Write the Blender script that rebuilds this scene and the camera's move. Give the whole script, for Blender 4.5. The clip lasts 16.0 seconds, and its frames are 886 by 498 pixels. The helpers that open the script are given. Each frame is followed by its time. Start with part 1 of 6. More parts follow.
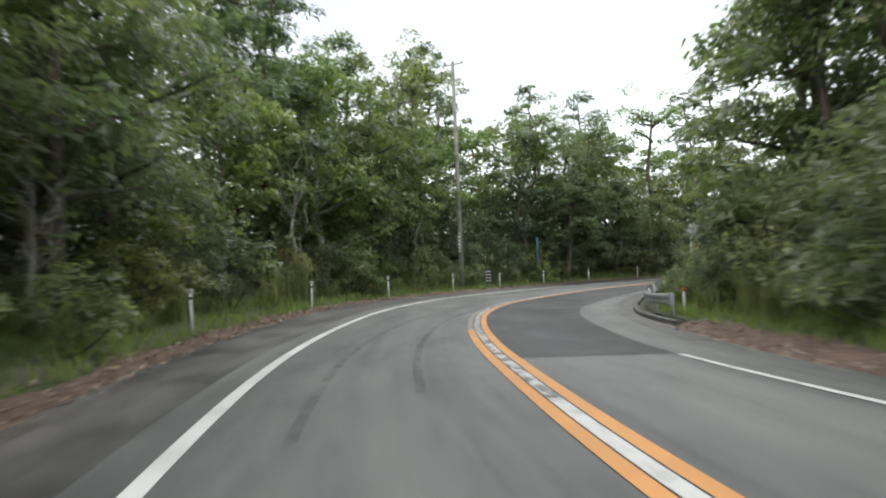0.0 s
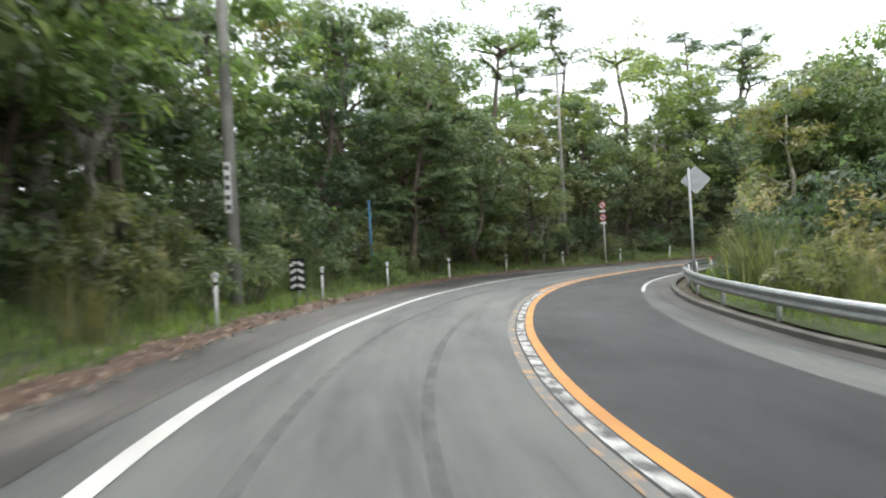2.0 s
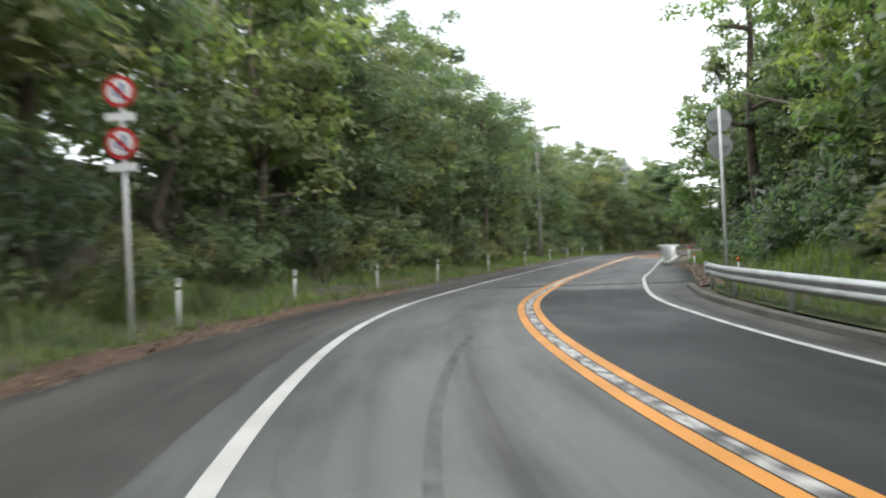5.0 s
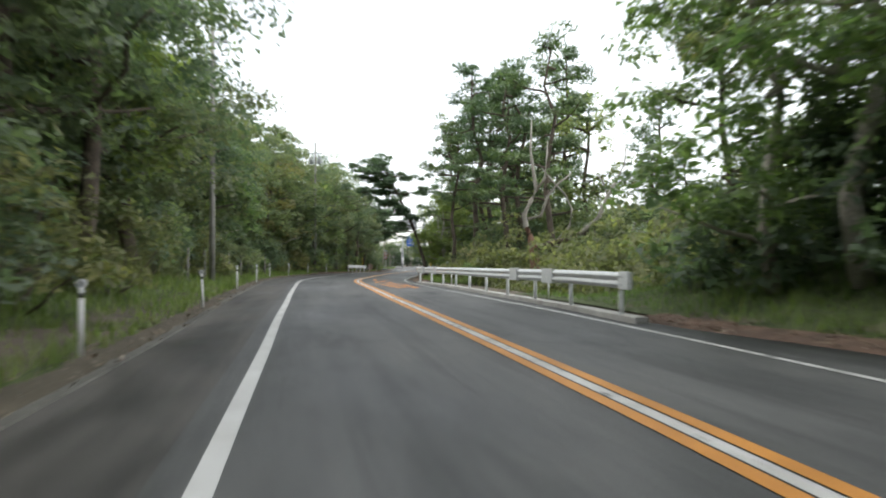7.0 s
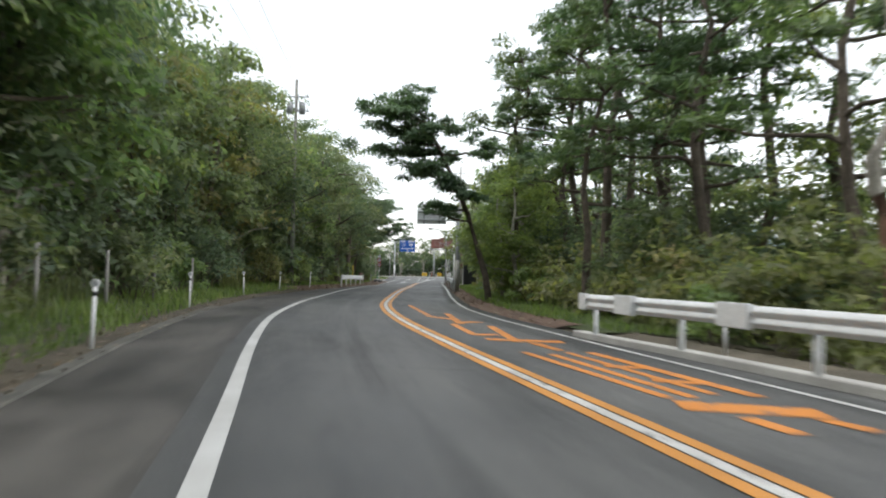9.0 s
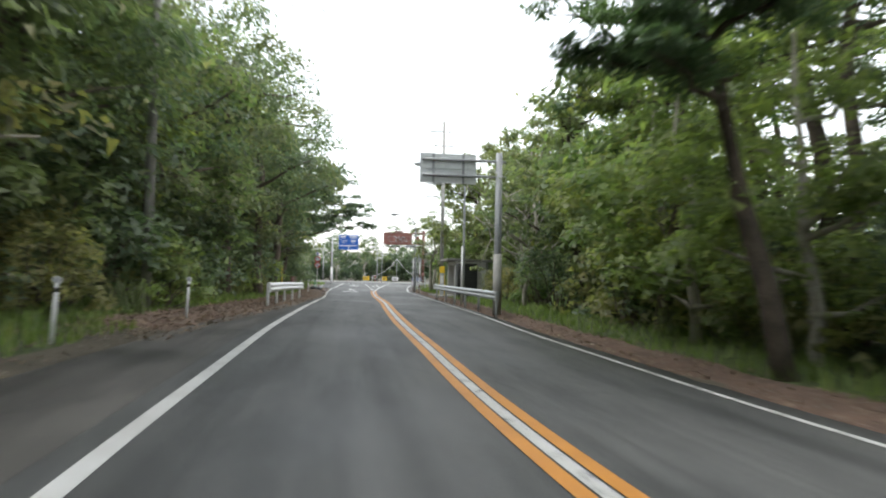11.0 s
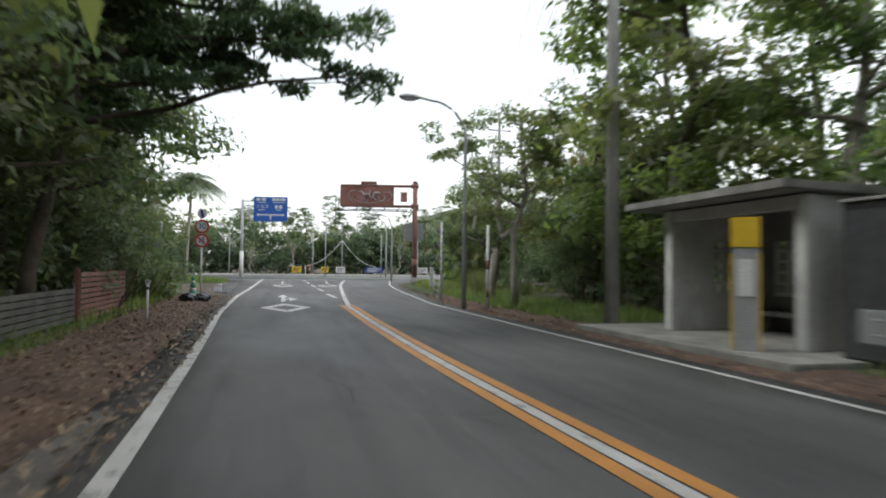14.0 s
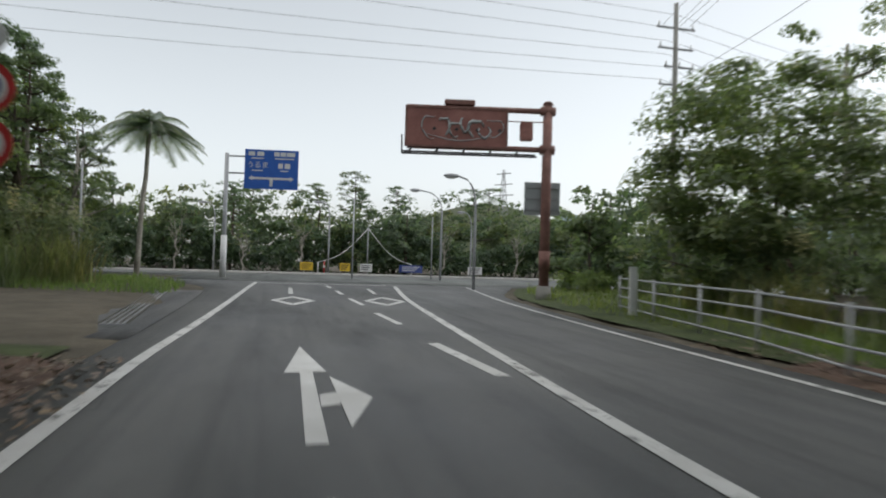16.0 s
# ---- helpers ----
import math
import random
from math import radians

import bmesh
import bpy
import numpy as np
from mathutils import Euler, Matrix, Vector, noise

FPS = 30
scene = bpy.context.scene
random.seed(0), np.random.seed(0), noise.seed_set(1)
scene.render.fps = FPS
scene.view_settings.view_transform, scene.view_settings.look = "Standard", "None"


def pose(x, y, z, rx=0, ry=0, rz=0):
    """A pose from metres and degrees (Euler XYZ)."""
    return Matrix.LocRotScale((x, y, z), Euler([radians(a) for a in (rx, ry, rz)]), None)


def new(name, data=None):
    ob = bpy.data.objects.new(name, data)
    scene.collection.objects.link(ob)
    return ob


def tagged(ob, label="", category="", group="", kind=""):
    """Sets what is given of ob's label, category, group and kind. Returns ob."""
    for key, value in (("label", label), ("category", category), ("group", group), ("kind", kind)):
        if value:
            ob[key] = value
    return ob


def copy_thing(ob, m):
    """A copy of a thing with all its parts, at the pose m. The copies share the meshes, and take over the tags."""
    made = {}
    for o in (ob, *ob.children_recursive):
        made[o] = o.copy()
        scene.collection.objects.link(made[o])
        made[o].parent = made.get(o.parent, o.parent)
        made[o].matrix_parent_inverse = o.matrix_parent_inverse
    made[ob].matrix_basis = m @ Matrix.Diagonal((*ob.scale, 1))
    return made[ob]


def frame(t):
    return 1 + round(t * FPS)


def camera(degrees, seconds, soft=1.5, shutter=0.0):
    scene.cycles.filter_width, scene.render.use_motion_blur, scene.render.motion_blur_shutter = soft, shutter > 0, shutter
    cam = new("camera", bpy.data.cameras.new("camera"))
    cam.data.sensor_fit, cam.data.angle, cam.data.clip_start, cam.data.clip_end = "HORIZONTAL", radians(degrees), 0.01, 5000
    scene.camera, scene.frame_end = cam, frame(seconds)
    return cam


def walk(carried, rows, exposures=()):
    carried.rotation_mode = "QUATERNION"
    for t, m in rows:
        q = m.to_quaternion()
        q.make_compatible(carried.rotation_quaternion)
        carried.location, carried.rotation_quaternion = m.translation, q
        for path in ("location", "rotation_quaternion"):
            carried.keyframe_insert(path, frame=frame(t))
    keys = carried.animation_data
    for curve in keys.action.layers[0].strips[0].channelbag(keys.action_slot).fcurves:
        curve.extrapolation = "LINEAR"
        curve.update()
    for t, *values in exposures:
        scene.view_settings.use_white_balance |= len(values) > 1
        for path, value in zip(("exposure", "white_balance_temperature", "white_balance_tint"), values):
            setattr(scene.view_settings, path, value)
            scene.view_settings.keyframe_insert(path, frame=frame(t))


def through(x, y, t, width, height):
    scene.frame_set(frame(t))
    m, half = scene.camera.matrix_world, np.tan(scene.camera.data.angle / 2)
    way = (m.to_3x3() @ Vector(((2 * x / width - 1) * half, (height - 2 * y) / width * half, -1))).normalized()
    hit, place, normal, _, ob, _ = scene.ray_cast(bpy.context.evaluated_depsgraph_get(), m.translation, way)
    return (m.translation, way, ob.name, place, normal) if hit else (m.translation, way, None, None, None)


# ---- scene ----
# one unit of the plan is 1.15 m; x, y, z of the path and s, d of the plan are in that unit
K = 1.15
PATH = [
    (0.0, -2.03, -1.18, 1.278, -0.99, 2.05, -2.49),
    (0.5, -2.83, 5.09, 1.288, -4.61, 1.67, -3.40),
    (1.0, -3.04, 10.97, 1.319, -10.48, 1.11, -3.75),
    (1.5, -2.64, 16.46, 1.303, -16.42, 0.69, -3.36),
    (2.0, -1.68, 21.74, 1.266, -22.98, 0.43, -3.12),
    (2.5, -0.09, 27.00, 1.221, -29.63, 0.18, -3.04),
    (3.0, 2.17, 32.17, 1.201, -36.39, -0.03, -3.06),
    (3.5, 4.97, 36.90, 1.168, -43.34, -0.12, -2.89),
    (4.0, 8.40, 41.27, 1.148, -50.71, 0.21, -2.84),
    (4.2, 9.95, 42.91, 1.146, -53.69, 0.34, -2.87),
    (4.6, 13.12, 46.02, 1.148, -61.52, 0.42, -3.03),
    (5.0, 17.00, 49.00, 1.148, -70.13, 0.48, -2.71),
    (5.4, 21.45, 51.59, 1.143, -78.78, 0.55, -2.13),
    (5.8, 26.27, 53.58, 1.139, -86.68, 0.66, -1.54),
    (6.1, 29.96, 54.58, 1.141, -91.67, 0.77, -1.22),
    (6.3, 32.40, 55.01, 1.144, -94.37, 0.87, -1.12),
    (6.5, 34.77, 55.19, 1.150, -96.51, 1.02, -0.93),
    (7.0, 40.59, 55.49, 1.191, -101.47, 1.29, -0.31),
    (7.5, 46.46, 55.71, 1.266, -103.88, 1.54, -0.08),
    (8.0, 52.50, 55.75, 1.302, -104.21, 1.80, 0.18),
    (8.5, 58.66, 55.81, 1.331, -104.30, 2.03, 0.52),
    (9.0, 64.28, 55.75, 1.384, -104.07, 2.09, 1.07),
    (9.2, 66.48, 55.61, 1.424, -104.11, 1.99, 1.27),
    (9.6, 70.86, 55.37, 1.463, -104.85, 2.07, 1.53),
    (10.0, 75.35, 55.09, 1.460, -106.16, 2.21, 1.62),
    (10.4, 79.93, 54.73, 1.431, -107.87, 2.35, 1.55),
    (10.8, 84.58, 54.23, 1.397, -109.83, 2.48, 1.32),
    (11.1, 88.09, 53.75, 1.378, -111.35, 2.53, 1.07),
    (11.3, 90.45, 53.38, 1.373, -112.35, 2.54, 0.86),
    (11.5, 92.88, 52.95, 1.370, -113.27, 2.42, 0.77),
    (12.0, 98.92, 51.82, 1.429, -115.70, 2.16, 1.00),
    (12.5, 104.67, 50.48, 1.482, -117.73, 1.88, 0.44),
    (13.0, 110.38, 49.14, 1.415, -118.64, 1.70, 0.48),
    (13.5, 115.39, 47.99, 1.396, -118.15, 1.54, 0.38),
    (14.0, 120.38, 46.98, 1.344, -117.96, 1.69, 0.66),
    (14.5, 125.39, 45.88, 1.280, -117.88, 1.77, 0.93),
    (15.0, 130.19, 44.67, 1.253, -117.71, 1.77, 1.11),
    (15.5, 134.77, 43.58, 1.248, -117.74, 1.77, 1.69),
    (16.0, 139.27, 42.43, 1.261, -117.83, 1.61, 1.71),
]
cam = camera(68.3, 16.0, 1.9, 0.45)
walk(cam, [(t, pose(x * K, y * K, z * K, 90 + pitch, -roll, yaw)) for t, x, y, z, yaw, pitch, roll in PATH],
     [(0.0, 1.0), (0.6, 1.25), (1.2, 1.4), (4.2, 1.6), (6.5, 1.4), (7.5, 1.05), (8.0, 0.92), (8.6, 1.0), (9.0, 1.12), (11.5, 1.52), (12.5, 1.2), (13.0, 1.0), (14.0, 0.85), (14.6, 0.44), (15.5, 0.31), (16.0, 0.25)])

# ---- sky and sun: bright thin overcast ----
world = bpy.data.worlds.new("overcast_sky")
scene.world = world
world.use_nodes = True
wn, wl = world.node_tree.nodes, world.node_tree.links
sky = wn.new("ShaderNodeTexSky")
sky.sky_type, sky.sun_disc = "NISHITA", False
sky.sun_elevation, sky.sun_rotation = radians(52), radians(200)
sky.air_density, sky.dust_density, sky.ozone_density = 1.0, 1.6, 1.0
pale = wn.new("ShaderNodeHueSaturation")
pale.inputs["Saturation"].default_value = 0.24
pale.inputs["Hue"].default_value = 0.475
pale.inputs["Value"].default_value = 1.07
wl.new(sky.outputs[0], pale.inputs["Color"])
wl.new(pale.outputs[0], wn["Background"].inputs["Color"])
wn["Background"].inputs["Strength"].default_value = 0.15
sun = new("sun", bpy.data.lights.new("sun", "SUN"))
sun.data.energy, sun.data.angle, sun.data.color = 1.0, radians(25), (1.0, 0.995, 0.965)
sun.matrix_basis = pose(0, 0, 60, 38, 0, 160)


# ---- materials ----
def material(name, rough=0.8, metal=0.0):
    m = bpy.data.materials.new(name)
    m.use_nodes = True
    b = m.node_tree.nodes["Principled BSDF"]
    b.inputs["Roughness"].default_value, b.inputs["Metallic"].default_value = rough, metal
    return m, m.node_tree.nodes, m.node_tree.links, b


def ramp(nodes, links, source, stops):
    r = nodes.new("ShaderNodeValToRGB")
    e = r.color_ramp.elements
    while len(e) < len(stops):
        e.new(0.5)
    for el, (at, col) in zip(e, stops):
        el.position, el.color = at, (*col, 1) if len(col) == 3 else col
    links.new(source, r.inputs["Fac"])
    return r.outputs["Color"]


def noise_tex(nodes, links, scale, detail=4, vector=None, rough=0.6):
    n = nodes.new("ShaderNodeTexNoise")
    n.inputs["Scale"].default_value, n.inputs["Detail"].default_value, n.inputs["Roughness"].default_value = scale, detail, rough
    if vector is not None:
        links.new(vector, n.inputs["Vector"])
    return n.outputs["Fac"]


def mix(nodes, links, fac, a, b, blend="MIX"):
    x = nodes.new("ShaderNodeMix")
    x.data_type, x.blend_type = "RGBA", blend
    for socket, value in ((x.inputs[0], fac), (x.inputs[6], a), (x.inputs[7], b)):
        if isinstance(value, (int, float)):
            socket.default_value = value
        elif isinstance(value, tuple):
            socket.default_value = (*value, 1)
        else:
            links.new(value, socket)
    return x.outputs[2]


def bump(nodes, links, b, height, strength, distance=0.02):
    n = nodes.new("ShaderNodeBump")
    n.inputs["Strength"].default_value, n.inputs["Distance"].default_value = strength, distance
    links.new(height, n.inputs["Height"])
    links.new(n.outputs[0], b.inputs["Normal"])


def coords(nodes, links, kind="Object", scale=(1, 1, 1)):
    t, m = nodes.new("ShaderNodeTexCoord"), nodes.new("ShaderNodeMapping")
    m.inputs["Scale"].default_value = scale
    links.new(t.outputs[kind], m.inputs["Vector"])
    return m.outputs[0]


def speckled(name, dark, light, scale=8, fine=90, rough=0.85, metal=0.0, relief=0.3, distance=0.01):
    m, n, l, b = material(name, rough, metal)
    v = coords(n, l)
    big, small = noise_tex(n, l, scale, 5, v), noise_tex(n, l, fine, 3, v)
    c = ramp(n, l, big, [(0.3, dark), (0.7, light)])
    g = ramp(n, l, small, [(0.3, (0.7, 0.7, 0.7)), (0.7, (1.15, 1.15, 1.15))])
    l.new(mix(n, l, 1.0, c, g, "MULTIPLY"), b.inputs["Base Color"])
    bump(n, l, b, small, relief, distance)
    return m


def asphalt(name, dark, light, track=0.5, grain=1.0):
    """Worn asphalt; the surface's UV holds metres across and along the lane."""
    m, n, l, b = material(name, 0.85)
    uv = coords(n, l, "UV")
    along = coords(n, l, "UV", (1.6, 0.045, 1))
    cross = coords(n, l, "UV", (0.25 * grain, 0.12 * grain, 1))
    streak, patchy = noise_tex(n, l, 1.0, 5, along), noise_tex(n, l, 1.0, 6, cross)
    grit, crumbs = noise_tex(n, l, 160, 2, uv), noise_tex(n, l, 45, 4, uv)
    c = ramp(n, l, patchy, [(0.3, dark), (0.7, light)])
    wide = noise_tex(n, l, 1.0, 4, coords(n, l, "UV", (0.55, 0.1, 1)), 0.7)
    c = mix(n, l, 1.0, c, ramp(n, l, wide, [(0.34, (0.62, 0.63, 0.64)), (0.5, (1, 1, 1)), (0.68, (1.28, 1.28, 1.26))]), "MULTIPLY")
    c = mix(n, l, track, c, ramp(n, l, streak, [(0.32, (0.45, 0.45, 0.46)), (0.5, (1, 1, 1)), (0.75, (1.12, 1.12, 1.1))]), "MULTIPLY")
    c = mix(n, l, 0.8, c, ramp(n, l, grit, [(0.3, (0.6, 0.6, 0.6)), (0.7, (1.3, 1.3, 1.3))]), "MULTIPLY")
    c = mix(n, l, 0.5, c, ramp(n, l, crumbs, [(0.3, (0.75, 0.75, 0.75)), (0.7, (1.15, 1.15, 1.15))]), "MULTIPLY")
    cr = n.new("ShaderNodeTexVoronoi")
    cr.feature = "DISTANCE_TO_EDGE"
    cr.inputs["Scale"].default_value = 0.35
    l.new(uv, cr.inputs["Vector"])
    worn = noise_tex(n, l, 0.12, 2, uv)
    crack = ramp(n, l, cr.outputs["Distance"], [(0.0, (0.45, 0.45, 0.45)), (0.006, (1, 1, 1))])
    c = mix(n, l, ramp(n, l, worn, [(0.52, (0, 0, 0)), (0.6, (0.7, 0.7, 0.7))]), c, mix(n, l, 1.0, c, crack, "MULTIPLY"))
    l.new(c, b.inputs["Base Color"])
    l.new(ramp(n, l, patchy, [(0.3, (0.42, 0.42, 0.42)), (0.7, (0.8, 0.8, 0.8))]), b.inputs["Roughness"])
    b.inputs["Specular IOR Level"].default_value = 0.28
    bump(n, l, b, grit, 0.5, 0.008)
    return m


def paint(name, colour, under=(0.11, 0.11, 0.11), wear=0.55, rough=0.6):
    """Road paint, worn through to the asphalt in flakes."""
    m, n, l, b = material(name, rough)
    uv = coords(n, l, "UV")
    flakes, grit, dirt = noise_tex(n, l, 3.5, 7, uv, 0.75), noise_tex(n, l, 130, 2, uv), noise_tex(n, l, 0.8, 4, uv)
    c = mix(n, l, 1.0, colour, ramp(n, l, dirt, [(0.3, (0.72, 0.71, 0.69)), (0.65, (1, 1, 1))]), "MULTIPLY")
    c = mix(n, l, 0.6, c, ramp(n, l, grit, [(0.3, (0.7, 0.7, 0.7)), (0.6, (1.05, 1.05, 1.05))]), "MULTIPLY")
    c = mix(n, l, ramp(n, l, flakes, [(wear, (0, 0, 0)), (wear + 0.05, (1, 1, 1))]), c, under)
    l.new(c, b.inputs["Base Color"])
    bump(n, l, b, grit, 0.3, 0.006)
    return m


def rubbed(name, colour, cover):
    """A thin broken film of a dark colour through which the ground shows."""
    mat, nodes, links, b = material(name, 0.7)
    b.inputs["Base Color"].default_value = (*colour, 1)
    vec = coords(nodes, links, "Object", (1, 1, 1))
    f = ramp(nodes, links, noise_tex(nodes, links, 3.0, 6, vec), [(0.35, (0, 0, 0)), (0.75, (cover, cover, cover))])
    links.new(f, b.inputs["Alpha"])
    return mat


def foliage(name, stops, rough=0.5, through=0.55):
    """Leaves, each of its own tint."""
    m, n, l, b = material(name, rough)
    g, o = n.new("ShaderNodeNewGeometry"), n.new("ShaderNodeObjectInfo")
    mid = tuple(sum(k[1][i] for k in stops) / len(stops) for i in range(3))
    c = mix(n, l, 0.45, ramp(n, l, g.outputs["Random Per Island"], stops), mid)
    tint = ramp(n, l, o.outputs["Random"], [(0.0, (0.72, 0.82, 0.82)), (0.35, (0.97, 1, 1.02)), (0.7, (1.1, 1.06, 0.96)), (1.0, (1.2, 1.04, 0.9))])
    patch = noise_tex(n, l, 0.75, 3, coords(n, l))
    c = mix(n, l, 1.0, c, tint, "MULTIPLY")
    c = mix(n, l, 1.0, c, ramp(n, l, patch, [(0.3, (0.62, 0.74, 0.74)), (0.5, (0.96, 1.0, 0.99)), (0.72, (1.28, 1.34, 1.06))]), "MULTIPLY")
    l.new(c, b.inputs["Base Color"])
    t, s = n.new("ShaderNodeBsdfTranslucent"), n.new("ShaderNodeMixShader")
    l.new(mix(n, l, 1.0, c, (1.2, 1.35, 0.82), "MULTIPLY"), t.inputs["Color"])
    s.inputs["Fac"].default_value = through
    l.new(b.outputs[0], s.inputs[1])
    l.new(t.outputs[0], s.inputs[2])
    l.new(s.outputs[0], n["Material Output"].inputs["Surface"])
    return m


OLD_ASPHALT = asphalt("old_grey_asphalt", (0.095, 0.1, 0.095), (0.148, 0.154, 0.145), 0.55)
DARK_ASPHALT = asphalt("dark_new_asphalt", (0.025, 0.026, 0.027), (0.037, 0.038, 0.039), 0.25)
MID_ASPHALT = asphalt("grey_asphalt", (0.07, 0.071, 0.07), (0.125, 0.126, 0.121), 0.6)
SHOULDER = asphalt("shoulder_asphalt", (0.03, 0.028, 0.026), (0.135, 0.127, 0.115), 0.7, 3.0)
PALE_SHOULDER = asphalt("cracked_shoulder_asphalt", (0.055, 0.053, 0.049), (0.125, 0.12, 0.11), 0.7)
WHITE_PAINT = paint("white_road_paint", (0.6, 0.6, 0.58), wear=0.64)
WORN_WHITE = paint("worn_white_paint", (0.56, 0.56, 0.54), (0.11, 0.11, 0.105), 0.55)
ORANGE_PAINT = paint("orange_road_paint", (0.58, 0.25, 0.045), wear=0.64)
FADED_ORANGE = paint("faded_orange_paint", (0.5, 0.27, 0.09), (0.13, 0.133, 0.126), 0.42)
BROKEN_WHITE = paint("broken_white_paint", (0.55, 0.55, 0.53), (0.04, 0.04, 0.04), 0.47)
WORN_ORANGE = paint("worn_orange_paint", (0.6, 0.22, 0.035), wear=0.56)
SKID = asphalt("rubbered_asphalt", (0.095, 0.096, 0.094), (0.135, 0.136, 0.132), 0.7)
VERGE = speckled("grassy_soil", (0.035, 0.05, 0.016), (0.085, 0.11, 0.035), 1.5, 40, 0.95, 0, 0.9, 0.05)
SOIL = speckled("verge_soil", (0.06, 0.052, 0.035), (0.12, 0.1, 0.07), 1.2, 30, 0.95, 0, 0.8, 0.05)
LITTER = speckled("leaf_litter", (0.075, 0.05, 0.038), (0.175, 0.108, 0.076), 2.2, 60, 0.95, 0, 0.9, 0.03)
DARK_KERB = speckled("mossy_dark_concrete", (0.06, 0.06, 0.052), (0.15, 0.145, 0.125), 1.5, 30, 0.9, 0, 0.5)
CONCRETE = speckled("concrete", (0.3, 0.29, 0.27), (0.46, 0.45, 0.42), 1.5, 60, 0.85)
OLD_CONCRETE = speckled("stained_concrete", (0.16, 0.155, 0.14), (0.36, 0.35, 0.32), 1.2, 40, 0.9)
PALE_CONCRETE = speckled("pale_weathered_concrete", (0.48, 0.475, 0.45), (0.68, 0.675, 0.64), 2.5, 60, 0.85, 0.0, 0.2)
STEEL = speckled("galvanised_steel", (0.38, 0.4, 0.41), (0.55, 0.57, 0.58), 3, 40, 0.42, 0.55, 0.05)
WHITE_STEEL = speckled("white_painted_steel", (0.62, 0.64, 0.64), (0.78, 0.79, 0.79), 2, 30, 0.4, 0.0, 0.05)
GREY_POST = speckled("grey_painted_steel", (0.3, 0.31, 0.32), (0.42, 0.43, 0.44), 2, 30, 0.5, 0.2, 0.05)
RUST = speckled("rusty_brown_steel", (0.15, 0.07, 0.055), (0.27, 0.135, 0.11), 2.5, 30, 0.75, 0.0, 0.2)
BARK = speckled("brown_bark", (0.06, 0.048, 0.036), (0.15, 0.12, 0.09), 3, 25, 0.95, 0, 1.0, 0.05)
PALE_BARK = speckled("pale_grey_bark", (0.24, 0.22, 0.18), (0.46, 0.43, 0.37), 2, 20, 0.9, 0, 0.8, 0.04)
RED_BARK = speckled("reddish_bark", (0.13, 0.07, 0.045), (0.26, 0.15, 0.1), 3, 20, 0.95, 0, 1.0, 0.05)
DARK_RUBBER = speckled("dark_grey_plastic", (0.03, 0.03, 0.032), (0.06, 0.06, 0.065), 5, 60, 0.6)
LEAF = foliage("broad_leaves", [(0, (0.082, 0.112, 0.07)), (0.5, (0.15, 0.2, 0.122)), (0.9, (0.22, 0.27, 0.14)), (1, (0.33, 0.28, 0.18))])
LEAF_LIGHT = foliage("light_leaves", [(0, (0.12, 0.16, 0.07)), (0.5, (0.2, 0.26, 0.12)), (1, (0.33, 0.36, 0.13))])
LEAF_DARK = foliage("dark_leaves", [(0, (0.09, 0.11, 0.075)), (0.6, (0.152, 0.187, 0.13)), (1, (0.21, 0.24, 0.14))])
LEAF_DRY = foliage("olive_leaves", [(0, (0.11, 0.115, 0.055)), (0.5, (0.19, 0.2, 0.09)), (1, (0.31, 0.27, 0.14))])
NEEDLE = foliage("pine_needles", [(0, (0.07, 0.105, 0.06)), (0.6, (0.12, 0.17, 0.09)), (1, (0.18, 0.23, 0.115))], through=0.35)
GRASS = foliage("grass_blades", [(0, (0.07, 0.115, 0.035)), (0.6, (0.15, 0.23, 0.065)), (0.92, (0.22, 0.29, 0.09)), (1, (0.32, 0.27, 0.15))])
REED = foliage("silver_grass", [(0, (0.07, 0.09, 0.035)), (0.6, (0.16, 0.18, 0.08)), (1, (0.36, 0.31, 0.19))])
PLUME = foliage("dry_plumes", [(0, (0.34, 0.27, 0.18)), (1, (0.58, 0.5, 0.38))])


TYRE_MARK = rubbed("tyre_rubber", (0.03, 0.03, 0.032), 0.4)


def flat(name, colour, rough=0.5, metal=0.0):
    return speckled(name, tuple(c * 0.85 for c in colour), colour, 4, 50, rough, metal, 0.05)


SIGN_RED = flat("sign_red", (0.5, 0.035, 0.035))
SIGN_WHITE = flat("sign_white", (0.74, 0.74, 0.73))
SIGN_RUST = speckled("faded_red_brown_enamel", (0.2, 0.075, 0.06), (0.34, 0.15, 0.125), 1.3, 25, 0.7, 0.0, 0.1)
SIGN_BLUE = flat("sign_blue", (0.02, 0.12, 0.5))
SIGN_DARK_BLUE = flat("sign_dark_blue", (0.03, 0.06, 0.25))
PANEL_BACK = flat("pale_aluminium", (0.78, 0.8, 0.8), 0.5, 0.1)
SIGN_BACK = flat("grey_sign_back", (0.42, 0.44, 0.44), 0.45, 0.3)
BLACK = flat("black_paint", (0.02, 0.02, 0.022))
YELLOW = flat("yellow_paint", (0.75, 0.5, 0.03))
REFLECT_ORANGE = flat("orange_reflector", (0.75, 0.12, 0.02))
BLUE_PIPE = flat("blue_pipe", (0.045, 0.15, 0.27))
GREEN_CONE = flat("green_plastic", (0.02, 0.25, 0.12))
BLACK_BAG = flat("black_plastic_bag", (0.012, 0.012, 0.014), 0.3)


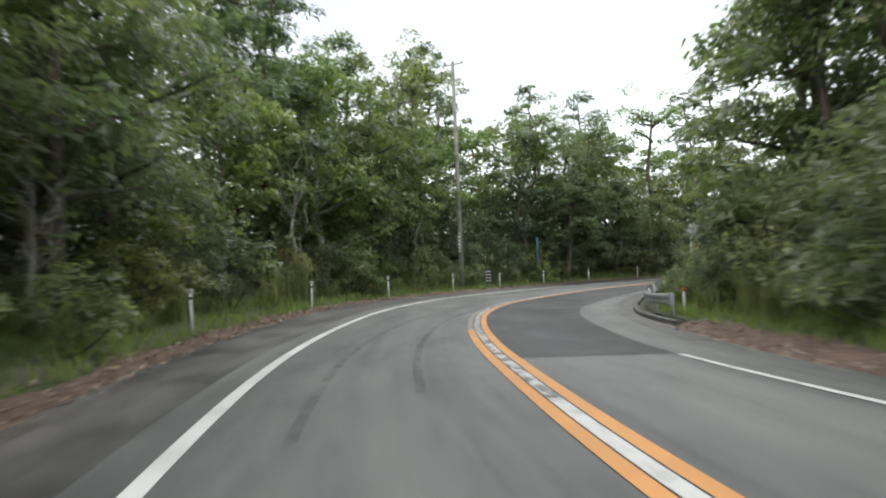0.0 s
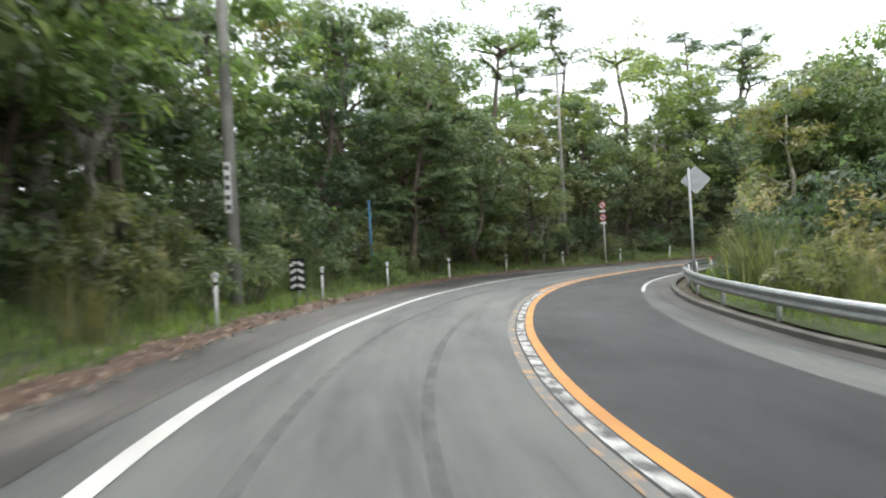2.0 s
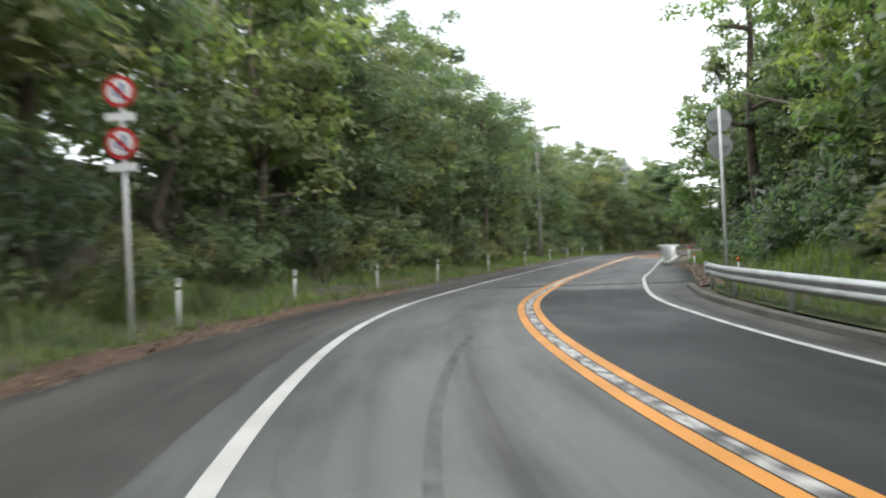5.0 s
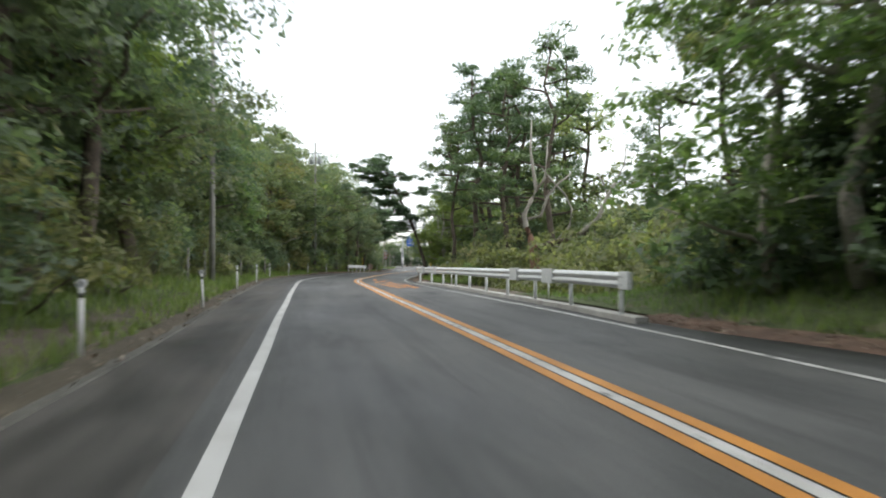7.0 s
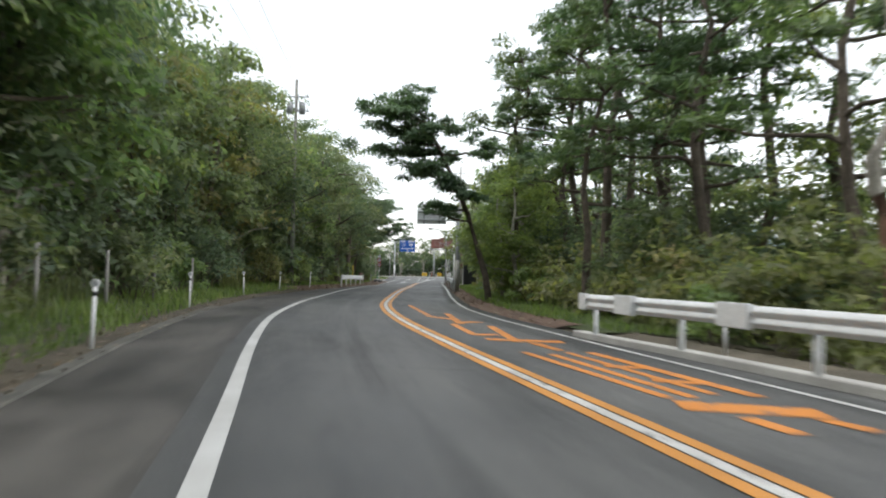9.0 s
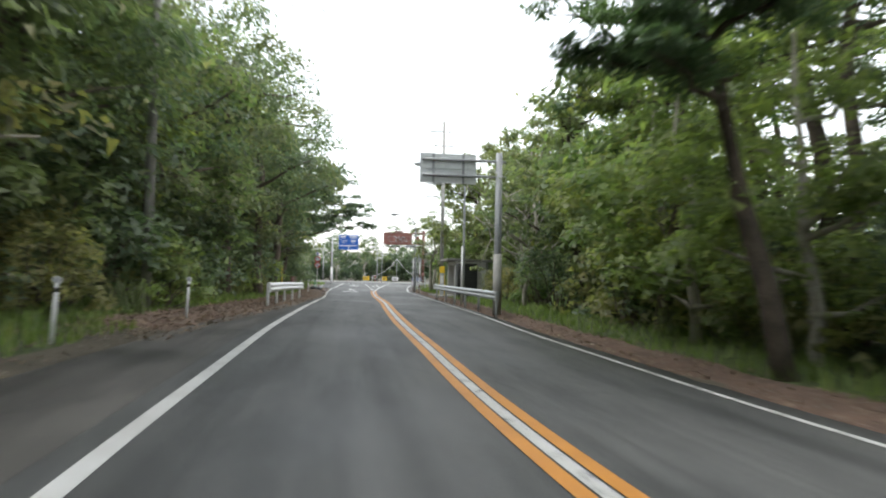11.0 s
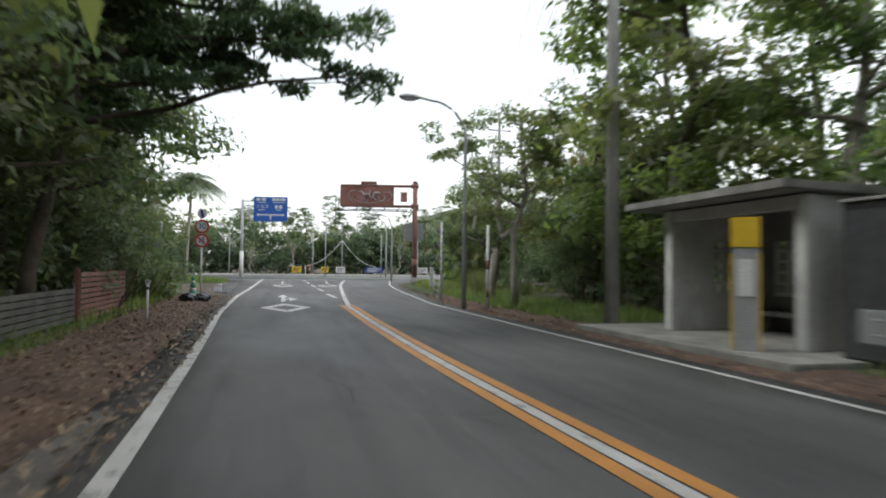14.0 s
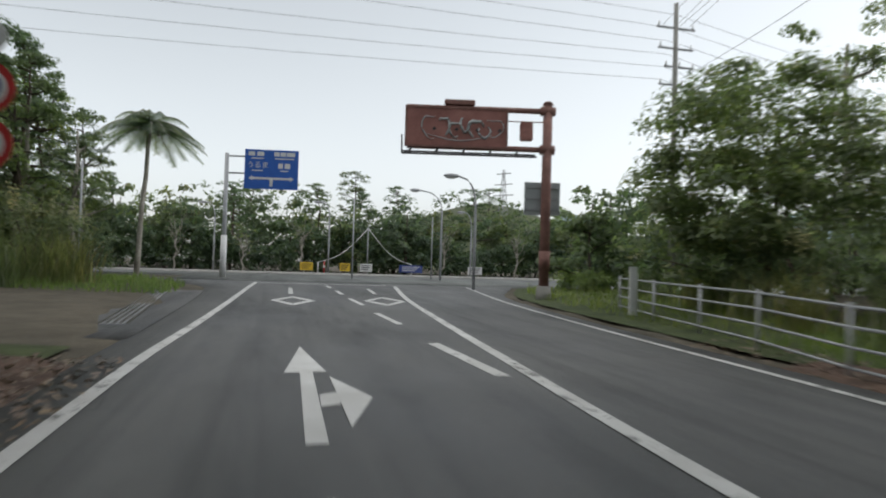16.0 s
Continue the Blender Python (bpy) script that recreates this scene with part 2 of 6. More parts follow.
# ---- the road's line, its falls and its lines ----
SPINE_START = [(13.72, -68.59), (11.44, -58.86), (9.17, -49.12), (6.89, -39.38), (4.61, -29.64), (2.34, -19.91)]
SPINE_BEND = [(0.06, -10.17), (-2.03, -0.39), (-2.93, 9.56), (-2.11, 19.51), (0.6, 29.12), (5.09, 38.03), (11.68, 45.52), (19.97, 51.06), (29.38, 54.36)]
SPINE_REST = [(39.31, 55.39), (49.31, 55.71), (59.31, 55.77), (69.3, 55.48), (79.28, 54.89), (89.22, 53.76), (99.01, 51.74), (108.76, 49.51), (118.48, 47.18),
              (128.21, 44.86), (137.95, 42.6), (147.68, 40.3), (157.41, 38.01), (167.15, 35.71), (176.88, 33.41), (186.61, 31.12), (196.35, 28.82),
              (206.08, 26.52), (215.81, 24.23), (225.54, 21.93), (235.28, 19.63), (245.01, 17.34)]
S0, S1 = -60.0, 300.0
FALL = [(-60, -0.7), (0, -0.72), (8, 0.04), (16, 0.87), (24, 1.95), (32, 3.43), (40, 4.05), (48, 2.87), (56, 2.22), (64, 2.08), (72, 1.19), (80, 0.13), (88, 0.11), (96, -0.02), (104, 0.07), (112, 0.64), (120, 1.14), (128, 1.7), (136, 2.19), (144, 2.33), (152, 2.52), (160, 1.84), (168, 1.35), (176, 0.38), (184, -0.27), (192, -0.48), (200, -0.17), (208, 0.07), (216, 0.34), (228, 0), (300, 0)]
RISE = [(-60, 0), (0, 0.06), (8, 0.07), (16, 0.09), (24, 0.1), (32, 0.07), (40, 0.03), (48, 0.01), (56, 0), (64, 0), (72, -0.02), (80, -0.04), (88, -0.02), (96, 0.04), (104, 0.11), (112, 0.17), (120, 0.22), (128, 0.24), (136, 0.21), (144, 0.19), (152, 0.23), (160, 0.23), (168, 0.19), (176, 0.11), (184, 0.07), (192, 0.07), (200, 0.16), (208, 0.28), (216, 0.41), (224, 0.45), (232, 0.47), (300, 0.47)]
LINE_L = [(-60, -1.56), (0, -1.56), (6, -1.42), (12, -1.32), (18, -1.33), (24, -1.33), (30, -1.42), (36, -1.42), (42, -1.1), (48, -0.78), (54, -0.67), (60, -0.54), (66, -0.36), (72, -0.36), (78, -0.45), (84, -0.49), (90, -0.51), (96, -0.42), (102, -0.35), (108, -0.34), (114, -0.46), (120, -0.66), (126, -0.93), (132, -1.1), (138, -1.06), (144, -1.05), (150, -1.08), (156, -1.07), (162, -1.05), (168, -1.06), (174, -1.11), (180, -1.27), (186, -1.44), (192, -1.6), (198, -1.56), (204, -1.3), (210, -1.07), (216, -0.87), (220, -0.75)]
LINE_C = [(-60, 1.37), (0, 1.37), (6, 1.5), (12, 1.64), (18, 1.8), (24, 1.76), (30, 1.67), (36, 1.65), (42, 1.95), (48, 2.32), (54, 2.45), (60, 2.51), (66, 2.63), (72, 2.64), (78, 2.56), (84, 2.48), (90, 2.47), (96, 2.69), (102, 2.78), (108, 2.81), (114, 2.73), (120, 2.56), (126, 2.3), (132, 2.07), (138, 2), (144, 1.97), (150, 1.96), (156, 1.95), (162, 1.98), (168, 2.05), (174, 2.02), (180, 1.96), (186, 2.02), (192, 2.16)]
LINE_R = [(-60, 4.25), (0, 4.26), (6, 4.28), (12, 4.29), (18, 4.23), (24, 4.45), (30, 4.64), (36, 4.72), (42, 5), (48, 5.31), (54, 5.43), (60, 5.36), (66, 5.41), (72, 5.38), (78, 5.32), (84, 5.27), (90, 5.25), (96, 5.5), (102, 5.63), (108, 5.69), (114, 5.61), (120, 5.41), (126, 5.28), (132, 5.2), (138, 5.17), (144, 5.15), (150, 5.11), (156, 5.13), (162, 5.16), (168, 5.16), (174, 5.13), (180, 5.08), (186, 5.04), (192, 5.06), (198, 5.43), (204, 5.89), (210, 6.55), (216, 7.59), (219, 8.15)]
EDGE_L = [(-60, -3.0), (15, -3.0), (22, -3.15), (30, -3.2), (36, -2.85), (41, -2.55), (47, -2.5), (52, -2.6), (57, -2.75), (62, -2.9), (67, -3.0), (76, -2.75), (90, -2.15), (103, -1.85), (118, -2.25), (126, -2.6), (140, -2.9), (150, -2.6), (160, -1.95), (168, -1.75), (178, -1.75), (190, -2.05), (197, -2.1), (205, -2.05), (213, -2.2), (221, -6)]
EDGE_R = [(-60, 5.1), (15, 5.3), (24.5, 6.0), (30, 6.35), (36, 6.5), (42, 6.45), (48, 6.38), (54, 6.33), (60, 6.22), (66, 6.1), (75, 6.1), (83, 6.2), (91, 7.0), (97, 7.0), (102, 6.35), (110, 6.6), (118, 6.55), (124, 6.25), (128, 5.95), (135, 5.8), (150, 5.55), (190, 5.45), (200, 6.0), (210, 7.0), (221, 11)]


def smooth(table, s, free=False):
    """A smooth curve through a table of (s, value)."""
    a, v = np.array(table, float).T
    s = np.asarray(s, float)
    c = np.diff(v) / np.diff(a)
    m = np.r_[c[0], np.where(c[:-1] * c[1:] > 0, 2 * c[:-1] * c[1:] / np.where(c[:-1] + c[1:] == 0, 1, c[:-1] + c[1:]), 0), c[-1]]
    if free:
        m = np.gradient(v, a)
    i = np.clip(np.searchsorted(a, s, side="right") - 1, 0, len(a) - 2)
    h = a[i + 1] - a[i]
    u = np.clip((s - a[i]) / h, 0, 1)
    return (2 * u**3 - 3 * u**2 + 1) * v[i] + (u**3 - 2 * u**2 + u) * h * m[i] + (3 * u**2 - 2 * u**3) * v[i + 1] + (u**3 - u**2) * h * m[i + 1]


_knots = np.array(SPINE_START + SPINE_BEND + SPINE_REST)
_ks = S0 + 10.0 * np.arange(len(_knots))
SS = np.arange(S0, S1 + 0.01, 0.5)
SX, SY = smooth(np.c_[_ks, _knots[:, 0]], SS, True), smooth(np.c_[_ks, _knots[:, 1]], SS, True)
TX, TY = np.gradient(SX), np.gradient(SY)
_n = np.hypot(TX, TY)
TX, TY = TX / _n, TY / _n


def spot(s, d):
    """Plan place, in metres, of the point s along the road and d to its right."""
    x, y = np.interp(s, SS, SX), np.interp(s, SS, SY)
    tx, ty = np.interp(s, SS, TX), np.interp(s, SS, TY)
    return (x + d * ty) * K, (y - d * tx) * K


def heading(s):
    """Degrees from +y, to the left, of the road's way at s."""
    return math.degrees(math.atan2(-np.interp(s, SS, TX), np.interp(s, SS, TY)))


def road_z(s, d):
    return (smooth(RISE, s) - np.tan(np.radians(smooth(FALL, s))) * d) * K


# rise of the land beyond the verge, per unit outwards
BANK_L = [(-60, 0.14), (40, 0.26), (60, 0.3), (90, 0.4), (110, 0.3), (130, 0.12), (150, 0.08), (180, 0.05), (205, 0.02), (300, 0.02)]
BANK_R = [(-60, 0.1), (20, 0.05), (60, 0.12), (80, 0.3), (92, 0.55), (100, 0.4), (107, 0.2), (113, -0.25), (124, -0.25), (134, 0.02), (160, 0.03), (300, 0.01)]


def land_z(s, d):
    """Height of the land at (s, d), in metres."""
    el, er = smooth(EDGE_L, s), smooth(EDGE_R, s)
    out = np.where(d < 0.5 * (el + er), el - d, d - er)
    side = np.where(d < 0.5 * (el + er), np.interp(s, *np.array(BANK_L).T), np.interp(s, *np.array(BANK_R).T))
    edge = road_z(s, np.where(d < 0.5 * (el + er), el, er))
    o = np.maximum(out, 0)
    right = d > 0.5 * (el + er)
    bank = np.clip((o - 1.2), 0, np.where(right, 12, 16)) * side * np.clip(np.where(right, 44 - o, 100 - o) / 24, 0, 1)
    lip = 0.09 * np.clip(o / 0.6, 0, 1)
    flat = road_z(s, 0 * d) - 0.1
    bank = np.where(s > 212, bank * np.clip((220 - s) / 8, 0, 1), bank)
    return np.where((out < 0) | (s > 219.5), np.where(s > 219.5, flat + np.where(s > 241, 0.16, 0), road_z(s, d) - 0.1), edge - 0.05 + lip * K + bank * K)


def nearest(x, y):
    """(s, d) of plan places given in metres."""
    x, y = np.asarray(x) / K, np.asarray(y) / K
    s, d = np.empty(x.shape), np.empty(x.shape)
    for i in range(0, x.size, 4000):
        xx, yy = x.ravel()[i:i + 4000], y.ravel()[i:i + 4000]
        j = ((xx[:, None] - SX) ** 2 + (yy[:, None] - SY) ** 2).argmin(1)
        dx, dy = xx - SX[j], yy - SY[j]
        s.ravel()[i:i + 4000] = SS[j] + dx * TX[j] + dy * TY[j]
        d.ravel()[i:i + 4000] = dx * TY[j] - dy * TX[j]
    return s, d


def stand(s, d, turn=0.0, scale=1.0, lift=0.0):
    """The pose of a thing that stands on the land at (s, d); turn: degrees from the road's way."""
    x, y = spot(s, d)
    return pose(float(x), float(y), float(land_z(s, d)) + lift, 0, 0, heading(s) + turn) @ Matrix.Scale(scale, 4)


# ---- building helpers ----
def mesh_of(name, verts, faces, mat, uv=None, smooth_faces=False):
    me = bpy.data.meshes.new(name)
    me.from_pydata([tuple(v) for v in verts], [], [tuple(f) for f in faces])
    if mat:
        me.materials.append(mat)
    if uv is not None:
        lay = me.uv_layers.new(name="UVMap")
        idx = np.empty(len(me.loops), int)
        me.loops.foreach_get("vertex_index", idx)
        lay.data.foreach_set("uv", np.asarray(uv, float)[idx].ravel())
    if smooth_faces:
        me.polygons.foreach_set("use_smooth", [True] * len(me.polygons))
    me.update()
    return me


def thing(name, label, category, group="", kind="", m=None):
    ob = tagged(new(name), label, category, group, kind)
    if m is not None:
        ob.matrix_basis = m
    return ob


def part(name, geo, mat, parent, label=""):
    """Links a bmesh, or a mesh, as one mesh object under a thing or a part."""
    if isinstance(geo, bmesh.types.BMesh):
        me = bpy.data.meshes.new(name)
        geo.to_mesh(me)
        geo.free()
        me.materials.append(mat)
    else:
        me = geo
        if mat and not me.materials:
            me.materials.append(mat)
    ob = new(name, me)
    ob.parent = parent
    return tagged(ob, label)


def box(bm, x0, x1, y0, y1, z0, z1, bevel=0.0):
    r = bmesh.ops.create_cube(bm, size=1.0)
    vs = r["verts"]
    bmesh.ops.scale(bm, vec=(x1 - x0, y1 - y0, z1 - z0), verts=vs)
    bmesh.ops.translate(bm, vec=((x0 + x1) / 2, (y0 + y1) / 2, (z0 + z1) / 2), verts=vs)
    if bevel:
        bmesh.ops.bevel(bm, geom=list({e for v in vs for e in v.link_edges}), offset=bevel, segments=2, affect="EDGES")
    return bm


def boxed(*dims, bevel=0.0):
    return box(bmesh.new(), *dims, bevel=bevel)


def tube(points, radii, sides=8, caps=True):
    """Vertices and faces of a tapered tube along points."""
    pts = [Vector(p) for p in points]
    verts, faces = [], []
    for i, p in enumerate(pts):
        way = (pts[min(i + 1, len(pts) - 1)] - pts[max(i - 1, 0)]).normalized()
        a = way.orthogonal().normalized() if abs(way.z) < 0.95 else Vector((1, 0, 0)).cross(way).normalized()
        b = way.cross(a)
        for k in range(sides):
            t = 2 * math.pi * k / sides
            verts.append(p + float(radii[i]) * (math.cos(t) * a + math.sin(t) * b))
    for i in range(len(pts) - 1):
        for k in range(sides):
            faces.append((i * sides + k, i * sides + (k + 1) % sides, (i + 1) * sides + (k + 1) % sides, (i + 1) * sides + k))
    if caps:
        faces += [tuple(range(sides))[::-1], tuple(range((len(pts) - 1) * sides, len(pts) * sides))]
    return verts, faces


def tubes_mesh(name, runs, mat, sides=8):
    verts, faces = [], []
    for points, radii in runs:
        v, f = tube(points, radii, sides)
        faces += [tuple(i + len(verts) for i in q) for q in f]
        verts += v
    return mesh_of(name, verts, faces, mat, smooth_faces=True)


def rod(name, a, b, radius, mat, parent, label="", sides=12, top=None):
    return part(name, tubes_mesh(name, [([a, b], [radius, top if top else radius])], mat, sides), mat, parent, label)


def disc(name, centre, radius, depth, mat, parent, label="", sides=28, ry=90, rz=0):
    bm = bmesh.new()
    bmesh.ops.create_cone(bm, cap_ends=True, segments=sides, radius1=radius, radius2=radius, depth=depth)
    bmesh.ops.transform(bm, matrix=pose(*centre, ry, 0, rz), verts=bm.verts)
    return part(name, bm, mat, parent, label)


def strip(name, s0, s1, d_left, d_right, mat, lift=0.0, step=1.0, across=1, skirt=0.0, kind="structure", label="", category="", taper=None):
    """A ribbon of the road between two offsets, each a number or a table."""
    n = max(2, int(round((s1 - s0) / step)) + 1)
    s = np.linspace(s0, s1, n)
    a = smooth(d_left, s) if isinstance(d_left, list) else np.full(n, float(d_left))
    b = smooth(d_right, s) if isinstance(d_right, list) else np.full(n, float(d_right))
    cols = [a + (b - a) * k / across for k in range(across + 1)]
    verts, uv, faces = [], [], []
    lines = [(c, 0.0) for c in cols]
    if skirt:
        lines = [(cols[0], -skirt)] + lines + [(cols[-1], -skirt)]
    for c, drop in lines:
        x, y = spot(s, c)
        z = road_z(s, c) + lift + drop
        verts += list(zip(x.tolist(), y.tolist(), z.tolist()))
        uv += list(zip((c * K).tolist(), (s * K).tolist()))
    for k in range(len(lines) - 1):
        for i in range(n - 1):
            faces.append((k * n + i, (k + 1) * n + i, (k + 1) * n + i + 1, k * n + i + 1))
    if skirt:
        for i in (0, n - 1):
            m = len(verts)
            for c in cols:
                x, y = spot(s[i], c[i])
                verts.append((float(x), float(y), float(road_z(s[i], c[i])) + lift - skirt))
                uv.append((float(c[i]) * K, float(s[i]) * K))
            for k in range(across):
                quad = ((k + 1) * n + i, m + k, m + k + 1, (k + 2) * n + i)
                faces.append(quad if i == 0 else quad[::-1])
    ob = new(name, mesh_of(name, verts, faces, mat, uv, True))
    return tagged(ob, label, category, "", kind)


def offset(table, by):
    return [(s, v + by) for s, v in table]


# ---- ground and road ----
def build_ground():
    gx = np.unique(np.r_[np.linspace(-2500, -60, 14), np.arange(-60, 262, 1.5), np.linspace(262, 2600, 14)])
    gy = np.unique(np.r_[np.linspace(-2500, -80, 14), np.arange(-80, 122, 1.5), np.linspace(122, 2600, 14)])
    X, Y = np.meshgrid(gx, gy)
    s, d = nearest(X, Y)
    Z = land_z(np.clip(s, S0 + 1, S1 - 1), d)
    far = np.maximum(np.hypot(np.maximum(np.abs(X - 100) - 160, 0), np.maximum(np.abs(Y - 20) - 100, 0)), 0)
    Z = np.where(far > 0, Z * np.clip(1 - far / 60, 0, 1), Z)
    nx = len(gx)
    verts = np.c_[X.ravel(), Y.ravel(), Z.ravel()]
    rows, cols = np.meshgrid(np.arange(len(gy) - 1), np.arange(nx - 1), indexing="ij")
    i = (rows * nx + cols).ravel()
    faces = np.c_[i, i + 1, i + nx + 1, i + nx]
    tagged(new("ground", mesh_of("ground", verts.tolist(), faces.tolist(), SOIL, None, True)), "brown earth with fallen leaves under the woods", "ground", "", "structure")


build_ground()
strip("road", -60, 88, EDGE_L, EDGE_R, OLD_ASPHALT, 0.0, 1.0, 8, 0.3, label="worn light grey asphalt road in a bend", category="road")
strip("road", 88, 222, EDGE_L, EDGE_R, MID_ASPHALT, 0.0, 1.0, 8, 0.3, label="grey asphalt road towards the junction", category="road")
strip("road_shoulder", 51, 86, EDGE_L, [(s, v - 0.45) for s, v in LINE_L], PALE_SHOULDER, 0.006, 1.0, 2, label="cracked brown-grey asphalt shoulder", category="road shoulder")
strip("road_shoulder", -60, 178, EDGE_L, [(s, v - (0.45 if s < 80 else 0.3)) for s, v in LINE_L], SHOULDER, 0.004, 1.0, 2, label="dark stained asphalt shoulder", category="road shoulder")
strip("resurfaced_patch", 18.2, 86, offset(LINE_C, 0.18), offset(LINE_R, -0.02), DARK_ASPHALT, 0.005, 1.0, 3, label="newer dark asphalt patch on the inner lane", category="road patch")
strip("edge_line", -60, 168, offset(LINE_L, -0.075), offset(LINE_L, 0.075), WHITE_PAINT, 0.008, 0.7, label="white painted edge line", category="road marking")
strip("edge_line", 168, 219, offset(LINE_L, -0.075), offset(LINE_L, 0.075), WORN_WHITE, 0.008, 0.7, label="worn and dirty white edge line", category="road marking")
strip("edge_line", -60, 18, offset(LINE_R, -0.05), offset(LINE_R, 0.05), WORN_WHITE, 0.008, 0.7, label="thin worn white edge line", category="road marking")
strip("edge_line", 54, 219, offset(LINE_R, -0.055), offset(LINE_R, 0.055), WORN_WHITE, 0.008, 0.7, label="thin worn white edge line", category="road marking")
strip("dirt_band", 20, 86, offset(EDGE_R, -0.5), offset(EDGE_R, 0.02), SHOULDER, 0.004, 1.0, 2, label="band of brown dirt along the kerb", category="road shoulder")
ORANGE = "orange no-overtaking line"
strip("centre_line", -60, 23, offset(LINE_C, -0.23), offset(LINE_C, -0.09), ORANGE_PAINT, 0.008, 0.7, label=ORANGE, category="road marking")
strip("centre_line", 23, 54, offset(LINE_C, -0.22), offset(LINE_C, -0.1), FADED_ORANGE, 0.008, 0.7, label="orange line worn almost away by tyres", category="road marking")
strip("centre_line", 54, 193.5, offset(LINE_C, -0.23), offset(LINE_C, -0.09), ORANGE_PAINT, 0.008, 0.7, label=ORANGE, category="road marking")
strip("centre_line", -60, 193.5, offset(LINE_C, 0.09), offset(LINE_C, 0.23), ORANGE_PAINT, 0.008, 0.7, label=ORANGE, category="road marking")
strip("centre_seam", -60, 86, offset(LINE_C, -0.1), offset(LINE_C, 0.1), DARK_ASPHALT, 0.006, 0.7, label="dark seam between the orange lines", category="road marking")
strip("centre_strip", -60, 15, offset(LINE_C, -0.07), offset(LINE_C, 0.07), WORN_WHITE, 0.008, 0.7, label="worn white strip between the orange lines", category="road marking")
strip("centre_strip", 15, 88, offset(LINE_C, -0.07), offset(LINE_C, 0.07), BROKEN_WHITE, 0.008, 0.7, label="broken white strip between the orange lines", category="road marking")
strip("centre_strip", 88, 193.5, offset(LINE_C, -0.065), offset(LINE_C, 0.065), WORN_WHITE, 0.007, 0.7, label="worn white strip between the orange lines", category="road marking")


# ---- junction and road markings ----
strip("crossroad", 220.5, 239, -4.5, 95, OLD_ASPHALT, 0.006, 3.0, 12, 0.3, label="wide pale asphalt crossroad", category="road")
strip("crossroad", 230.5, 239, -95, -4.5, OLD_ASPHALT, 0.006, 3.0, 12, 0.3, label="pale asphalt arm of the crossroad", category="road")
LINE_T = [(193, 2.2), (195.4, 2.37), (199, 2.66), (202.5, 2.95), (210, 3.65), (218, 4.75)]
strip("lane_line", 193.2, 218, offset(LINE_T, -0.08), offset(LINE_T, 0.08), WORN_WHITE, 0.009, 0.7, label="white line that bounds the turning lane", category="road marking")


def flat_mark(name, outline, mat, label, lift=0.009):
    """A painted shape on the road from its outline in (s, d)."""
    verts, uv = [], []
    for s, d in outline:
        x, y = spot(s, d)
        verts.append((float(x), float(y), float(road_z(s, d)) + lift))
        uv.append((d * K, s * K))
    return tagged(new(name, mesh_of(name, verts, [tuple(range(len(verts)))[::-1]], mat, uv)), label, "road marking", "", "structure")


def bar_mark(name, a, b, width, mat, label, lift=0.009):
    (s0, d0), (s1, d1) = a, b
    n = math.hypot(s1 - s0, d1 - d0)
    ns, nd = -(d1 - d0) / n * width / 2, (s1 - s0) / n * width / 2
    return flat_mark(name, [(s0 - ns, d0 - nd), (s0 + ns, d0 + nd), (s1 + ns, d1 + nd), (s1 - ns, d1 - nd)], mat, label, lift)


def diamond_mark(s, d, ls, ld, ws, wd, skew=0.0):
    """Four painted sides with thin joints where they meet; skew shifts the far corner sideways."""
    outer = [(s - ls, d - skew), (s, d + ld), (s + ls, d + skew), (s, d - ld)]
    inner = [(s - ls + ws, d - skew * 0.5), (s, d + ld - wd), (s + ls - ws, d + skew * 0.5), (s, d - ld + wd)]
    blend = lambda a, b, t: (a[0] + (b[0] - a[0]) * t, a[1] + (b[1] - a[1]) * t)  # noqa: E731
    for i in range(4):
        j = (i + 1) % 4
        flat_mark("diamond_marking", [blend(outer[i], outer[j], 0.012), blend(outer[i], outer[j], 0.988), blend(inner[i], inner[j], 0.98), blend(inner[i], inner[j], 0.02)], WHITE_PAINT, "side of a white diamond marking")


diamond_mark(192.6, 0.21, 2.05, 0.775, 0.95, 0.33, -0.03)
diamond_mark(208.6, 0.38, 1.6, 0.58, 0.6, 0.2, 0.04)
diamond_mark(208.9, 2.82, 1.7, 0.6, 0.6, 0.2, 0.2)
flat_mark("arrow_marking", [(195.6, 0.1), (195.6, 0.25), (198.2, 0.29), (198.2, 0.16)], WHITE_PAINT, "shaft of a white lane arrow")
flat_mark("arrow_marking", [(198.18, 0.0), (198.22, 0.43), (200.1, 0.23)], WHITE_PAINT, "head of a white lane arrow")
flat_mark("arrow_marking", [(196.65, 0.272), (196.7, 0.43), (197.2, 0.46), (197.1, 0.288)], WHITE_PAINT, "side arm of a white lane arrow")
flat_mark("arrow_marking", [(195.98, 0.44), (196.95, 0.73), (197.96, 0.44)], WHITE_PAINT, "right-turn head of a white lane arrow")
flat_mark("arrow_marking", [(211.2, 0.32), (211.2, 0.46), (214.5, 0.52), (214.5, 0.4)], WORN_WHITE, "shaft of a worn white lane arrow")
flat_mark("arrow_marking", [(212.0, 2.95), (212.0, 3.1), (215.2, 3.3), (215.2, 3.18)], WORN_WHITE, "shaft of a worn white lane arrow")

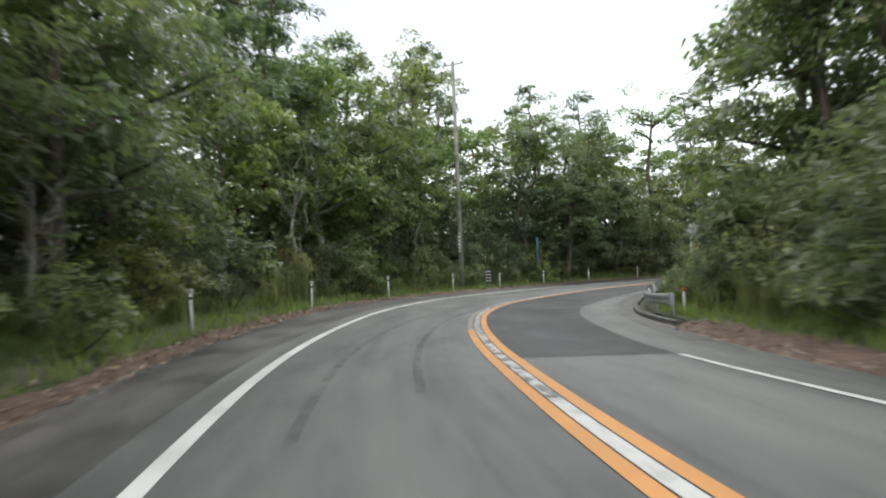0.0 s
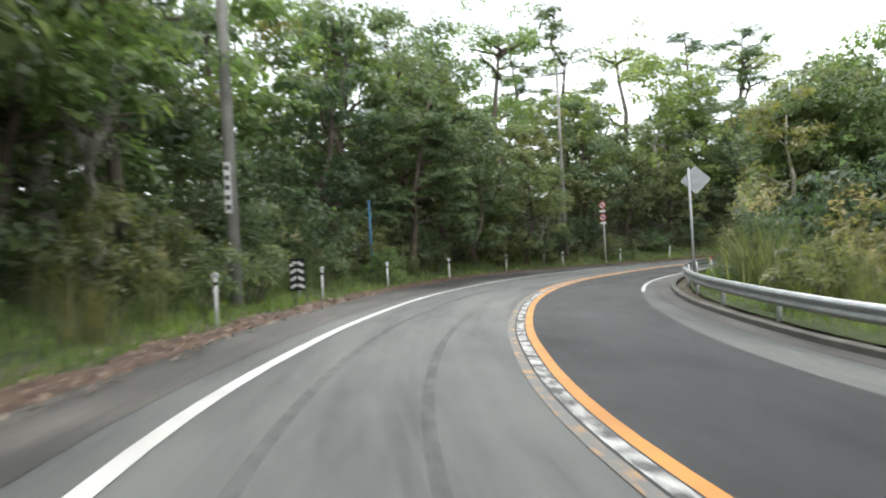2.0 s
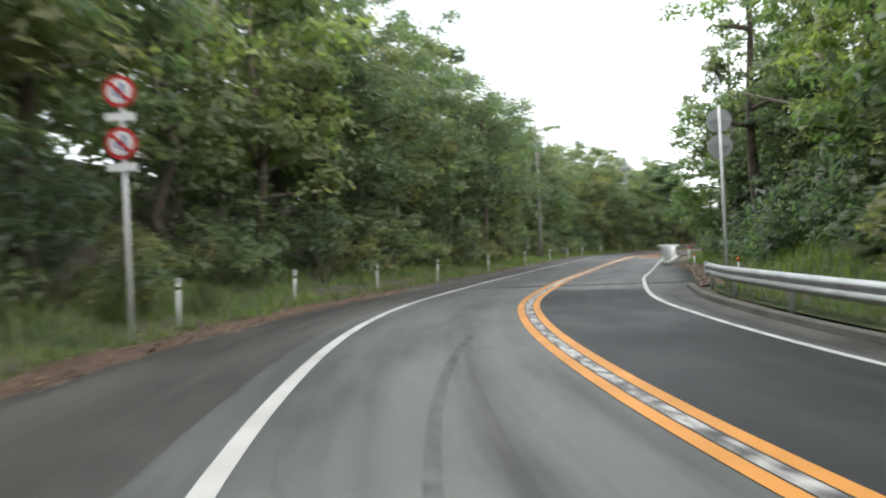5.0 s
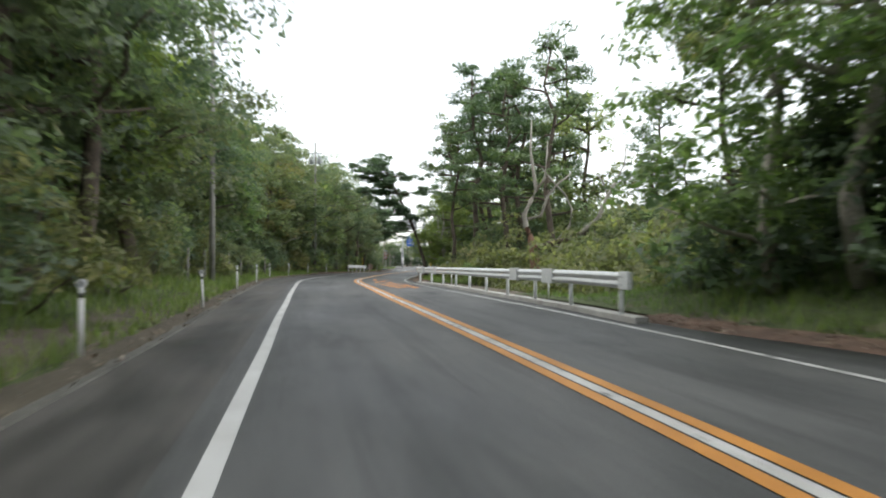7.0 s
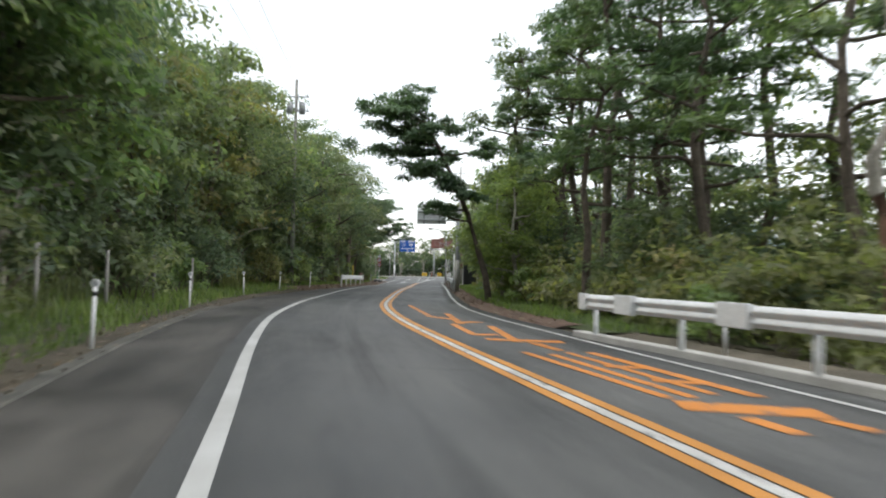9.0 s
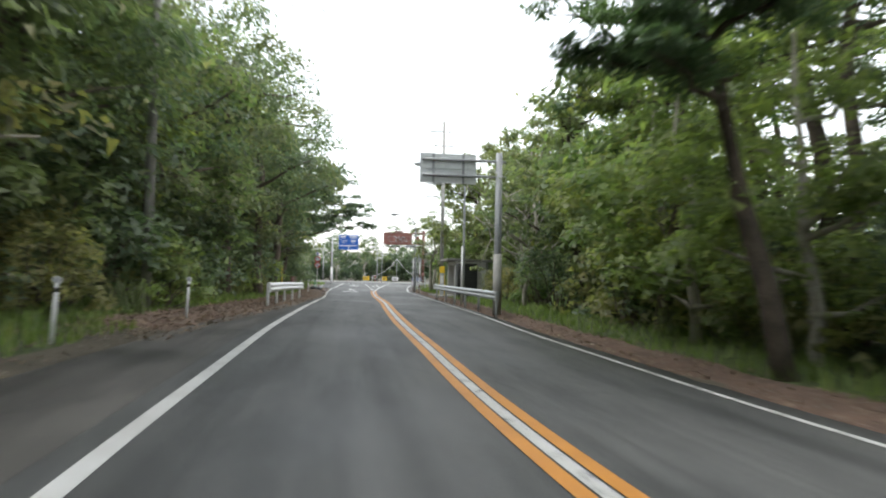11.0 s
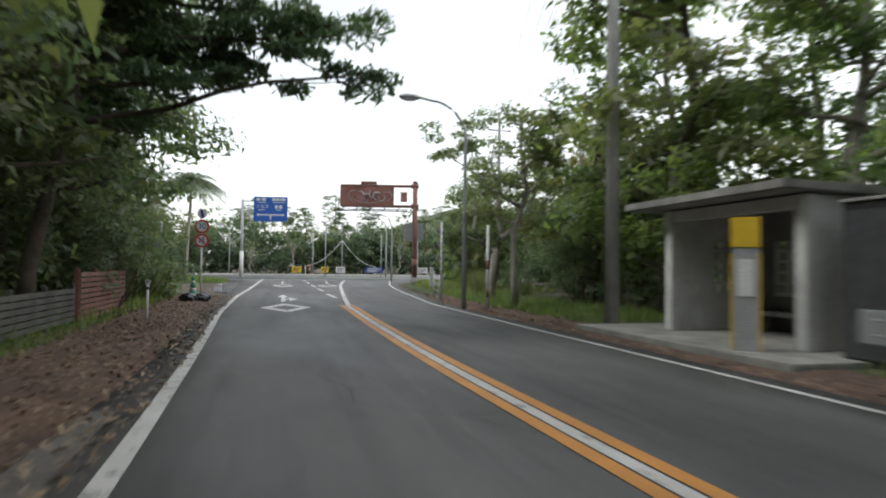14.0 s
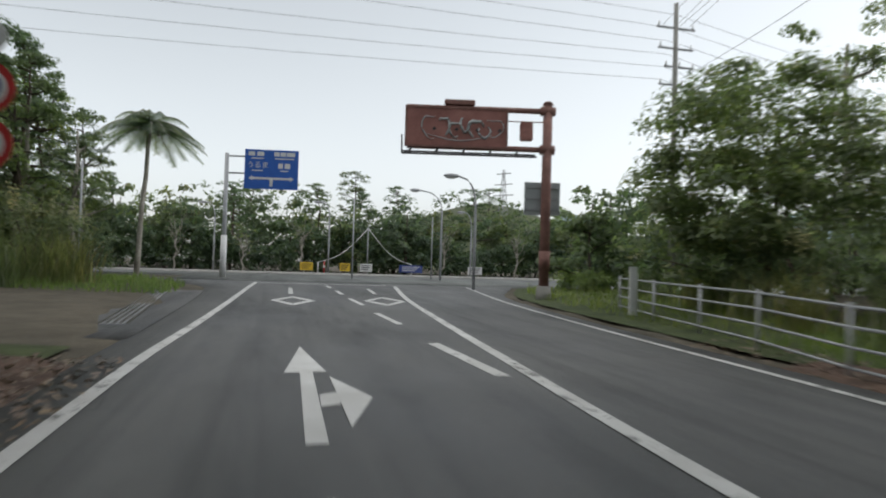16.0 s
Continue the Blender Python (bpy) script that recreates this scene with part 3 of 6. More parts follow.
bar_mark("lane_dash", (197.8, 2.22), (200.4, 2.1), 0.17, WORN_WHITE, "worn white lane dash")
for a, b in (((202.95, 2.11), (205.2, 2.02)), ((207.4, 2.03), (209.7, 1.96)), ((211.4, 1.94), (213.4, 1.92)), ((215.2, 1.9), (217.0, 1.88))):
    bar_mark("lane_dash", a, b, 0.13, WHITE_PAINT, "short white lane dash")
bar_mark("stop_line", (218.6, -0.7), (218.6, 4.5), 0.3, WORN_WHITE, "worn white stop line at the junction")
LETTERS = "large worn orange lettering painted on the road"
for a, b, w in (((121.1, 3.57), (124.9, 3.28), 0.15), ((121.1, 3.86), (124.7, 3.66), 0.15), ((121.3, 4.22), (125.0, 4.03), 0.14), ((121.15, 4.66), (125.1, 4.46), 0.2),
                ((122.2, 4.0), (122.0, 4.6), 0.25), ((123.4, 3.95), (123.3, 4.5), 0.25), ((120.72, 3.46), (120.3, 4.72), 0.48), ((120.15, 3.78), (119.55, 3.82), 0.2), ((120.05, 4.48), (119.6, 4.6), 0.2),
                ((130.9, 3.26), (127.9, 3.15), 0.18), ((127.9, 3.1), (128.0, 3.72), 0.4), ((130.65, 4.15), (126.6, 3.69), 0.2), ((126.98, 3.18), (126.8, 4.64), 0.42), ((126.5, 3.95), (125.25, 4.02), 0.2),
                ((141.0, 2.9), (133.9, 3.1), 0.17), ((133.9, 3.05), (132.8, 3.7), 0.4), ((136.0, 3.88), (131.1, 3.5), 0.2), ((131.6, 3.5), (132.2, 4.2), 0.4)):
    bar_mark("road_lettering", a, b, w, WORN_ORANGE, LETTERS)
for s0, s1, a, b in ((32.5, 40, 0.42, -0.05), (33, 39, 0.6, 0.2), (50, 76, 0.42, 1.5)):
    strip("skid_mark", s0, s1, [(s0, a - 0.05), (0.5 * (s0 + s1), 0.5 * (a + b) - 0.02), (s1, b - 0.05)], [(s0, a + 0.05), (0.5 * (s0 + s1), 0.5 * (a + b) + 0.12), (s1, b + 0.05)], SKID, 0.004, 0.6,
          label="dark rubber skid mark", category="road mark")


for s0, s1, d0, d1 in ((14, 30, -0.55, 0.5), (15.5, 31, 0.55, 1.35), (33, 47, -0.75, 0.15), (34, 46.5, 0.35, 1.2), (46, 58, 0.2, 1.1), (62, 76, 0.35, 1.5)):
    table = [(s0 + (s1 - s0) * k / 4, d0 + (d1 - d0) * (k / 4) ** 1.6) for k in range(5)]
    strip("tyre_mark", s0, s1, offset(table, -0.055), offset(table, 0.055), TYRE_MARK, 0.0065, 0.5, label="faint dark tyre mark curving along the lane", category="tyre mark")

# ---- kerbs ----
def kerb(s0, s1, table, width, height, mat, label):
    n = int((s1 - s0) / 0.8) + 2
    s = np.linspace(s0, s1, n)
    d = smooth(table, s)
    verts, faces = [], []
    prof = ((0, -0.15), (0.02, height - 0.02), (0.04, height), (width - 0.02, height), (width, height - 0.02), (width, -0.15))
    for o, h in prof:
        x, y = spot(s, d + o / K)
        verts += list(zip(x.tolist(), y.tolist(), (road_z(s, d) + h).tolist()))
    for k in range(len(prof) - 1):
        for i in range(n - 1):
            faces.append((k * n + i, k * n + i + 1, (k + 1) * n + i + 1, (k + 1) * n + i))
    faces += [tuple(k * n for k in range(6)), tuple(k * n + n - 1 for k in range(6))[::-1]]
    tagged(new("kerb", mesh_of("kerb", verts, faces, mat)), label, "kerb", "", "structure")


RAIL_A = [(24, 6.5), (30, 6.8), (36, 6.95), (48, 6.8), (60, 6.65), (68, 6.55), (76, 6.55), (86, 6.74)]
RAIL_B = [(102.3, 5.92), (106, 6.1), (110, 6.2), (118, 6.15), (124, 5.85), (127.8, 5.45)]
RAIL_C = [(159.6, -2.1), (164.5, -2.05), (169.8, -1.85)]
RAIL_D = [(159.2, 5.45), (166, 5.45), (174, 5.48), (177.6, 5.32)]
kerb(23.8, 86, offset(RAIL_A, -0.45), 0.2, 0.13, DARK_KERB, "dark stained low concrete kerb")
kerb(102, 128.5, offset(RAIL_B, 0.02), 0.32, 0.14, CONCRETE, "pale concrete kerb under the guard rail")
kerb(88, 102, [(88, 7.15), (95, 7.6), (102, 7.3)], 0.25, 0.06, OLD_CONCRETE, "broken concrete edging half under soil")


kerb(88, 134, offset(EDGE_L, -0.3), 0.34, 0.02, DARK_KERB, "flat stained concrete gutter along the asphalt")


# ---- guard rails ----
def guard_rail(s0, s1, table, top, post_step, beam_mat, post_mat, side, label, plates=()):
    """W-beam rail; side: -1 shows its face to the left, 1 to the right."""
    x, y = spot(s0, float(smooth(table, s0)))
    ob = thing("guard_rail", label, "guard rail", "guard rails")
    n = int((s1 - s0) / 0.7) + 2
    s = np.linspace(s0, s1, n)
    d = smooth(table, s)
    z = road_z(s, d)
    prof = [(0.0, 0.0), (0.012, -0.012), (0.075, -0.07), (0.08, -0.1), (0.03, -0.15), (0.012, -0.175), (0.03, -0.2), (0.08, -0.25), (0.075, -0.28), (0.012, -0.338), (0.0, -0.35)]
    back = [(o - 0.008, h) for o, h in prof[::-1]]
    ring = prof + back
    verts, faces = [], []
    for o, h in ring:
        px, py = spot(s, d + side * (o - 0.02) / K)
        verts += list(zip(px.tolist(), py.tolist(), (z + top + h).tolist()))
    m = len(ring)
    for k in range(m):
        q = (k + 1) % m
        for i in range(n - 1):
            faces.append((k * n + i, k * n + i + 1, q * n + i + 1, q * n + i))
    faces += [tuple(k * n for k in range(m)), tuple(k * n + n - 1 for k in range(m))[::-1]]
    part("beam", mesh_of("beam", verts, faces, beam_mat, None, True), beam_mat, ob)
    count = int((s1 - s0) / post_step)
    for k in range(count + 1):
        q = s0 + 0.35 + (s1 - s0 - 0.7) * k / max(count, 1)
        e = float(smooth(table, q)) - side * 0.09
        px, py = spot(q, e)
        zz = float(road_z(q, e))
        r = rod("post", (float(px), float(py), zz - 0.25), (float(px), float(py), zz + top - 0.03), 0.057, post_mat, ob, sides=10)
    for q in (s0, s1):
        e = float(smooth(table, q))
        px, py = spot(q, e)
        bm = boxed(-0.05, 0.05, -0.22, 0.22, -0.37, 0.02, bevel=0.02)
        bmesh.ops.transform(bm, matrix=pose(float(px), float(py), float(road_z(q, e)) + top, 0, 0, heading(q)), verts=bm.verts)
        part("end_cap", bm, beam_mat, ob)
    for q in plates:
        e = float(smooth(table, q))
        px, py = spot(q, e)
        bm = boxed(-0.095, 0.03, -0.42, 0.42, -0.38, 0.03, bevel=0.015)
        bmesh.ops.transform(bm, matrix=pose(float(px), float(py), float(road_z(q, e)) + top, 0, 0, heading(q)), verts=bm.verts)
        part("joint_plate", bm, beam_mat, ob)
    return ob


guard_rail(26.4, 85, RAIL_A, 0.78, 3.5, STEEL, STEEL, -1, "long galvanised steel guard rail round the inside of the bend")
guard_rail(102.3, 127.8, RAIL_B, 1.06, 2.6, WHITE_STEEL, WHITE_STEEL, -1, "white-painted guard rail on a pale concrete kerb", (109.8, 106.7, 123.3, 126.2))
guard_rail(159.8, 169.7, RAIL_C, 0.92, 2.4, WHITE_STEEL, WHITE_STEEL, 1, "short white-painted guard rail in grass and leaf litter")
guard_rail(159.5, 176.9, RAIL_D, 1.03, 3.2, STEEL, STEEL, -1, "grey galvanised guard rail before the bus shelter")


# ---- delineator posts ----
def delineator(height, head, label, band=True):
    ob = thing("delineator_post", label, "delineator post", "delineator posts")
    rod("post", (0, 0, -0.15), (0, 0, height - 0.1), 0.032, SIGN_WHITE, ob, sides=10)
    if band:
        rod("band", (0, 0, height - 0.24), (0, 0, height - 0.17), 0.0335, DARK_RUBBER, ob, sides=10)
    if head == "round":
        disc("reflector_rim", (0, 0, height - 0.05), 0.062, 0.045, SIGN_WHITE, ob)
        disc("reflector", (0, -0.025, height - 0.05), 0.045, 0.012, SIGN_BACK, ob, "grey round reflector")
    else:
        rod("cap", (0, 0, height - 0.12), (0, 0, height), 0.045, REFLECT_ORANGE, ob, "orange reflector cap", 10)
    return ob


ROUND_POST = delineator(1.06, "round", "slim white delineator post with a round reflector in roadside grass")
first = True
for s, d in ((14.5, -3.9), (22.3, -3.95), (29.1, -3.57), (36.4, -3.45), (43.4, -3.12), (49.4, -3.1), (55.6, -3.63), (60.6, -3.4), (66.3, -3.55), (72.3, -3.8), (77.9, -3.74), (82.4, -3.45), (87.2, -3.1),
             (92.4, -2.65), (99.6, -2.4), (107.6, -2.2), (116.6, -2.55), (124.1, -2.78), (132.5, -3.3), (140.9, -3.5), (147.4, -3.5), (152.4, -2.9), (178.1, -2.7), (187.0, -2.8)):
    m = stand(s, d, (s * 37) % 21 - 10) @ pose(0, 0, 0, (s * 13) % 5 - 2.5, (s * 29) % 5 - 2.5, 0)
    if first:
        ROUND_POST.matrix_basis, first = m, False
    else:
        copy_thing(ROUND_POST, m)
ORANGE_POST = delineator(0.85, "cap", "short white post with an orange reflector cap", False)
ORANGE_POST.matrix_basis = stand(28.5, 7.4)
for s, d in ((47.0, 7.4), (63.5, 7.2), (84.5, 7.4), (94.8, 7.15), (110, 7.3), (125.2, 7.0)):
    copy_thing(ORANGE_POST, stand(s, d, (s * 17) % 30))


# ---- poles, cables and lamps ----
def utility_pole(s, d, height, mat, label, arms=(), boxes=0, foot=0.15, lift=0.0):
    ob = thing("utility_pole", label, "utility pole", "utility poles", m=stand(s, d))
    rod("shaft", (0, 0, -0.4), (0, 0, height), foot, mat, ob, sides=14, top=foot * 0.62)
    for z, w, off in arms:
        part("crossarm", boxed(off - w / 2, off + w / 2, -0.04, 0.04, z - 0.04, z + 0.04, bevel=0.008), GREY_POST, ob)
        for k in (-0.44, 0.0, 0.44):
            rod("insulator", (off + k * w, 0, z + 0.04), (off + k * w, 0, z + 0.24), 0.045, SIGN_WHITE, ob, sides=8, top=0.03)
    for k in range(boxes):
        rod("transformer", (-0.42 + 0.84 * k, 0.05, height - 2.4), (-0.42 + 0.84 * k, 0.05, height - 1.6), 0.22, GREY_POST, ob, "grey pole transformer", 14)
    return ob


P1 = utility_pole(46.5, -4.05, 15.4, OLD_CONCRETE, "tall grey utility pole with crossarms among roadside trees", ((15.2, 1.6, 0), (14.1, 1.2, 0)), foot=0.17)
plate = part("number_plate", boxed(-0.085, 0.085, -0.2, -0.17, 2.45, 3.75, bevel=0.006), SIGN_WHITE, P1, "narrow white plate strip")
for z in (2.6, 2.85, 3.1, 3.35, 3.6):
    part("mark", boxed(-0.055, 0.055, -0.208, -0.201, z - 0.06, z + 0.06), DARK_RUBBER, plate)
utility_pole(74.7, -5.4, 15.0, OLD_CONCRETE, "grey concrete utility pole rising out of the woods", ((14.1, 1.6, 0), (13.1, 1.2, 0)))
utility_pole(120.7, -4.2, 13.0, OLD_CONCRETE, "weathered grey utility pole at the edge of the woods", ((12.0, 1.4, 0),))
utility_pole(154.8, -4.45, 14.4, OLD_CONCRETE, "tall concrete utility pole with transformers and crossarms", ((13.2, 1.8, 0), (12.2, 1.6, 0.1)), 2)
utility_pole(184.4, 6.76, 14.5, CONCRETE, "thick grey concrete utility pole beside the bus shelter", ((13.6, 1.8, -0.3), (12.4, 1.6, 0), (9.2, 1.5, -0.6), (8.1, 1.6, -0.65)), foot=0.18)
utility_pole(212.9, 14.3, 12.7, OLD_CONCRETE, "utility pole with many crossarms above the trees", ((11.6, 1.9, 0), (10.7, 1.7, 0), (9.9, 1.5, 0.2), (9.1, 1.2, -0.2)))


def cable(name, points, sag, radius, label):
    """A wire that sags between its supports."""
    pts = []
    for a, b in zip(points[:-1], points[1:]):
        for k in range(12):
            t = k / 12
            p = Vector(a).lerp(Vector(b), t)
            p.z -= 4 * sag * t * (1 - t)
            pts.append(p)
    pts.append(Vector(points[-1]))
    ob = thing(name, label, "cable", "overhead cables")
    part("wire", tubes_mesh("wire", [(pts, [radius] * len(pts))], BLACK, 5), BLACK, ob)


def tip(s, d, h):
    x, y = spot(s, d)
    return (float(x), float(y), float(land_z(s, d)) + h)


for o, h in ((-0.7, 13.8), (0.0, 13.8), (0.7, 13.8), (0.2, 12.6), (0.3, 9.4)):
    cable("overhead_cable", [tip(154.8, -4.45 + o * 0.8, min(h, 13.4)), tip(184.4, 6.76 + o * 0.8, h), tip(212.9, 14.3 + o * 0.8, min(h, 11.7))], 0.7, 0.009, "thin dark power cable sagging between poles")
for o, h in ((-0.6, 15.3), (0.6, 15.3)):
    cable("overhead_cable", [tip(46.5, -4.05 + o, h - 0.4), tip(74.7, -5.4 + o, 14.2), tip(120.7, -4.2 + o, 12.2), tip(154.8, -4.45 + o, 13.4)], 0.8, 0.009, "thin dark power cable sagging between poles")
for k, h in enumerate((13.6, 13.0, 12.2, 9.6, 8.6, 7.6)):
    cable("overhead_cable", [tip(221 + 2 * k, -70, h + 9), tip(212.9 + 0.2 * k, 14.3, 12.2 - 0.5 * k), tip(225 + k, 70, h)], 1.2, 0.009, "thin dark power cable across the junction")


def street_lamp(s, d, height, reach, label):
    ob = thing("street_lamp", label, "street lamp", "street lamps", m=stand(s, d))
    pts = [(0, 0, -0.3), (0, 0, height * 0.45), (0, 0, height - 1.5)]
    for k in range(1, 9):
        a = math.pi / 2 * k / 8
        pts.append((-reach * 0.75 * (1 - math.cos(a)), 0, height - 1.5 + 1.3 * math.sin(a)))
    pts.append((-reach, 0, height - 0.12))
    part("pole", tubes_mesh("pole", [(pts, [0.085, 0.075, 0.06] + [0.045] * 9)], GREY_POST, 12), GREY_POST, ob)
    bm = bmesh.new()
    bmesh.ops.create_uvsphere(bm, u_segments=16, v_segments=10, radius=1)
    bmesh.ops.transform(bm, matrix=pose(-reach - 0.32, 0, height - 0.13) @ Matrix.Diagonal((0.4, 0.16, 0.11, 1)), verts=bm.verts)
    head = part("lamp_head", bm, GREY_POST, ob)
    bm = bmesh.new()
    bmesh.ops.create_uvsphere(bm, u_segments=14, v_segments=8, radius=1)
    bmesh.ops.transform(bm, matrix=pose(-reach - 0.36, 0, height - 0.19) @ Matrix.Diagonal((0.3, 0.13, 0.09, 1)), verts=bm.verts)
    part("glass", bm, SIGN_WHITE, head, "unlit milky glass")
    return ob


street_lamp(170.8, 6.12, 8.25, 2.35, "grey curved-arm street lamp behind the guard rail")
street_lamp(191.0, 5.45, 7.55, 1.7, "grey curved-arm street lamp at the wooded verge")
street_lamp(217.2, 7.9, 5.6, 0.9, "slim street lamp beside the junction")
for s, d, h in ((243, -4.5, 6.0), (243, 4.0, 6.5), (241, 15.0, 6.2)):
    street_lamp(s, d, h, 0.7, "slim pale street lamp beyond the junction")


def plain_post(name, s, d, height, radius, mat, label, category, bands=()):
    ob = thing(name, label, category, m=stand(s, d))
    rod("shaft", (0, 0, -0.2), (0, 0, height), radius, mat, ob)
    for z0, z1, bm in bands:
        rod("band", (0, 0, z0), (0, 0, z1), radius * 1.03, bm, ob)
    return ob


plain_post("marker_post", 168.95, 5.75, 3.3, 0.06, SIGN_WHITE, "plain white marker post behind the guard rail", "post")
plain_post("marker_post", 189.5, 5.7, 2.85, 0.05, SIGN_WHITE, "white post with rust-red bands on the verge", "post", ((0.5, 0.8, RUST), (1.4, 1.7, RUST)))
plain_post("marker_post", 183.0, -4.3, 2.1, 0.045, YELLOW, "weathered yellow post among the bushes", "post")
plain_post("blue_pipe", 56.7, -4.85, 3.6, 0.05, BLUE_PIPE, "tall thin blue pipe standing in the undergrowth", "pipe")
plain_post("marker_post", 61.3, -6.2, 1.6, 0.06, OLD_CONCRETE, "old grey concrete stake under the trees", "post")
for s in (118, 121.2, 127, 130.4, 134, 138):
    plain_post("fence_stake", s, -4.6, 1.5, 0.045, OLD_CONCRETE, "old grey fence stake at the edge of the woods", "post")


# ---- road signs ----
def round_sign(ob, z, radius, kind, y=-0.07, back=False):
    if back:
        p = disc("sign_plate", (0, y, z), radius, 0.012, SIGN_BACK, ob, "grey back of a round sign", 32)
        part("bracket", boxed(-radius * 0.8, radius * 0.8, y - 0.03, y - 0.008, z - 0.02, z + 0.02), GREY_POST, ob)
        return
    plate = disc("sign_plate", (0, y, z), radius, 0.012, SIGN_RED if kind != "blue" else SIGN_WHITE, ob, "red-rimmed round sign" if kind != "blue" else "white round sign with a blue stripe", 32)
    if kind == "blue":
        bm = boxed(-0.05, 0.05, y - 0.02, y - 0.008, z - radius * 0.92, z + radius * 0.92)
        bmesh.ops.rotate(bm, cent=(0, y, z), matrix=Matrix.Rotation(radians(-12), 3, "Y"), verts=bm.verts)
        part("stripe", bm, SIGN_DARK_BLUE, plate)
        return
    disc("sign_face", (0, y - 0.008, z), radius * 0.74, 0.012, SIGN_WHITE, plate, "white sign face", 32)
    if kind == "30":
        cu = bpy.data.curves.new("digits", "FONT")
        cu.body, cu.size, cu.align_x, cu.align_y, cu.extrude = "30", radius * 1.15, "CENTER", "CENTER", 0.004
        cu.materials.append(SIGN_DARK_BLUE)
        t = new("digits", cu)
        t.parent = plate
        t.matrix_basis = pose(0, y - 0.018, z, 90, 0, 0)
    else:
        for x0, x1, hh in ((-0.11, -0.05, 0.3), (0.03, 0.1, 0.5)):
            part("arrow_bar", boxed(radius * 3 * x0, radius * 3 * x1, y - 0.02, y - 0.012, z - radius * hh, z + radius * hh), SIGN_DARK_BLUE, plate)
        bm = boxed(-radius * 0.75, radius * 0.75, y - 0.026, y - 0.014, z - 0.03, z + 0.03)
        bmesh.ops.rotate(bm, cent=(0, y, z), matrix=Matrix.Rotation(radians(45), 3, "Y"), verts=bm.verts)
        part("slash", bm, SIGN_RED, plate)


def sign_post(s, d, height, label, turn=0.0, radius=0.04, mat=SIGN_WHITE):
    ob = thing("road_sign", label, "road sign", m=stand(s, d, turn))
    rod("pole", (0, 0, -0.3), (0, 0, height), radius, mat, ob)
    return ob


g = sign_post(76.4, -3.7, 4.75, "two stacked red-rimmed round signs on a white pole", 0)
round_sign(g, 4.42, 0.29, "ban")
round_sign(g, 3.5, 0.29, "ban")
for z in (3.97, 3.08):
    part("plate", boxed(-0.27, 0.27, -0.085, -0.07, z - 0.07, z + 0.07), SIGN_WHITE, g, "small white supplementary plate")
g = sign_post(198.4, -2.84, 3.75, "speed limit and no-overtaking signs on a white pole", 0)
round_sign(g, 3.62, 0.2, "blue")
round_sign(g, 3.06, 0.3, "30")
round_sign(g, 2.44, 0.3, "ban")
g = sign_post(82.0, 6.75, 4.7, "pair of round signs seen from behind on a white pole", 0)
round_sign(g, 4.35, 0.3, "ban", 0.07, True)
round_sign(g, 3.7, 0.3, "ban", 0.07, True)
g = sign_post(194.4, 5.6, 3.35, "white pole with round signs seen from behind", 20)
for z in (3.0, 2.45, 1.9):
    round_sign(g, z, 0.18, "ban", 0.06, True)
g = sign_post(55.2, 6.98, 4.3, "diamond warning sign seen from behind on a grey pole", 0, 0.045, GREY_POST)
bm = boxed(-0.37, 0.37, 0.06, 0.075, -0.37, 0.37, bevel=0.03)
bmesh.ops.rotate(bm, cent=(0, 0, 0), matrix=Matrix.Rotation(radians(45), 3, "Y"), verts=bm.verts)
bmesh.ops.translate(bm, vec=(0.22, 0, 3.85), verts=bm.verts)
part("sign_plate", bm, SIGN_BACK, g)
for z in (3.68, 4.02):
    part("bracket", boxed(-0.1, 0.5, 0.035, 0.06, z - 0.02, z + 0.02), GREY_POST, g)
g = thing("marker_board", "small black and white marker board in roadside grass", "marker board", m=stand(48.8, -3.5, -12))
rod("post", (0, 0, -0.2), (0, 0, 1.3), 0.03, GREY_POST, g)
part("board", boxed(-0.27, 0.27, -0.06, -0.04, 0.4, 1.35, bevel=0.01), BLACK, g)
for k in range(4):
    for sgn in (-1, 1):
        bm = boxed(-0.11, 0.11, -0.075, -0.062, -0.045, 0.045)
        bmesh.ops.rotate(bm, cent=(0, 0, 0), matrix=Matrix.Rotation(radians(25 * sgn), 3, "Y"), verts=bm.verts)
        bmesh.ops.translate(bm, vec=(0.13 * sgn, 0, 0.53 + 0.22 * k), verts=bm.verts)
        part("white_mark", bm, SIGN_WHITE, g)

# overhead sign seen from behind
g = thing("overhead_sign", "large overhead direction sign seen from behind on a steel mast", "overhead sign", m=stand(160.8, 5.76, 0, 1.0, -0.05))
rod("mast", (0, 0, -0.3), (0, 0, 6.8), 0.165, GREY_POST, g, sides=16, top=0.14)
rod("mast_sleeve", (0, 0, 0.0), (0, 0, 2.6), 0.178, CONCRETE, g, "pale lower sleeve", 16)
for z in (6.45, 5.8):
    rod("arm", (0.3, 0, z), (-3.2, 0, z), 0.06, GREY_POST, g)
part("sign_panel", boxed(-3.3, -0.95, 0.1, 0.13, 5.48, 6.72, bevel=0.01), PANEL_BACK, g, "pale aluminium panel back")
for x in (-2.75, -1.5):
    part("rib", boxed(x - 0.05, x + 0.05, 0.04, 0.1, 5.5, 6.7), GREY_POST, g)
for z in (5.66, 6.1, 6.56):
    part("stiffener", boxed(-3.25, -1.0, 0.07, 0.1, z - 0.02, z + 0.02), PANEL_BACK, g)

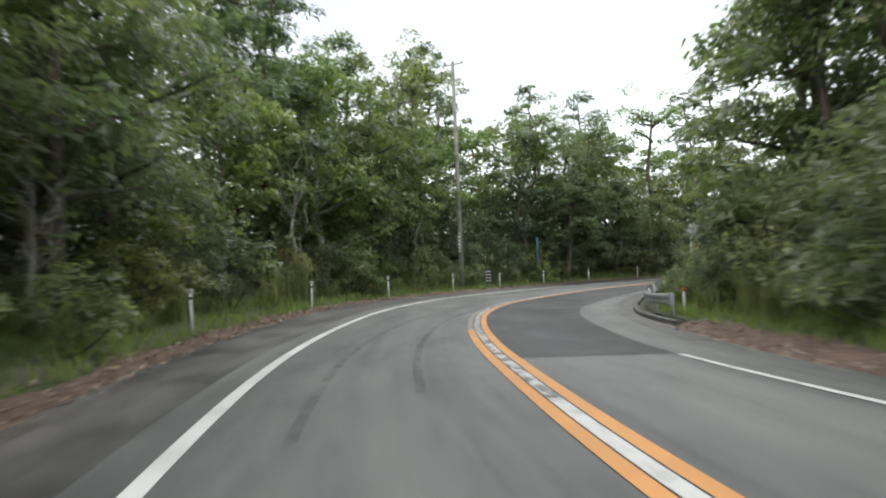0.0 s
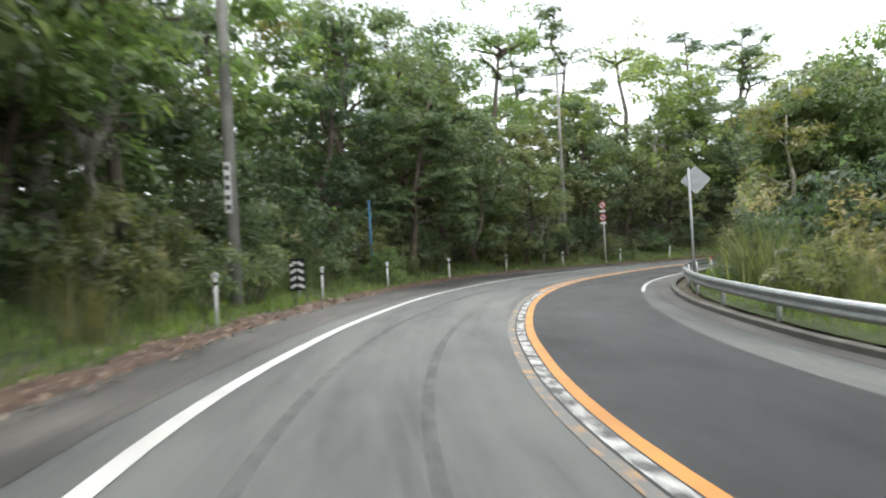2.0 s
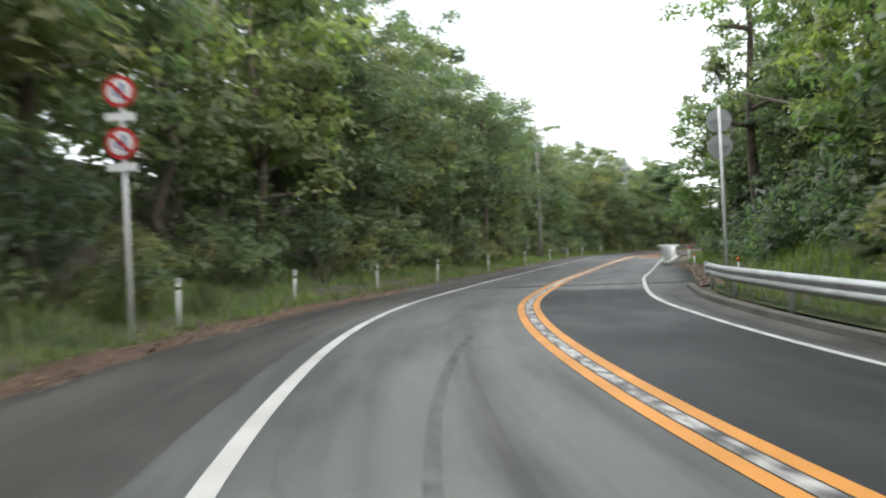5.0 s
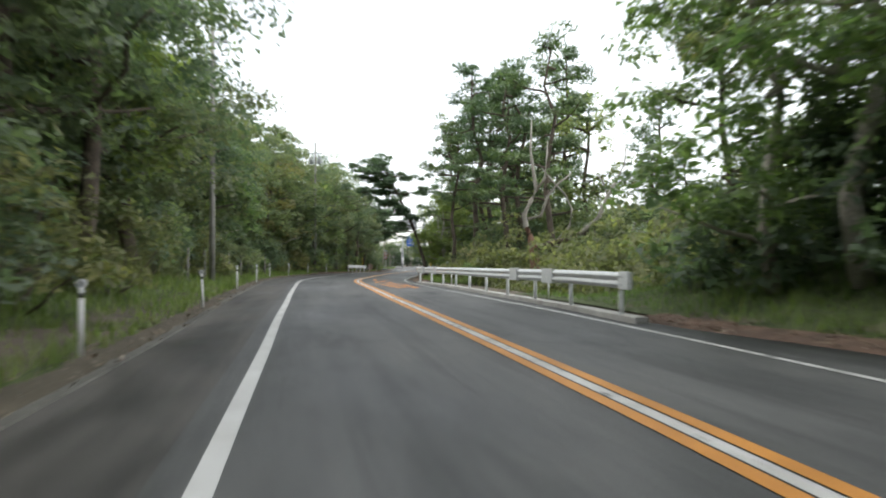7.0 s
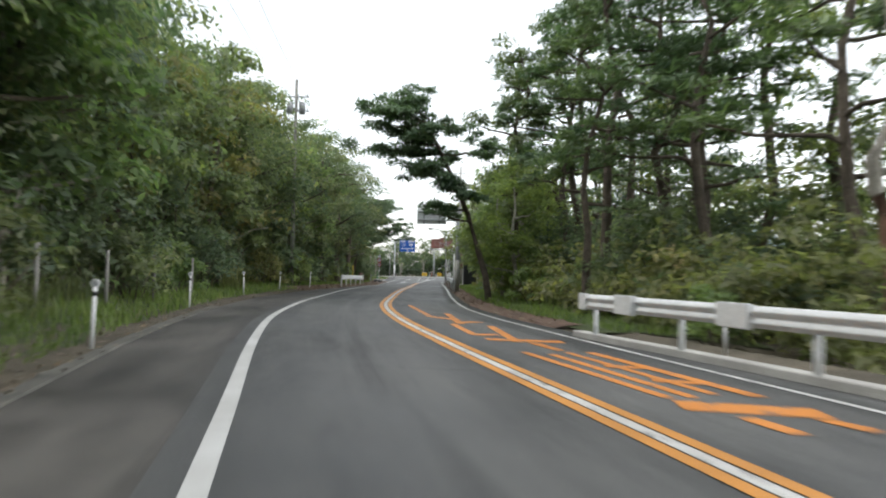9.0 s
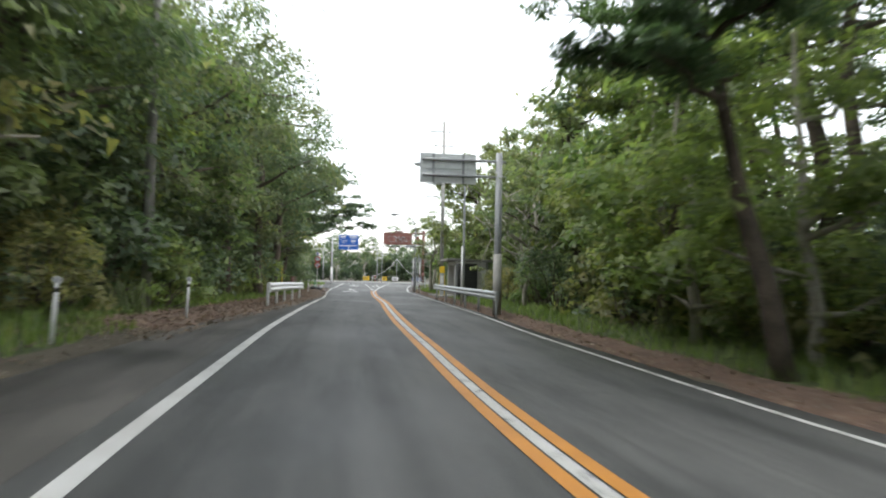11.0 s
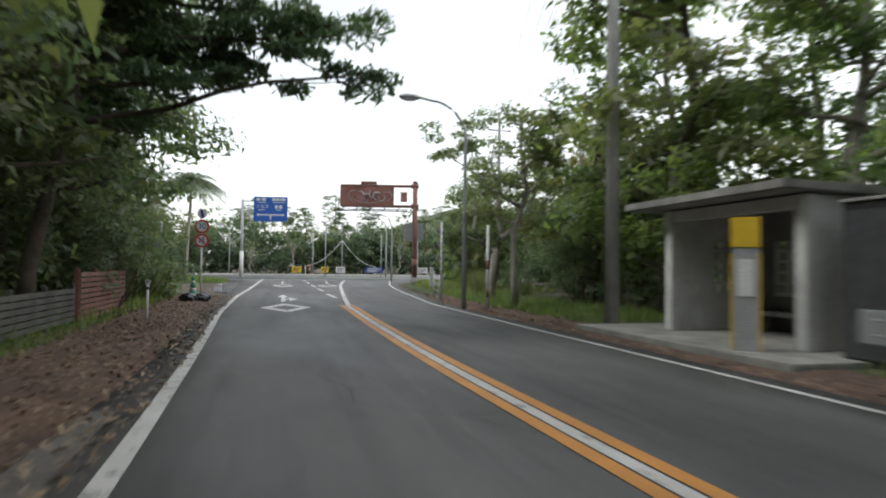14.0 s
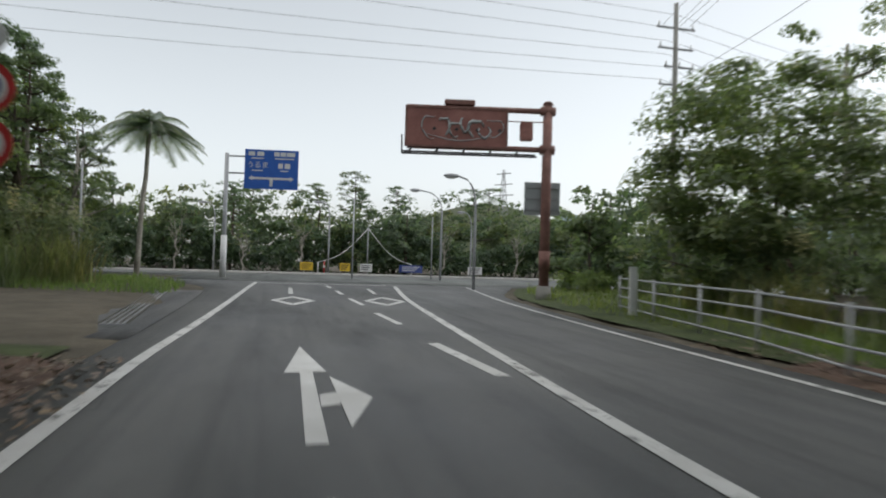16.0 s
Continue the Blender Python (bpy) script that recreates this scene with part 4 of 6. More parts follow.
# blue direction sign
g = thing("overhead_sign", "blue overhead direction sign with white lettering on a grey mast", "overhead sign", m=stand(224.5, -2.5, -10, 1.0, 0.85))
rod("mast", (0, 0, -1.1), (0, 0, 6.2), 0.14, GREY_POST, g, sides=16, top=0.11)
rod("mast_sleeve", (0, 0, -0.95), (0, 0, 1.6), 0.17, SIGN_WHITE, g, "white lower sleeve", 16)
for z in (6.05, 5.1):
    rod("arm", (0, 0, z), (1.2, 0, z), 0.05, GREY_POST, g)
part("sign_panel", boxed(1.0, 3.95, -0.12, -0.09, 4.25, 6.45, bevel=0.01), SIGN_BLUE, g)
word = bpy.data.curves.new("place_name", "FONT")
word.body, word.size, word.extrude, word.align_x = "うるま", 0.4, 0.004, "CENTER"
word_ob = new("place_name", word)
place_name = bpy.data.meshes.new_from_object(word_ob.evaluated_get(bpy.context.evaluated_depsgraph_get()))
bpy.data.objects.remove(word_ob)
place_name.transform(pose(1.72, -0.126, 5.45, 90))
part("lettering", place_name, SIGN_WHITE, g)
for x0, x1, z0, z1 in ((1.2, 1.55, 6.1, 6.33), (1.68, 2.05, 6.1, 6.33), (2.6, 2.9, 6.1, 6.33), (2.95, 3.25, 6.1, 6.33), (3.3, 3.75, 6.1, 6.33), (1.35, 2.05, 5.93, 5.99), (2.65, 3.7, 5.93, 5.99), (2.85, 3.1, 5.42, 5.7), (3.2, 3.5, 5.42, 5.7), (1.4, 2.0, 5.25, 5.31), (2.95, 3.4, 5.25, 5.31),
                       (1.45, 3.5, 4.78, 4.9), (2.4, 2.56, 4.4, 4.78)):
    part("lettering", boxed(x0, x1, -0.13, -0.122, z0, z1), SIGN_WHITE, g)
for x, sgn in ((1.45, -1), (3.5, 1)):
    me = mesh_of("arrow_head", [(x, -0.129, 4.7), (x, -0.129, 4.98), (x + 0.22 * sgn, -0.129, 4.84)], [(0, 1, 2) if sgn < 0 else (0, 2, 1)], SIGN_WHITE)
    part("arrow_head", me, SIGN_WHITE, g)

# rusty brown sign board
g = thing("overhead_sign", "rust-brown overhead sign board with faded scrawls on a brown mast", "overhead sign", m=stand(210.3, 8.05, -13, 1.0, 0.14))
rod("mast", (0, 0, -0.3), (0, 0, 6.9), 0.18, RUST, g, sides=18, top=0.165)
rod("mast_cap", (0, 0, 6.9), (0, 0, 7.0), 0.2, RUST, g, sides=18, top=0.12)
rod("mast_sleeve", (0, 0, 0.9), (0, 0, 1.6), 0.2, RUST, g, "redder patched sleeve", 18)
rod("mast_foot", (0, 0, -0.3), (0, 0, 0.35), 0.3, OLD_CONCRETE, g, "low concrete footing", 16, 0.26)
for z, x in ((6.65, -5.1), (5.25, -5.05)):
    rod("arm", (0.1, 0, z), (x, 0, z), 0.1, RUST, g)
    rod("clamp", (-0.26, 0, z), (0.26, 0, z), 0.17, RUST, g, sides=14)
part("sign_panel", boxed(-5.1, -1.5, -0.2, -0.06, 5.22, 6.62, bevel=0.02), SIGN_RUST, g)
for x0, x1, z0, z1 in ((-5.14, -5.06, 5.18, 6.66), (-1.54, -1.46, 5.18, 6.66), (-5.06, -1.54, 6.58, 6.66), (-5.06, -1.54, 5.18, 5.26)):
    part("panel_frame", boxed(x0, x1, -0.23, -0.203, z0, z1, bevel=0.006), RUST, g)
part("top_lamp_box", boxed(-3.75, -2.65, -0.14, 0.1, 6.76, 6.95, bevel=0.03), RUST, g)
part("side_box", boxed(-1.0, -0.55, -0.18, 0.08, 5.55, 6.2, bevel=0.03), SIGN_RUST, g, "faded red box")
rod("box_rail", (-1.5, 0, 6.25), (-0.1, 0, 6.25), 0.02, RUST, g, sides=6)
for x in np.arange(-4.9, -0.6, 0.95):
    rod("bracket", (float(x), -0.12, 5.15), (float(x) - 0.12, -0.75, 4.85), 0.045, BLACK, g, sides=6)
rod("bracket_rail", (-5.2, -0.75, 4.85), (-0.5, -0.75, 4.85), 0.035, BLACK, g)
rod("bracket_rail", (-5.2, -0.4, 4.98), (-0.5, -0.4, 4.98), 0.03, BLACK, g)
rod("rail_end", (-5.2, -0.75, 4.85), (-5.25, -0.1, 5.6), 0.03, BLACK, g, sides=6)
for cx, cz, rx, rz, t0, t1, w in ((-4.2, 5.95, 0.35, 0.4, 1.2, 5.0, 0.03), (-3.75, 5.95, 0.2, 0.32, -1.2, 2.6, 0.06), (-3.35, 5.85, 0.22, 0.25, 0.5, 5.2, 0.05), (-3.0, 6.05, 0.16, 0.25, 2.0, 6.5, 0.06),
                                 (-2.6, 5.9, 0.28, 0.3, 0.2, 4.4, 0.07), (-2.3, 5.8, 0.22, 0.2, 2.6, 7.4, 0.05), (-2.0, 5.95, 0.4, 0.3, -1.8, 2.2, 0.025), (-3.2, 5.75, 1.3, 0.25, 3.6, 5.8, 0.02)):
    q = np.linspace(t0, t1, 12)
    pts = [(cx + rx * math.cos(t), -0.204, cz + rz * math.sin(t) * (1 + 0.2 * math.sin(3 * t))) for t in q]
    part("scrawl", tubes_mesh("scrawl", [(pts, [w * (0.5 + 0.5 * math.sin(math.pi * k / 11)) for k in range(12)])], SIGN_BACK, 5), SIGN_BACK, g, "faded pale scrawl")
for x in (-4.1, -3.3, -2.55, -1.75):
    disc("bolt", (x, -0.21, 5.85), 0.06, 0.03, BLACK, g, sides=10)
part("sign_back", boxed(-0.75, 0.55, 0.2, 0.23, 2.9, 4.1, bevel=0.01), SIGN_BACK, g, "grey back of a square sign")
for z in (3.1, 3.5, 3.9):
    part("stiffener", boxed(-0.7, 0.5, 0.16, 0.2, z - 0.03, z + 0.03), GREY_POST, g)

# ---- bus shelter ----
g = thing("bus_shelter", "small weathered concrete bus shelter with pierced block walls", "bus shelter", m=stand(181.2, 7.1, 0))
part("floor_slab", boxed(-1.5, 2.6, -3.2, 3.5, -0.2, 0.1, bevel=0.02), OLD_CONCRETE, g)
for y in (-1.9, 1.75):
    part("pillar", boxed(-0.14, 0.14, y - 0.13, y + 0.13, 0.1, 2.66, bevel=0.012), PALE_CONCRETE, g)
part("front_beam", boxed(-0.11, 0.11, -1.76, 1.61, 2.44, 2.66, bevel=0.012), PALE_CONCRETE, g)


def pierced_panel(a0, a1, z0, z1, place):
    """Rows of hollow blocks; place(a, b, c, d) gives a bmesh box from a to b along the wall and c to d in height."""
    nx, nz = int((a1 - a0) / 0.33), int((z1 - z0) / 0.2)
    wx, wz = (a1 - a0) / nx, (z1 - z0) / nz
    for i in range(nx):
        for j in range(nz):
            x0, h0 = a0 + wx * i, z0 + wz * j
            bm = place(x0, x0 + wx - 0.006, h0, h0 + wz * 0.3)
            for edge in (x0, x0 + wx - 0.066):
                other = place(edge, edge + 0.06, h0 + wz * 0.3 + 0.002, h0 + wz - 0.006)
                flat_copy = bpy.data.meshes.new("block_web")
                other.to_mesh(flat_copy)
                bm.from_mesh(flat_copy)
                other.free()
                bpy.data.meshes.remove(flat_copy)
            part("pierced_block", bm, PALE_CONCRETE, g)


for y in (1.75, -1.9):
    part("end_wall", boxed(0.14, 2.2, y - 0.08, y + 0.08, 0.1, 0.85, bevel=0.01), PALE_CONCRETE, g)
    part("end_wall", boxed(0.14, 2.2, y - 0.08, y + 0.08, 2.05, 2.66, bevel=0.01), PALE_CONCRETE, g)
    part("end_wall", boxed(0.14, 0.9, y - 0.078, y + 0.078, 0.852, 2.048, bevel=0.01), PALE_CONCRETE, g)
    part("end_wall", boxed(1.9, 2.2, y - 0.078, y + 0.078, 0.852, 2.048, bevel=0.01), PALE_CONCRETE, g)
    pierced_panel(0.902, 1.898, 0.852, 2.048, lambda a, b, c, d: boxed(a, b, y - 0.07, y + 0.07, c, d))
part("back_wall", boxed(2.2, 2.36, -1.98, 1.83, 0.1, 0.85, bevel=0.012), OLD_CONCRETE, g)
part("back_wall", boxed(2.2, 2.36, -1.98, 1.83, 2.05, 2.66, bevel=0.012), OLD_CONCRETE, g)
for y0, y1 in ((-1.98, -1.3), (1.3, 1.83)):
    part("back_wall", boxed(2.202, 2.358, y0, y1, 0.852, 2.048, bevel=0.01), OLD_CONCRETE, g)
pierced_panel(-1.298, 1.298, 0.852, 2.048, lambda a, b, c, d: boxed(2.21, 2.35, a, b, c, d))
bm = boxed(-0.68, 2.6, -2.15, 2.65, 2.7, 2.86, bevel=0.02)
bmesh.ops.rotate(bm, cent=(0, 0, 2.7), matrix=Matrix.Rotation(radians(1.2), 3, "Y"), verts=bm.verts)
part("roof", bm, OLD_CONCRETE, g, "flat stained concrete roof slab")
part("bench", boxed(1.6, 2.1, -1.5, 1.5, 0.45, 0.55, bevel=0.02), OLD_CONCRETE, g)
for y in (-1.2, 0, 1.2):
    part("bench_leg", boxed(1.7, 2.0, y - 0.08, y + 0.08, 0.1, 0.45), OLD_CONCRETE, g)
g = thing("bus_stop_sign", "bus stop sign board with a yellow head on a concrete foot", "bus stop sign", m=stand(179.7, 6.18, -38))
part("foot", boxed(-0.22, 0.22, -0.22, 0.22, -0.05, 0.12, bevel=0.03), CONCRETE, g)
part("board", boxed(-0.2, 0.2, -0.03, 0.03, 0.12, 1.85, bevel=0.01), SIGN_BACK, g)
part("head", boxed(-0.22, 0.22, -0.045, 0.045, 1.78, 2.28, bevel=0.015), YELLOW, g, "yellow head plate")
for x in (-0.22, 0.19):
    part("frame_strip", boxed(x, x + 0.03, -0.04, 0.04, 0.12, 1.7), YELLOW, g, "yellow edge strip")
part("timetable", boxed(-0.12, 0.12, -0.045, -0.031, 1.0, 1.6), SIGN_WHITE, g, "white timetable sheet")
g = thing("kiosk_cabinet", "tall black metal cabinet with a pale top beside the shelter", "cabinet", m=stand(178.45, 7.55, 0))
part("body", boxed(-0.66, 0.72, -0.5, 0.48, -0.05, 2.42, bevel=0.015), BLACK, g)
part("top", boxed(-0.7, 0.76, -0.54, 0.52, 2.425, 2.48, bevel=0.012), OLD_CONCRETE, g, "pale weathered top")
part("door", boxed(-0.695, -0.664, -0.44, 0.42, 0.12, 2.3, bevel=0.008), DARK_RUBBER, g)
for k in range(9):
    part("louvre", boxed(-0.1, 0.6, -0.535, -0.504, 0.5 + 0.17 * k, 0.58 + 0.17 * k, bevel=0.006), DARK_RUBBER, g)
g = thing("antenna", "thin crooked aerial rod behind the shelter roof", "antenna", m=stand(182.5, 9.6, 0))
rod("rod", (0, 0, 0), (0.1, 0.25, 3.6), 0.025, GREY_POST, g, sides=6)

# ---- low fences, cone, bags ----
def slat_fence(s0, s1, d, height, slats, mat, label):
    g = thing("slat_fence", label, "fence", m=stand((s0 + s1) / 2, d))
    ln = (s1 - s0) * K
    for k in range(int(ln / 1.6) + 1):
        y = -ln / 2 + ln * k / int(ln / 1.6)
        part("post", boxed(-0.05, 0.05, y - 0.05, y + 0.05, -0.2, height + 0.05, bevel=0.008), mat, g)
    for k in range(slats):
        z = 0.08 + (height - 0.1) * k / slats
        part("slat", boxed(0.05, 0.08, -ln / 2, ln / 2, z, z + height / slats * 0.72, bevel=0.006), mat, g)


slat_fence(176.5, 186.0, -4.0, 0.85, 6, DARK_KERB, "low dark grey slatted fence below the trees")
slat_fence(186.4, 190.6, -4.0, 1.25, 9, RUST, "rust-brown slatted fence in the bushes")
g = thing("traffic_cone", "green plastic traffic cone beside black rubbish bags", "traffic cone", m=stand(196.1, -2.87, 0, 1.35))
part("base", boxed(-0.19, 0.19, -0.19, 0.19, 0, 0.04, bevel=0.01), BLACK, g)
for z0, z1, mt in ((0.04, 0.28, GREEN_CONE), (0.28, 0.36, SIGN_WHITE), (0.36, 0.52, GREEN_CONE), (0.52, 0.58, SIGN_WHITE), (0.58, 0.74, GREEN_CONE)):
    r0, r1 = 0.14 - 0.16 * z0, 0.14 - 0.16 * z1
    rod("cone_ring", (0, 0, z0), (0, 0, z1), r0, mt, g, sides=18, top=r1)
for k, (s, d, q) in enumerate(((195.1, -2.9, 0.33), (195.5, -2.55, 0.3), (196.3, -2.5, 0.28))):
    g = thing("rubbish_bag", "crumpled black rubbish bag on the verge", "rubbish bag", "rubbish bags", m=stand(s, d, 70 * k))
    bm = bmesh.new()
    bmesh.ops.create_icosphere(bm, subdivisions=3, radius=q)
    for v in bm.verts:
        v.co *= 1 + 0.22 * noise.noise(v.co * 9 + Vector((k, 0, 0)))
        v.co.z = max(v.co.z * 0.7, -0.14) + 0.13
    part("bag", bm, BLACK_BAG, g)

# four-rail fence
g = thing("rail_fence", "weathered four-rail metal fence on the grassy verge", "fence")
FENCE = [(195.2, 5.75), (197.2, 6.05), (199.2, 6.55), (201.2, 7.05), (203.4, 7.55), (206.0, 8.25)]
for s, d in FENCE:
    x, y, z = tip(s, d, 0)
    rod("post", (x, y, z - 0.2), (x, y, z + 1.0), 0.032, GREY_POST, g, sides=10)
for (a, b) in zip(FENCE[:-1], FENCE[1:]):
    for h in (0.16, 0.42, 0.68, 0.94):
        rod("rail", tip(*a, h), tip(*b, h), 0.021, GREY_POST, g, sides=8)
g = thing("marker_board", "flat white board post at the end of the fence", "post", m=stand(204.5, 7.72))
part("board", boxed(-0.11, 0.11, -0.03, 0.03, -0.2, 1.25, bevel=0.01), SIGN_WHITE, g)
part("cap", boxed(-0.12, 0.12, -0.04, 0.04, 1.252, 1.29, bevel=0.008), SIGN_WHITE, g)

# ---- beyond the junction ----
for s, d, w, mt, lb in ((242, 2.3, 1.1, YELLOW, "yellow work-site board behind the junction"), (242, 5.2, 0.9, YELLOW, "yellow work-site board behind the junction"), (242.4, 6.9, 1.1, SIGN_WHITE, "white notice board behind the junction"),
                        (243, 10.6, 2.2, SIGN_DARK_BLUE, "blue banner board behind the junction"), (243, 16.0, 1.4, SIGN_WHITE, "white notice board behind the junction")):
    g = thing("notice_board", lb, "notice board", "boards at the junction", m=stand(s, d))
    for x in (-w / 2 + 0.1, w / 2 - 0.1):
        rod("leg", (x, 0.03, -0.1), (x, 0.03, 0.85), 0.025, GREY_POST, g, sides=6)
    part("panel", boxed(-w / 2, w / 2, -0.02, 0.01, 0.25, 0.95, bevel=0.01), mt, g)
    for k in range(3):
        part("lettering", boxed(-w * 0.38, w * (0.38 - 0.1 * k), -0.035, -0.025, 0.75 - 0.17 * k, 0.82 - 0.17 * k), BLACK if mt is not SIGN_DARK_BLUE else SIGN_WHITE, g)
g = thing("lamp_garland", "white garland strung from a tall mast over a gate", "garland", m=stand(244, 7.2))
rod("mast", (0, 0, -0.2), (0, 0, 4.4), 0.05, GREY_POST, g)
for x in (-4.5, 4.2):
    pts = [(x * t, 0, 4.3 - 3.3 * t - 0.7 * math.sin(math.pi * t)) for t in np.linspace(0, 1, 10)]
    part("string", tubes_mesh("string", [(pts, [0.035] * 10)], SIGN_WHITE, 6), SIGN_WHITE, g)
    rod("stake", (x, 0, -0.2), (x, 0, 1.0), 0.05, SIGN_WHITE, g)
plain_post("thin_mast", 228.6, 4.2, 5.4, 0.05, GREY_POST, "slim pale pole on the junction island", "pole")
plain_post("thin_mast", 219.5, -7.5, 5.2, 0.05, GREY_POST, "slim pale pole beside the verge", "pole")
street_lamp(229.5, 9.6, 6.4, 1.6, "grey curved-arm street lamp beyond the junction")
plain_post("thin_mast", 231.0, 9.4, 4.6, 0.04, GREY_POST, "slim pale pole on the junction island", "pole")
plain_post("red_post", 243, 3.7, 1.1, 0.06, SIGN_RED, "short red and white bollard post", "bollard", ((0.5, 0.7, SIGN_WHITE),))
strip("far_pavement", 239, 241.5, -95, 95, CONCRETE, 0.13, 3.0, 4, 0.3, label="pale concrete pavement beyond the crossroad", category="pavement")
strip("side_drive", 200.9, 211.6, -14, offset(EDGE_L, 0.05), MID_ASPHALT, 0.03, 1.0, 3, 0.3, label="grey asphalt side drive", category="drive")
g = thing("drain_grating", "long dark steel drain grating across the mouth of the drive", "drain grating")


def on_drive(q, e, h):
    x, y = spot(q, e)
    return (float(x), float(y), float(road_z(q, e)) + h)


for k in range(5):
    part_of = "edge_bar" if k in (0, 4) else "bar"
    e0, e1 = -2.75 + 0.1 * k, -3.35 + 0.1 * k
    rod(part_of, on_drive(202.6, e0, 0.04), on_drive(211.2, e1, 0.04), 0.02, DARK_KERB, g, sides=6)
for k in range(44):
    q = 202.6 + 8.6 * k / 43
    e = -2.75 - 0.6 * k / 43
    rod("cross_bar", on_drive(q, e, 0.034), on_drive(q, e + 0.4, 0.034), 0.012, GREY_POST, g, sides=5)

# ---- plants ----
RNG = np.random.default_rng(7)


def quick_mesh(name, verts, quads, mat, normals=None):
    """A mesh from arrays of vertices and of faces with one number of corners; normals, one a corner, round off the leaf clumps' shading."""
    me = bpy.data.meshes.new(name)
    n, c = quads.shape
    me.vertices.add(len(verts))
    me.vertices.foreach_set("co", np.ascontiguousarray(verts, dtype=np.float32).ravel())
    me.loops.add(n * c)
    me.loops.foreach_set("vertex_index", np.ascontiguousarray(quads, dtype=np.int32).ravel())
    me.polygons.add(n)
    me.polygons.foreach_set("loop_start", np.arange(0, n * c, c, dtype=np.int32))
    me.materials.append(mat)
    me.update(calc_edges=True)
    if normals is not None:
        me.normals_split_custom_set(np.ascontiguousarray(normals, dtype=np.float32))
    return me


def unit(v):
    return v / np.maximum(np.linalg.norm(v, axis=1, keepdims=True), 1e-6)


def leaf_cards(points, outward, size, slim=0.5, spread=0.4):
    """Pointed leaves at points, that face upwards and outwards."""
    n = len(points)
    face = unit(outward * 0.8 + (0, 0, 0.6) + RNG.normal(0, spread, (n, 3)))
    way = unit(np.cross(face, unit(RNG.normal(0, 1, (n, 3)))))
    side = np.cross(face, way)
    ln = (size * RNG.uniform(0.55, 1.4, n))[:, None]
    tip = points + way * ln / 2 - face * ln * 0.12
    a, b = points - way * ln / 2 + side * ln * slim / 2, points - way * ln / 2 - side * ln * slim / 2
    verts = np.stack([a, b, tip], 1).reshape(-1, 3)
    return verts, np.arange(3 * n).reshape(n, 3)


def rounded(outward):
    """Soft normals for the three corners of each leaf of a clump."""
    return np.repeat(unit(outward * 0.75 + (0, 0, 0.45) + RNG.normal(0, 0.16, outward.shape)), 3, 0)


def clumps(centres, radii, per, squash=0.8):
    """Points in clumps, denser at their skins, and the ways out of the clumps."""
    c = np.repeat(np.asarray(centres, float), per, 0)
    r = np.repeat(np.asarray(radii, float), per)[:, None]
    o = unit(RNG.normal(0, 1, c.shape))
    o[:, 2] = np.where(o[:, 2] < -0.35, -o[:, 2] * 0.6, o[:, 2])
    p = c + o * r * (RNG.uniform(0.25, 1.0, (len(c), 1)) ** 0.5) * (1, 1, squash)
    return p, o


def wander(a, b, bends, sway):
    """Points from a to b, swaying."""
    a, b = np.array(a, float), np.array(b, float)
    t = np.linspace(0, 1, bends + 1)[:, None]
    p = a + (b - a) * t
    p[1:-1] += RNG.normal(0, sway, (bends - 1, 3)) * (1, 1, 0.4)
    return p


def tree_thing(name, label, wood, wood_mat, foliage_mesh, group):
    ob = thing(name, label, "tree", group)
    part("trunk", tubes_mesh("trunk", wood, wood_mat, 6), wood_mat, ob)
    if foliage_mesh:
        part("crown", foliage_mesh, None, ob)
    return ob


def broadleaf(height, spread_r, leaf_mat, n_clump=46, per=68, size=0.255, bark=BARK, low=0.3, label="leafy evergreen tree on the wooded roadside", group="roadside trees"):
    top = (RNG.uniform(-0.6, 0.6), RNG.uniform(-0.6, 0.6), height * 0.86)
    stem = wander((0, 0, -0.3), top, 5, 0.16)
    wood = [(stem, np.linspace(0.17, 0.04, 6) * height / 8)]
    cs, rs = [], []
    limbs = 8
    for k in range(limbs):
        t = RNG.uniform(low * 0.8, 0.95)
        base = stem[0] + (stem[-1] - stem[0]) * t
        ang = 2 * math.pi * (k / limbs + RNG.uniform(-0.06, 0.06))
        reach = spread_r * RNG.uniform(0.55, 1.0) * (1.15 - 0.5 * t)
        end = base + np.array([math.cos(ang) * reach, math.sin(ang) * reach, RNG.uniform(0.1, 0.34) * reach + 0.3])
        p = wander(base, end, 4, 0.12)
        wood.append((p, np.linspace(0.07, 0.018, 5) * height / 8))
        for q in (p[2], p[3], p[4]):
            cs.append(q + RNG.normal(0, 0.25, 3))
            rs.append(RNG.uniform(0.55, 0.95) * spread_r / 2.6)
    while len(cs) < n_clump:
        o = unit(RNG.normal(0, 1, (1, 3)))[0]
        z = low * height + (height * (1 - low)) * RNG.uniform(0.05, 1.0)
        w = math.sin(math.pi * min(1, max(0.12, (z - low * height * 0.6) / (height * (1.04 - low * 0.6))))) ** 0.6
        cs.append(np.array([o[0] * spread_r * w, o[1] * spread_r * w, z]))
        rs.append(RNG.uniform(0.45, 0.95) * spread_r / 2.6)
    p, o = clumps(cs, rs, per, 0.75)
    v, f = leaf_cards(p, o, size, 0.55)
    return tree_thing("tree", label, wood, bark, quick_mesh("crown", v, f, leaf_mat, rounded(o)), group)


